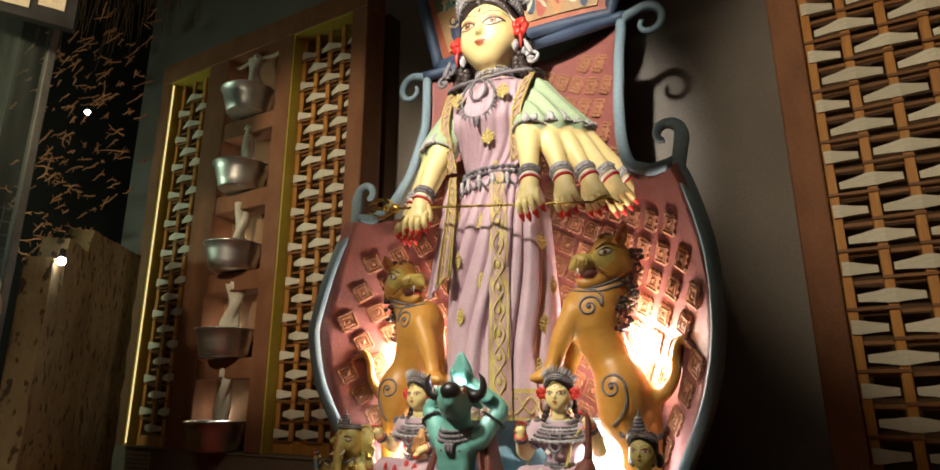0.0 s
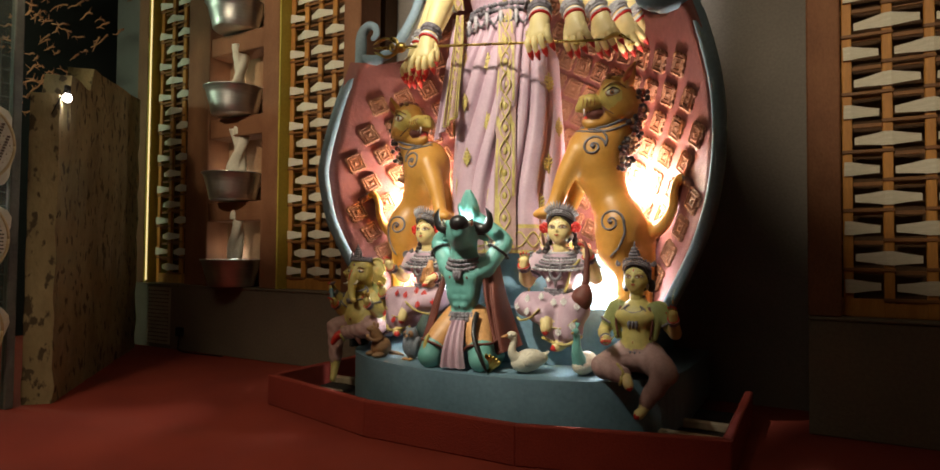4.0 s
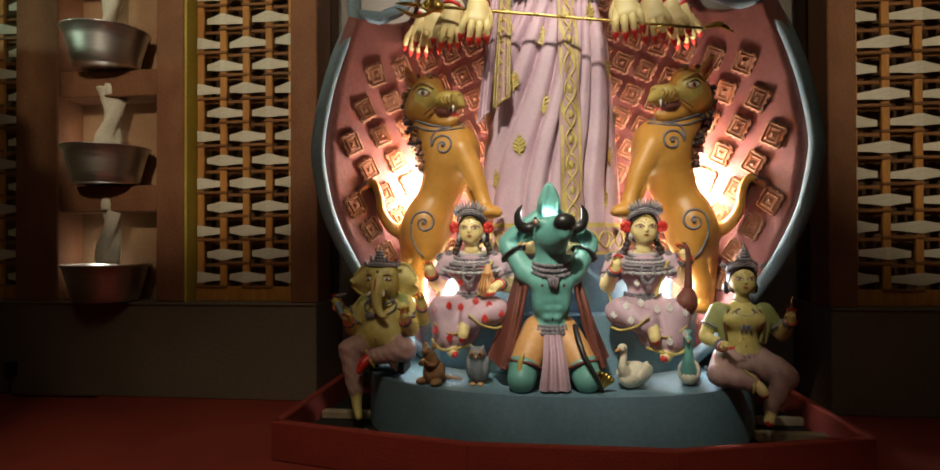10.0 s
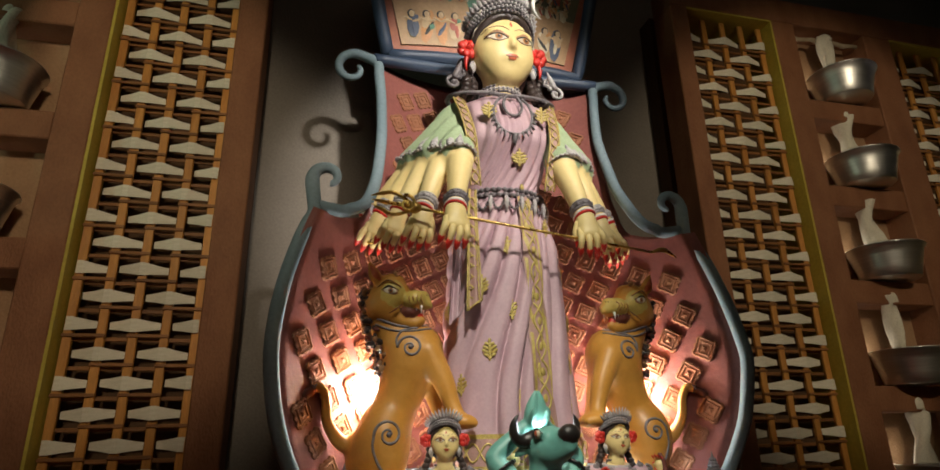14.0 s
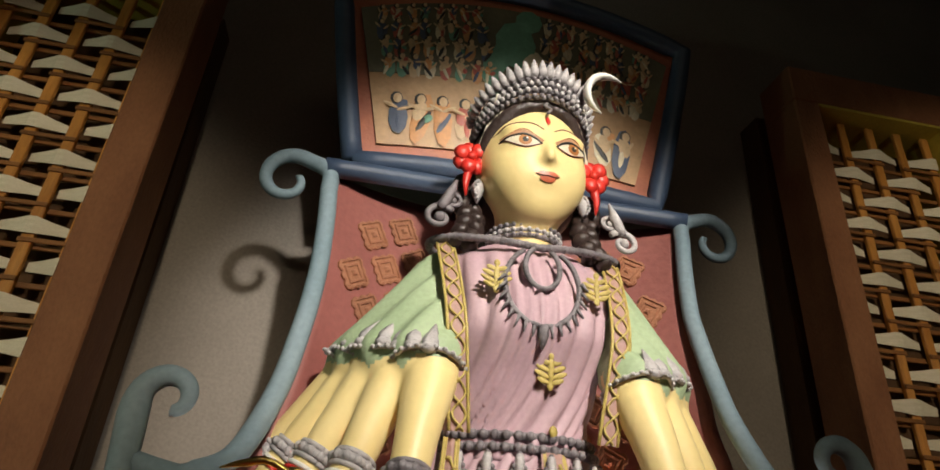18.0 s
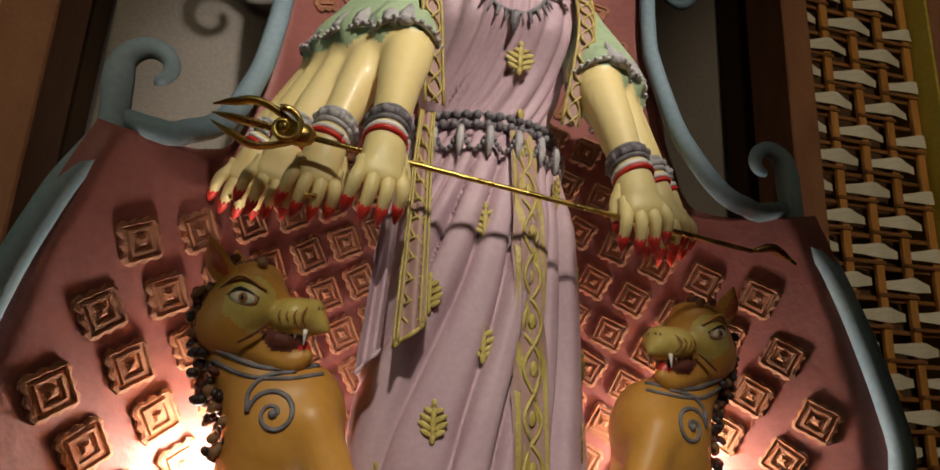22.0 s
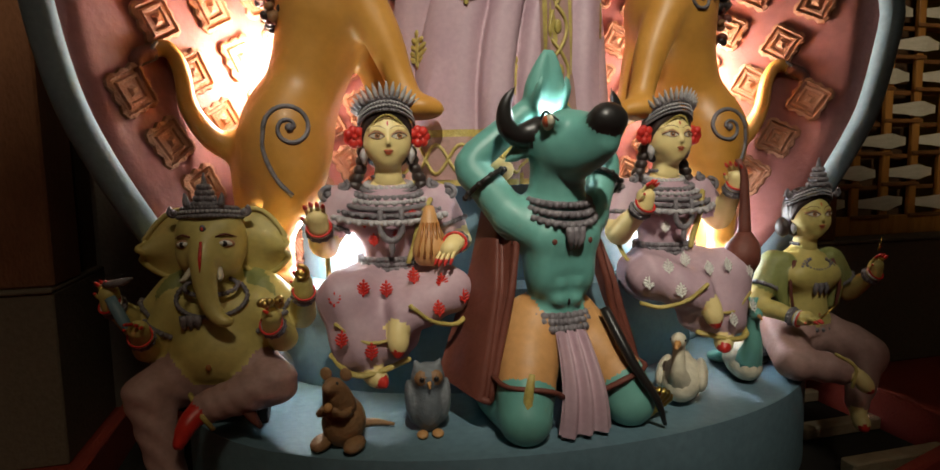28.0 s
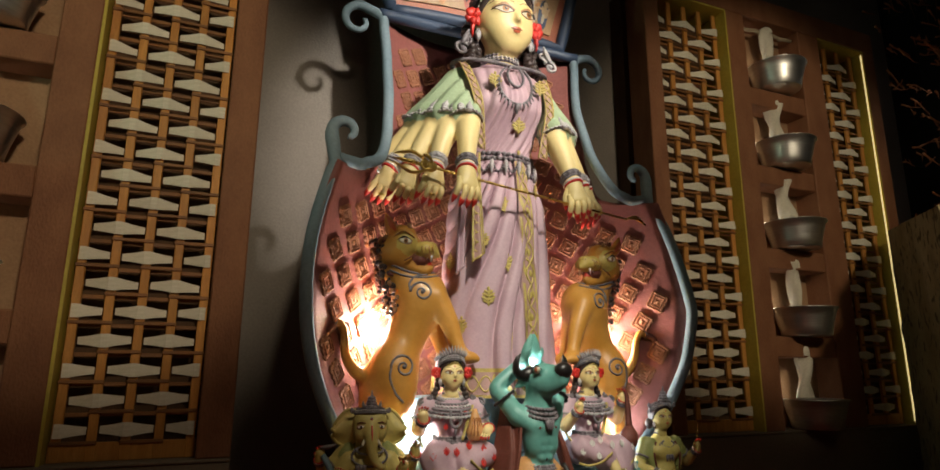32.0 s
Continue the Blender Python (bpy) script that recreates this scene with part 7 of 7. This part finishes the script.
    return f.made("elephant_headed_statue", (CX - 0.645, -0.825, 0.350), -8, "seated clay figure with elephant head, round belly and pink trousers", size=0.80)


elephant_figure()


def demon():
    f = Figure()
    g = Clay()
    # kneeling legs in short peach breeches
    for q in (-1, 1):
        g.path([(q * 0.042, 0.02, 0.185, 0.056), (q * 0.070, -0.025, 0.13, 0.058), (q * 0.095, -0.065, 0.085, 0.050)], PE, 0.02)
        g.path([(q * 0.098, -0.070, 0.078, 0.051), (q * 0.108, -0.090, 0.045, 0.046)], TE, 0.012)
        g.path([(q * 0.108, -0.085, 0.042, 0.044), (q * 0.108, 0.04, 0.036, 0.038), (q * 0.10, 0.12, 0.03, 0.026)], TE, 0.012)
    g.ell((0, 0.018, 0.185), (0.085, 0.07, 0.05), PE, k=0.02)
    # torso
    g.path([(0, 0.008, 0.195, 0.056), (0, 0.0, 0.245, 0.049), (0, -0.004, 0.30, 0.054), (0, -0.002, 0.345, 0.058)], TE, 0.012)
    g.ell((0, 0.0, 0.365), (0.078, 0.056, 0.052), TE, k=0.04)
    for q in (-1, 1):
        g.ell((q * 0.034, -0.042, 0.355), (0.036, 0.022, 0.030), TE, k=0.022)
        g.ell((q * 0.044, -0.020, 0.290), (0.020, 0.036, 0.045), TE, k=0.03)
        for k in range(3):
            g.ell((q * 0.016, -0.046, 0.300 - 0.030 * k), (0.0150, 0.0125, 0.0135), TE, k=0.010)
        g.ell((q * 0.078, 0.010, 0.385), (0.036, 0.040, 0.040), TE, k=0.03)
        sh, el, wr = Vector((q * 0.088, 0.018, 0.395)), Vector((q * 0.146, 0.060, 0.490)), Vector((q * 0.024, 0.050, 0.600))
        g.path([(*sh, 0.036), (*lerp(sh, el, 0.5), 0.035), (*el, 0.031), (*lerp(el, wr, 0.5), 0.029), (*wr, 0.020)], TE, 0.014)
        g.path([(q * 0.018, 0.045, 0.597, 0.024), (q * 0.019, 0.036, 0.635, 0.022), (q * 0.012, 0.027, 0.675, 0.013), (q * 0.006, 0.022, 0.700, 0.005)], TE, 0.006)
        g.path([(q * 0.028, 0.022, 0.602, 0.010), (q * 0.030, 0.004, 0.628, 0.008), (q * 0.024, -0.004, 0.648, 0.004)], TE, 0.006)
    # buffalo head thrown back, the dark muzzle raised
    g.path([(0, 0.0, 0.40, 0.056), (0, -0.010, 0.455, 0.052), (0, -0.022, 0.505, 0.056)], TE, 0.03)
    g.ell((0, -0.040, 0.528), (0.056, 0.054, 0.052), TE, k=0.03)
    g.path([(0.006, -0.055, 0.528, 0.052), (0.016, -0.086, 0.534, 0.042), (0.026, -0.112, 0.542, 0.036)], TE, 0.025)
    g.path([(0.010, -0.075, 0.500, 0.034), (0.020, -0.104, 0.508, 0.028), (0.027, -0.122, 0.518, 0.023)], TE, 0.02)
    g.ell((0.030, -0.132, 0.560), (0.037, 0.029, 0.030), BK, (-28, 0, 12), 0.010)
    for q in (-1, 1):
        g.ell((q * 0.040, -0.070, 0.562), (0.017, 0.022, 0.013), TE, k=0.015)
        g.path([(q * 0.044, -0.022, 0.552, 0.022), (q * 0.080, -0.016, 0.540, 0.021), (q * 0.108, -0.022, 0.556, 0.017), (q * 0.114, -0.030, 0.592, 0.012), (q * 0.098, -0.038, 0.624, 0.003)], BK, 0.006, 4)
        g.path([(q * 0.048, -0.005, 0.525, 0.012), (q * 0.078, 0.0, 0.508, 0.014), (q * 0.10, 0.0, 0.496, 0.004)], TE, 0.01)
    f.clay(g, 0.0062)
    for q in (-1, 1):
        f.ball((q * 0.0535, -0.078, 0.560), (0.010, 0.021, 0.0135), PA, (-25, 0, 12 * q), 14, 8)
        f.ball((q * 0.0575, -0.080, 0.561), (0.009, 0.013, 0.0115), LP, (-25, 0, 12 * q), 12, 7)
        f.ball((q * 0.0615, -0.081, 0.562), (0.004, 0.004, 0.005), BK, u=8, w=5)
        f.limb([(q * 0.048, -0.102, 0.560, 0.002), (q * 0.062, -0.084, 0.5765, 0.003), (q * 0.058, -0.056, 0.566, 0.002)], BK, 5, 3)
        f.ball((q * 0.036, -0.0655, 0.350), (0.006, 0.004, 0.006), MR, u=8, w=5)
        sh, el = Vector((q * 0.088, 0.018, 0.395)), Vector((q * 0.146, 0.060, 0.490))
        f.band(lerp(sh, el, 0.62), 0.043, 0.0055, BK, [math.degrees(v) for v in (el - sh).to_track_quat("Z", "Y").to_euler()], beads=10)
        f.limb([(q * 0.022, -0.085, 0.062, 0.007), (q * 0.075, -0.120, 0.098, 0.009), (q * 0.140, -0.090, 0.105, 0.008), (q * 0.148, -0.04, 0.11, 0.006)], MR, 6, 4, 0.6)
        # cloak hanging at both sides
        rings = [[(q * (0.072 + 0.050 * s + 0.035 * w * (0.5 + s) + 0.034 * s * s), 0.0 - 0.045 * min(1.0, 2.2 * s) + 0.11 * w + 0.022 * math.sin(w * 6 + s * 3), 0.425 - 0.36 * s + 0.02 * w) for w in np.linspace(0, 1, 12)] for s in np.linspace(0, 1, 18)]
        f.grid(rings, MR, close=False)
        f.grid([[(p[0] + q * 0.010, p[1], p[2]) for p in r] for r in rings], MR, close=False)
        f.limb([(*rings[k][0], 0.008) for k in range(18)], MR, 6, 1)
        f.limb([(*rings[-1][k], 0.007) for k in range(12)], MR, 6, 1)
    f.ball((0, -0.052, 0.236), (0.004, 0.004, 0.007), BK, u=8, w=5)
    # waist cloth
    rings = [[((w - 0.5) * (0.058 + 0.045 * s), -0.070 - 0.050 * s + 0.008 * math.cos(w * 19) - 0.022 * math.sin(s * 3), 0.185 - 0.175 * s) for w in np.linspace(0, 1, 25)] for s in np.linspace(0, 1, 12)]
    f.grid(rings, MV, close=False)
    f.grid([[(p[0], p[1] + 0.010, p[2]) for p in r] for r in rings], MV, close=False)
    for z, r in ((0.186, 0.076), (0.198, 0.070), (0.208, 0.065)):
        f.band((0, 0.01, z), r, 0.0075, OR, squash=0.86, beads=28)
    for r, z, t in ((0.056, 0.424, 10), (0.061, 0.412, 14), (0.066, 0.400, 18)):
        f.band((0, -0.012, z), r, 0.0062, OR, (t, 0, 0), 0.98, beads=30)
    for x in (-0.012, 0, 0.012):
        f.limb([(x, -0.077, 0.376, 0.008), (x, -0.079, 0.356, 0.007), (x * 0.6, -0.074, 0.336, 0.002)], OR, 6, 2)
    # tail curling over the knee, and a dagger's hilt
    f.limb([(0.075, -0.055, 0.215, 0.010), (0.080, -0.095, 0.17, 0.010), (0.095, -0.125, 0.12, 0.009), (0.128, -0.145, 0.06, 0.007), (0.150, -0.14, 0.01, 0.004)], BK, 8, 5)
    f.limb([(-0.105, -0.11, 0.13, 0.006), (-0.115, -0.115, 0.09, 0.010), (-0.12, -0.12, 0.05, 0.004)], GO, 6, 3)
    return f.made("buffalo_headed_statue", (CX - 0.025, -0.985, 0.245), 6, "kneeling teal clay figure with buffalo head and arms raised")


demon()


def small_animal(kind, at, yaw, label):
    f = Figure()
    if kind == "swan":
        f.ball((0, 0.03, 0.045), (0.042, 0.068, 0.042), PA, (10, 0, 0), 16, 10)
        f.limb([(0, 0.085, 0.055, 0.026), (0, 0.12, 0.075, 0.005)], PA, 8, 3, 0.5)
        f.limb([(0, -0.01, 0.05, 0.026), (0, -0.035, 0.08, 0.016), (0, -0.028, 0.115, 0.012), (0, -0.03, 0.135, 0.013)], PA, 10, 4)
        f.ball((0, -0.036, 0.142), (0.015, 0.021, 0.015), PA)
        f.limb([(0, -0.05, 0.141, 0.008), (0, -0.078, 0.136, 0.003)], PE, 6, 2)
        for q in (-1, 1):
            f.ball((q * 0.036, 0.045, 0.052), (0.014, 0.055, 0.028), PA, (8, 0, 6 * q))
            f.ball((q * 0.013, -0.044, 0.145), 0.003, BK, u=6, w=4)
    elif kind == "peacock":
        f.ball((0, 0.03, 0.045), (0.038, 0.062, 0.04), PA, (15, 0, 0), 16, 10)
        f.limb([(0, 0.0, 0.05, 0.030), (0, -0.02, 0.09, 0.020), (0, -0.02, 0.135, 0.013), (0, -0.022, 0.155, 0.013)], TE, 10, 4)
        f.ball((0, -0.028, 0.163), (0.013, 0.018, 0.013), TE)
        f.limb([(0, -0.042, 0.162, 0.005), (0, -0.058, 0.158, 0.002)], PE, 6, 2)
        for q in (-1, 0, 1):
            f.limb([(0, -0.02, 0.173, 0.002), (q * 0.008, -0.015, 0.195, 0.004)], TE, 5, 1)
        f.limb([(0, 0.08, 0.04, 0.03), (0, 0.14, 0.015, 0.034), (0, 0.18, 0.012, 0.02)], TE, 10, 3, 0.4)
    elif kind == "owl":
        g = Clay()
        g.ell((0, 0.004, 0.048), (0.033, 0.032, 0.050), GF, k=0.01)
        g.ell((0, -0.004, 0.104), (0.031, 0.028, 0.027), GF, k=0.02)
        g.ell((0, -0.018, 0.050), (0.022, 0.017, 0.034), GF, k=0.008)
        for q in (-1, 1):
            g.ell((q * 0.031, 0.006, 0.055), (0.011, 0.028, 0.042), GF, (0, 6 * q, 0), 0.006)
            g.ell((q * 0.013, -0.024, 0.108), (0.012, 0.009, 0.013), FU, k=0.006)
            g.path([(q * 0.018, -0.006, 0.124, 0.009), (q * 0.023, -0.008, 0.138, 0.002)], GF, 0.006)
        f.clay(g, 0.004)
        for q in (-1, 1):
            f.ball((q * 0.013, -0.033, 0.108), (0.005, 0.003, 0.005), BK, u=8, w=5)
            f.ball((q * 0.014, -0.028, 0.005), (0.011, 0.015, 0.006), PE)
        f.limb([(0, -0.032, 0.102, 0.005), (0, -0.041, 0.093, 0.001)], PE, 6, 2)
    else:
        f.ball((0, 0.015, 0.04), (0.038, 0.045, 0.045), FU, u=16, w=10)
        f.limb([(0, 0.0, 0.07, 0.030), (0, -0.015, 0.10, 0.024), (0, -0.03, 0.118, 0.018), (0, -0.055, 0.122, 0.006)], FU, 10, 4)
        for q in (-1, 1):
            f.ball((q * 0.018, -0.012, 0.135), (0.011, 0.004, 0.012), FU)
            f.limb([(q * 0.022, -0.012, 0.07, 0.010), (q * 0.02, -0.04, 0.075, 0.007), (q * 0.008, -0.05, 0.088, 0.005)], FU, 6, 3)
            f.ball((q * 0.03, -0.015, 0.012), (0.018, 0.03, 0.012), FU)
            f.ball((q * 0.012, -0.036, 0.128), 0.003, BK, u=6, w=4)
        f.limb([(0, 0.055, 0.015, 0.010), (0.03, 0.085, 0.01, 0.007), (0.07, 0.085, 0.008, 0.003)], FU, 6, 4)
        f.ball((0, -0.05, 0.09), 0.008, PE)
    return f.made(kind + "_statue", at, yaw, label, group="animal statues")


small_animal("rat", (-0.475, -1.005, 0.246), -25, "small brown clay rat sitting upright on the plinth")
small_animal("owl", (-0.315, -0.985, 0.246), -5, "small grey-blue clay owl standing on the plinth")
small_animal("swan", (0.195, -1.015, 0.246), -40, "small cream clay swan sitting on the plinth")
small_animal("peacock", (0.405, -0.955, 0.246), -15, "small teal and cream clay peacock on the plinth")
bm = bmesh.new()
for k in range(9):
    a = -0.9 + 1.8 * k / 8
    sweep(bm, [(0, 0, 0, 0.010), (0.03 * math.sin(a), -0.004, 0.035 * math.cos(a), 0.010), (0.06 * math.sin(a), -0.006, 0.065 * math.cos(a), 0.009), (0.068 * math.sin(a), -0.006, 0.073 * math.cos(a), 0.003)], 6)
for x, top in ((CX - 0.645, 0.312), (CX + 0.635, 0.276)):
    stool = thing("low_stool", (x, -0.80, 0.246), "low black-painted wooden stool under a seated statue", "stool", "low stools")
    part("seat", boxed((-0.085, -0.07, top - 0.246 - 0.022), (0.085, 0.07, top - 0.246), 0.006), DARK, stool)
    for q in (-1, 1):
        part("side", boxed((q * 0.066 - 0.010, -0.062, 0.0), (q * 0.066 + 0.010, 0.062, top - 0.246 - 0.022), 0.003), DARK, stool)
gold = part("gold_shell", bm, BRASS)
gold.matrix_world = pose(0.085, -1.06, 0.252, 20, 0, 10)
tagged(gold, "small shiny gold fan-shaped shell leaning on the plinth", "ornament")


# ---- lattices: slats, sticks and folded bands ----


def band_mesh():
    """A cream band folded round a slat: a ridge in front, ends tucked back."""
    bm = bmesh.new()
    prof = [(-0.105, 0.014, 0.014), (-0.06, 0.000, 0.019), (-0.012, -0.017, 0.027), (0.012, -0.017, 0.027), (0.06, 0.000, 0.019), (0.105, 0.014, 0.014)]
    rows = [[bm.verts.new((x, y + dy, s * h)) for s, dy in ((1, 0), (-1, 0), (-1, 0.003), (1, 0.003))] for x, y, h in prof]
    for a, b in zip(rows, rows[1:]):
        for k in range(4):
            bm.faces.new((a[k], b[k], b[(k + 1) % 4], a[(k + 1) % 4]))
    bm.faces.new(rows[0])
    bm.faces.new(rows[-1][::-1])
    bmesh.ops.recalc_face_normals(bm, faces=bm.faces)
    return mesh_of(bm, "band", PAPER)


def half_band(me):
    """The same band cut at the slat, for the edges of a panel."""
    bm = bmesh.new()
    prof = [(-0.012, -0.017, 0.027), (0.012, -0.017, 0.027), (0.06, 0.000, 0.019), (0.105, 0.014, 0.014)]
    rows = [[bm.verts.new((x, y + dy, s * h)) for s, dy in ((1, 0), (-1, 0), (-1, 0.003), (1, 0.003))] for x, y, h in prof]
    for a, b in zip(rows, rows[1:]):
        for k in range(4):
            bm.faces.new((a[k], b[k], b[(k + 1) % 4], a[(k + 1) % 4]))
    bm.faces.new(rows[0])
    bm.faces.new(rows[-1][::-1])
    bmesh.ops.recalc_face_normals(bm, faces=bm.faces)
    return mesh_of(bm, "edge_band", PAPER)


BAND = band_mesh()
HALFBAND = half_band(None)
SLAT_ME = mesh_of(boxed((-0.017, -0.009, LEDGE), (0.017, 0.009, TOP - 0.012), 0.003), "slat", SLAT)


def lattice(x0, x1, sx, n):
    ob = thing("lattice_panel", (0, 0, 0), "tall bamboo lattice woven with folded cream bands", "lattice", "lattice panels")
    y = -0.272
    step = (x1 - x0 - 0.05) / (n - 1)
    xs = [x0 + 0.025 + k * step for k in range(n)]
    stick_me = mesh_of(boxed((-(x1 - x0) / 2 + 0.002, 0.010, -0.008), ((x1 - x0) / 2 - 0.002, 0.020, 0.008), 0.002), "stick", CROSS)
    short_me = mesh_of(boxed((-step * 0.5 - 0.02, -0.016, -0.007), (step * 0.5 + 0.02, -0.009, 0.007), 0.002), "short_stick", CROSS)
    rg = random.Random(int(x0 * 100))
    for x in xs:
        s = new("slat", SLAT_ME)
        s.parent, s.location = ob, (sx * x, y + rg.uniform(-0.001, 0.001), 0)
    r, z = 0, LEDGE + 0.115
    part("bottom_rail", boxed((min(sx * x0, sx * x1) + 0.002, y - 0.006, LEDGE), (max(sx * x0, sx * x1) - 0.002, y + 0.02, LEDGE + 0.07), 0.003), SLAT, ob)
    while z < TOP - 0.04:
        for k in range(r % 2, n, 2):
            edge = k in (0, n - 1)
            b = new("band", HALFBAND if edge else BAND)
            b.parent = ob
            flip = -1 if ((k == n - 1) == (sx > 0)) and edge else 1
            b.matrix_basis = pose(sx * xs[k], y - 0.003, z + rg.uniform(-0.003, 0.003), 0, 0, 0) @ Matrix.Diagonal((flip * step / 0.13, 1, 1, 1)) @ pose(0, 0, 0, rg.uniform(-4, 4), rg.uniform(-2, 2), 0)
        s = new("stick", stick_me)
        s.parent, s.location = ob, (sx * (x0 + x1) / 2, y, z - 0.0565)
        for k in range(n - 1):
            if (k + r) % 2:
                s = new("short_stick", short_me)
                s.parent, s.location = ob, (sx * (xs[k] + step / 2), y, z - 0.045 + rg.uniform(-0.002, 0.002))
        r, z = r + 1, z + 0.115
    return ob


for sx in (-1, 1):
    lattice(POSTS[sx][1], POSTS[sx][2] - 0.013, sx, 5)
    lattice(POSTS[sx][5], POSTS[sx][6] - 0.025, sx, 4)

# ---- embossed tiles on the backboard ----


def tile_mesh():
    bm = bmesh.new()
    a = 0.0405

    def ring(r, y, wave=0.0):
        out = []
        for side in range(4):
            for k in range(6):
                u = -1 + 2 * k / 6
                w = r * (1 + wave * (k % 2))
                x, z = ((u * r, -w), (w, u * r), (-u * r, w), (-w, -u * r))[side]
                out.append(bm.verts.new((x, y, z)))
        return out
    rings = [ring(a * 1.02, 0.012, 0.16), ring(a, -0.009, 0.15), ring(a * 0.88, -0.012, 0.04), ring(a * 0.82, -0.0065), ring(a * 0.70, -0.0065), ring(a * 0.64, -0.012), ring(a * 0.50, -0.012), ring(a * 0.45, -0.007), ring(a * 0.24, -0.008), ring(a * 0.12, -0.015)]
    for p, q in zip(rings, rings[1:]):
        for k in range(24):
            bm.faces.new((p[k], q[k], q[(k + 1) % 24], p[(k + 1) % 24]))
    bm.faces.new(rings[-1][::-1])
    bmesh.ops.recalc_face_normals(bm, faces=bm.faces)
    return mesh_of(bm, "tile", TILE)


TILE_ME = tile_mesh()
rg = random.Random(9)
spots = []
for sx in (-1, 1):
    for i in range(-24, 25):
        for j in range(-24, 25):
            u, z = 0.050 - i * 0.092 + j * 0.053, 1.06 + i * 0.052 + j * 0.097
            if u < 0.012 or z < 0.36 or z > 2.45 or u > half_at(z) - 0.075 or (1.56 < z < 1.70 and u > 0.54):
                continue
            spots.append((sx, CX + sx * u, z))
for sx, x, z in spots:
    e = 0.01
    dx = Vector((2 * e, board_y(x + e, z) - board_y(x - e, z), 0)).normalized()
    dz = Vector((0, board_y(x, z + e) - board_y(x, z - e), 2 * e)).normalized()
    nrm = dz.cross(dx).normalized()
    if nrm.y < 0:
        nrm = -nrm
    dz = dx.cross(nrm) * -1 if dx.cross(nrm).z < 0 else dx.cross(nrm)
    m = Matrix((dx, nrm, dz)).transposed().to_4x4()
    m.translation = Vector((x, board_y(x, z), z))
    tl = new("tile", TILE_ME)
    tl.parent = board
    tl.matrix_basis = m @ pose(0, 0, 0, 0, sx * 29 + rg.uniform(-4, 4), 0)
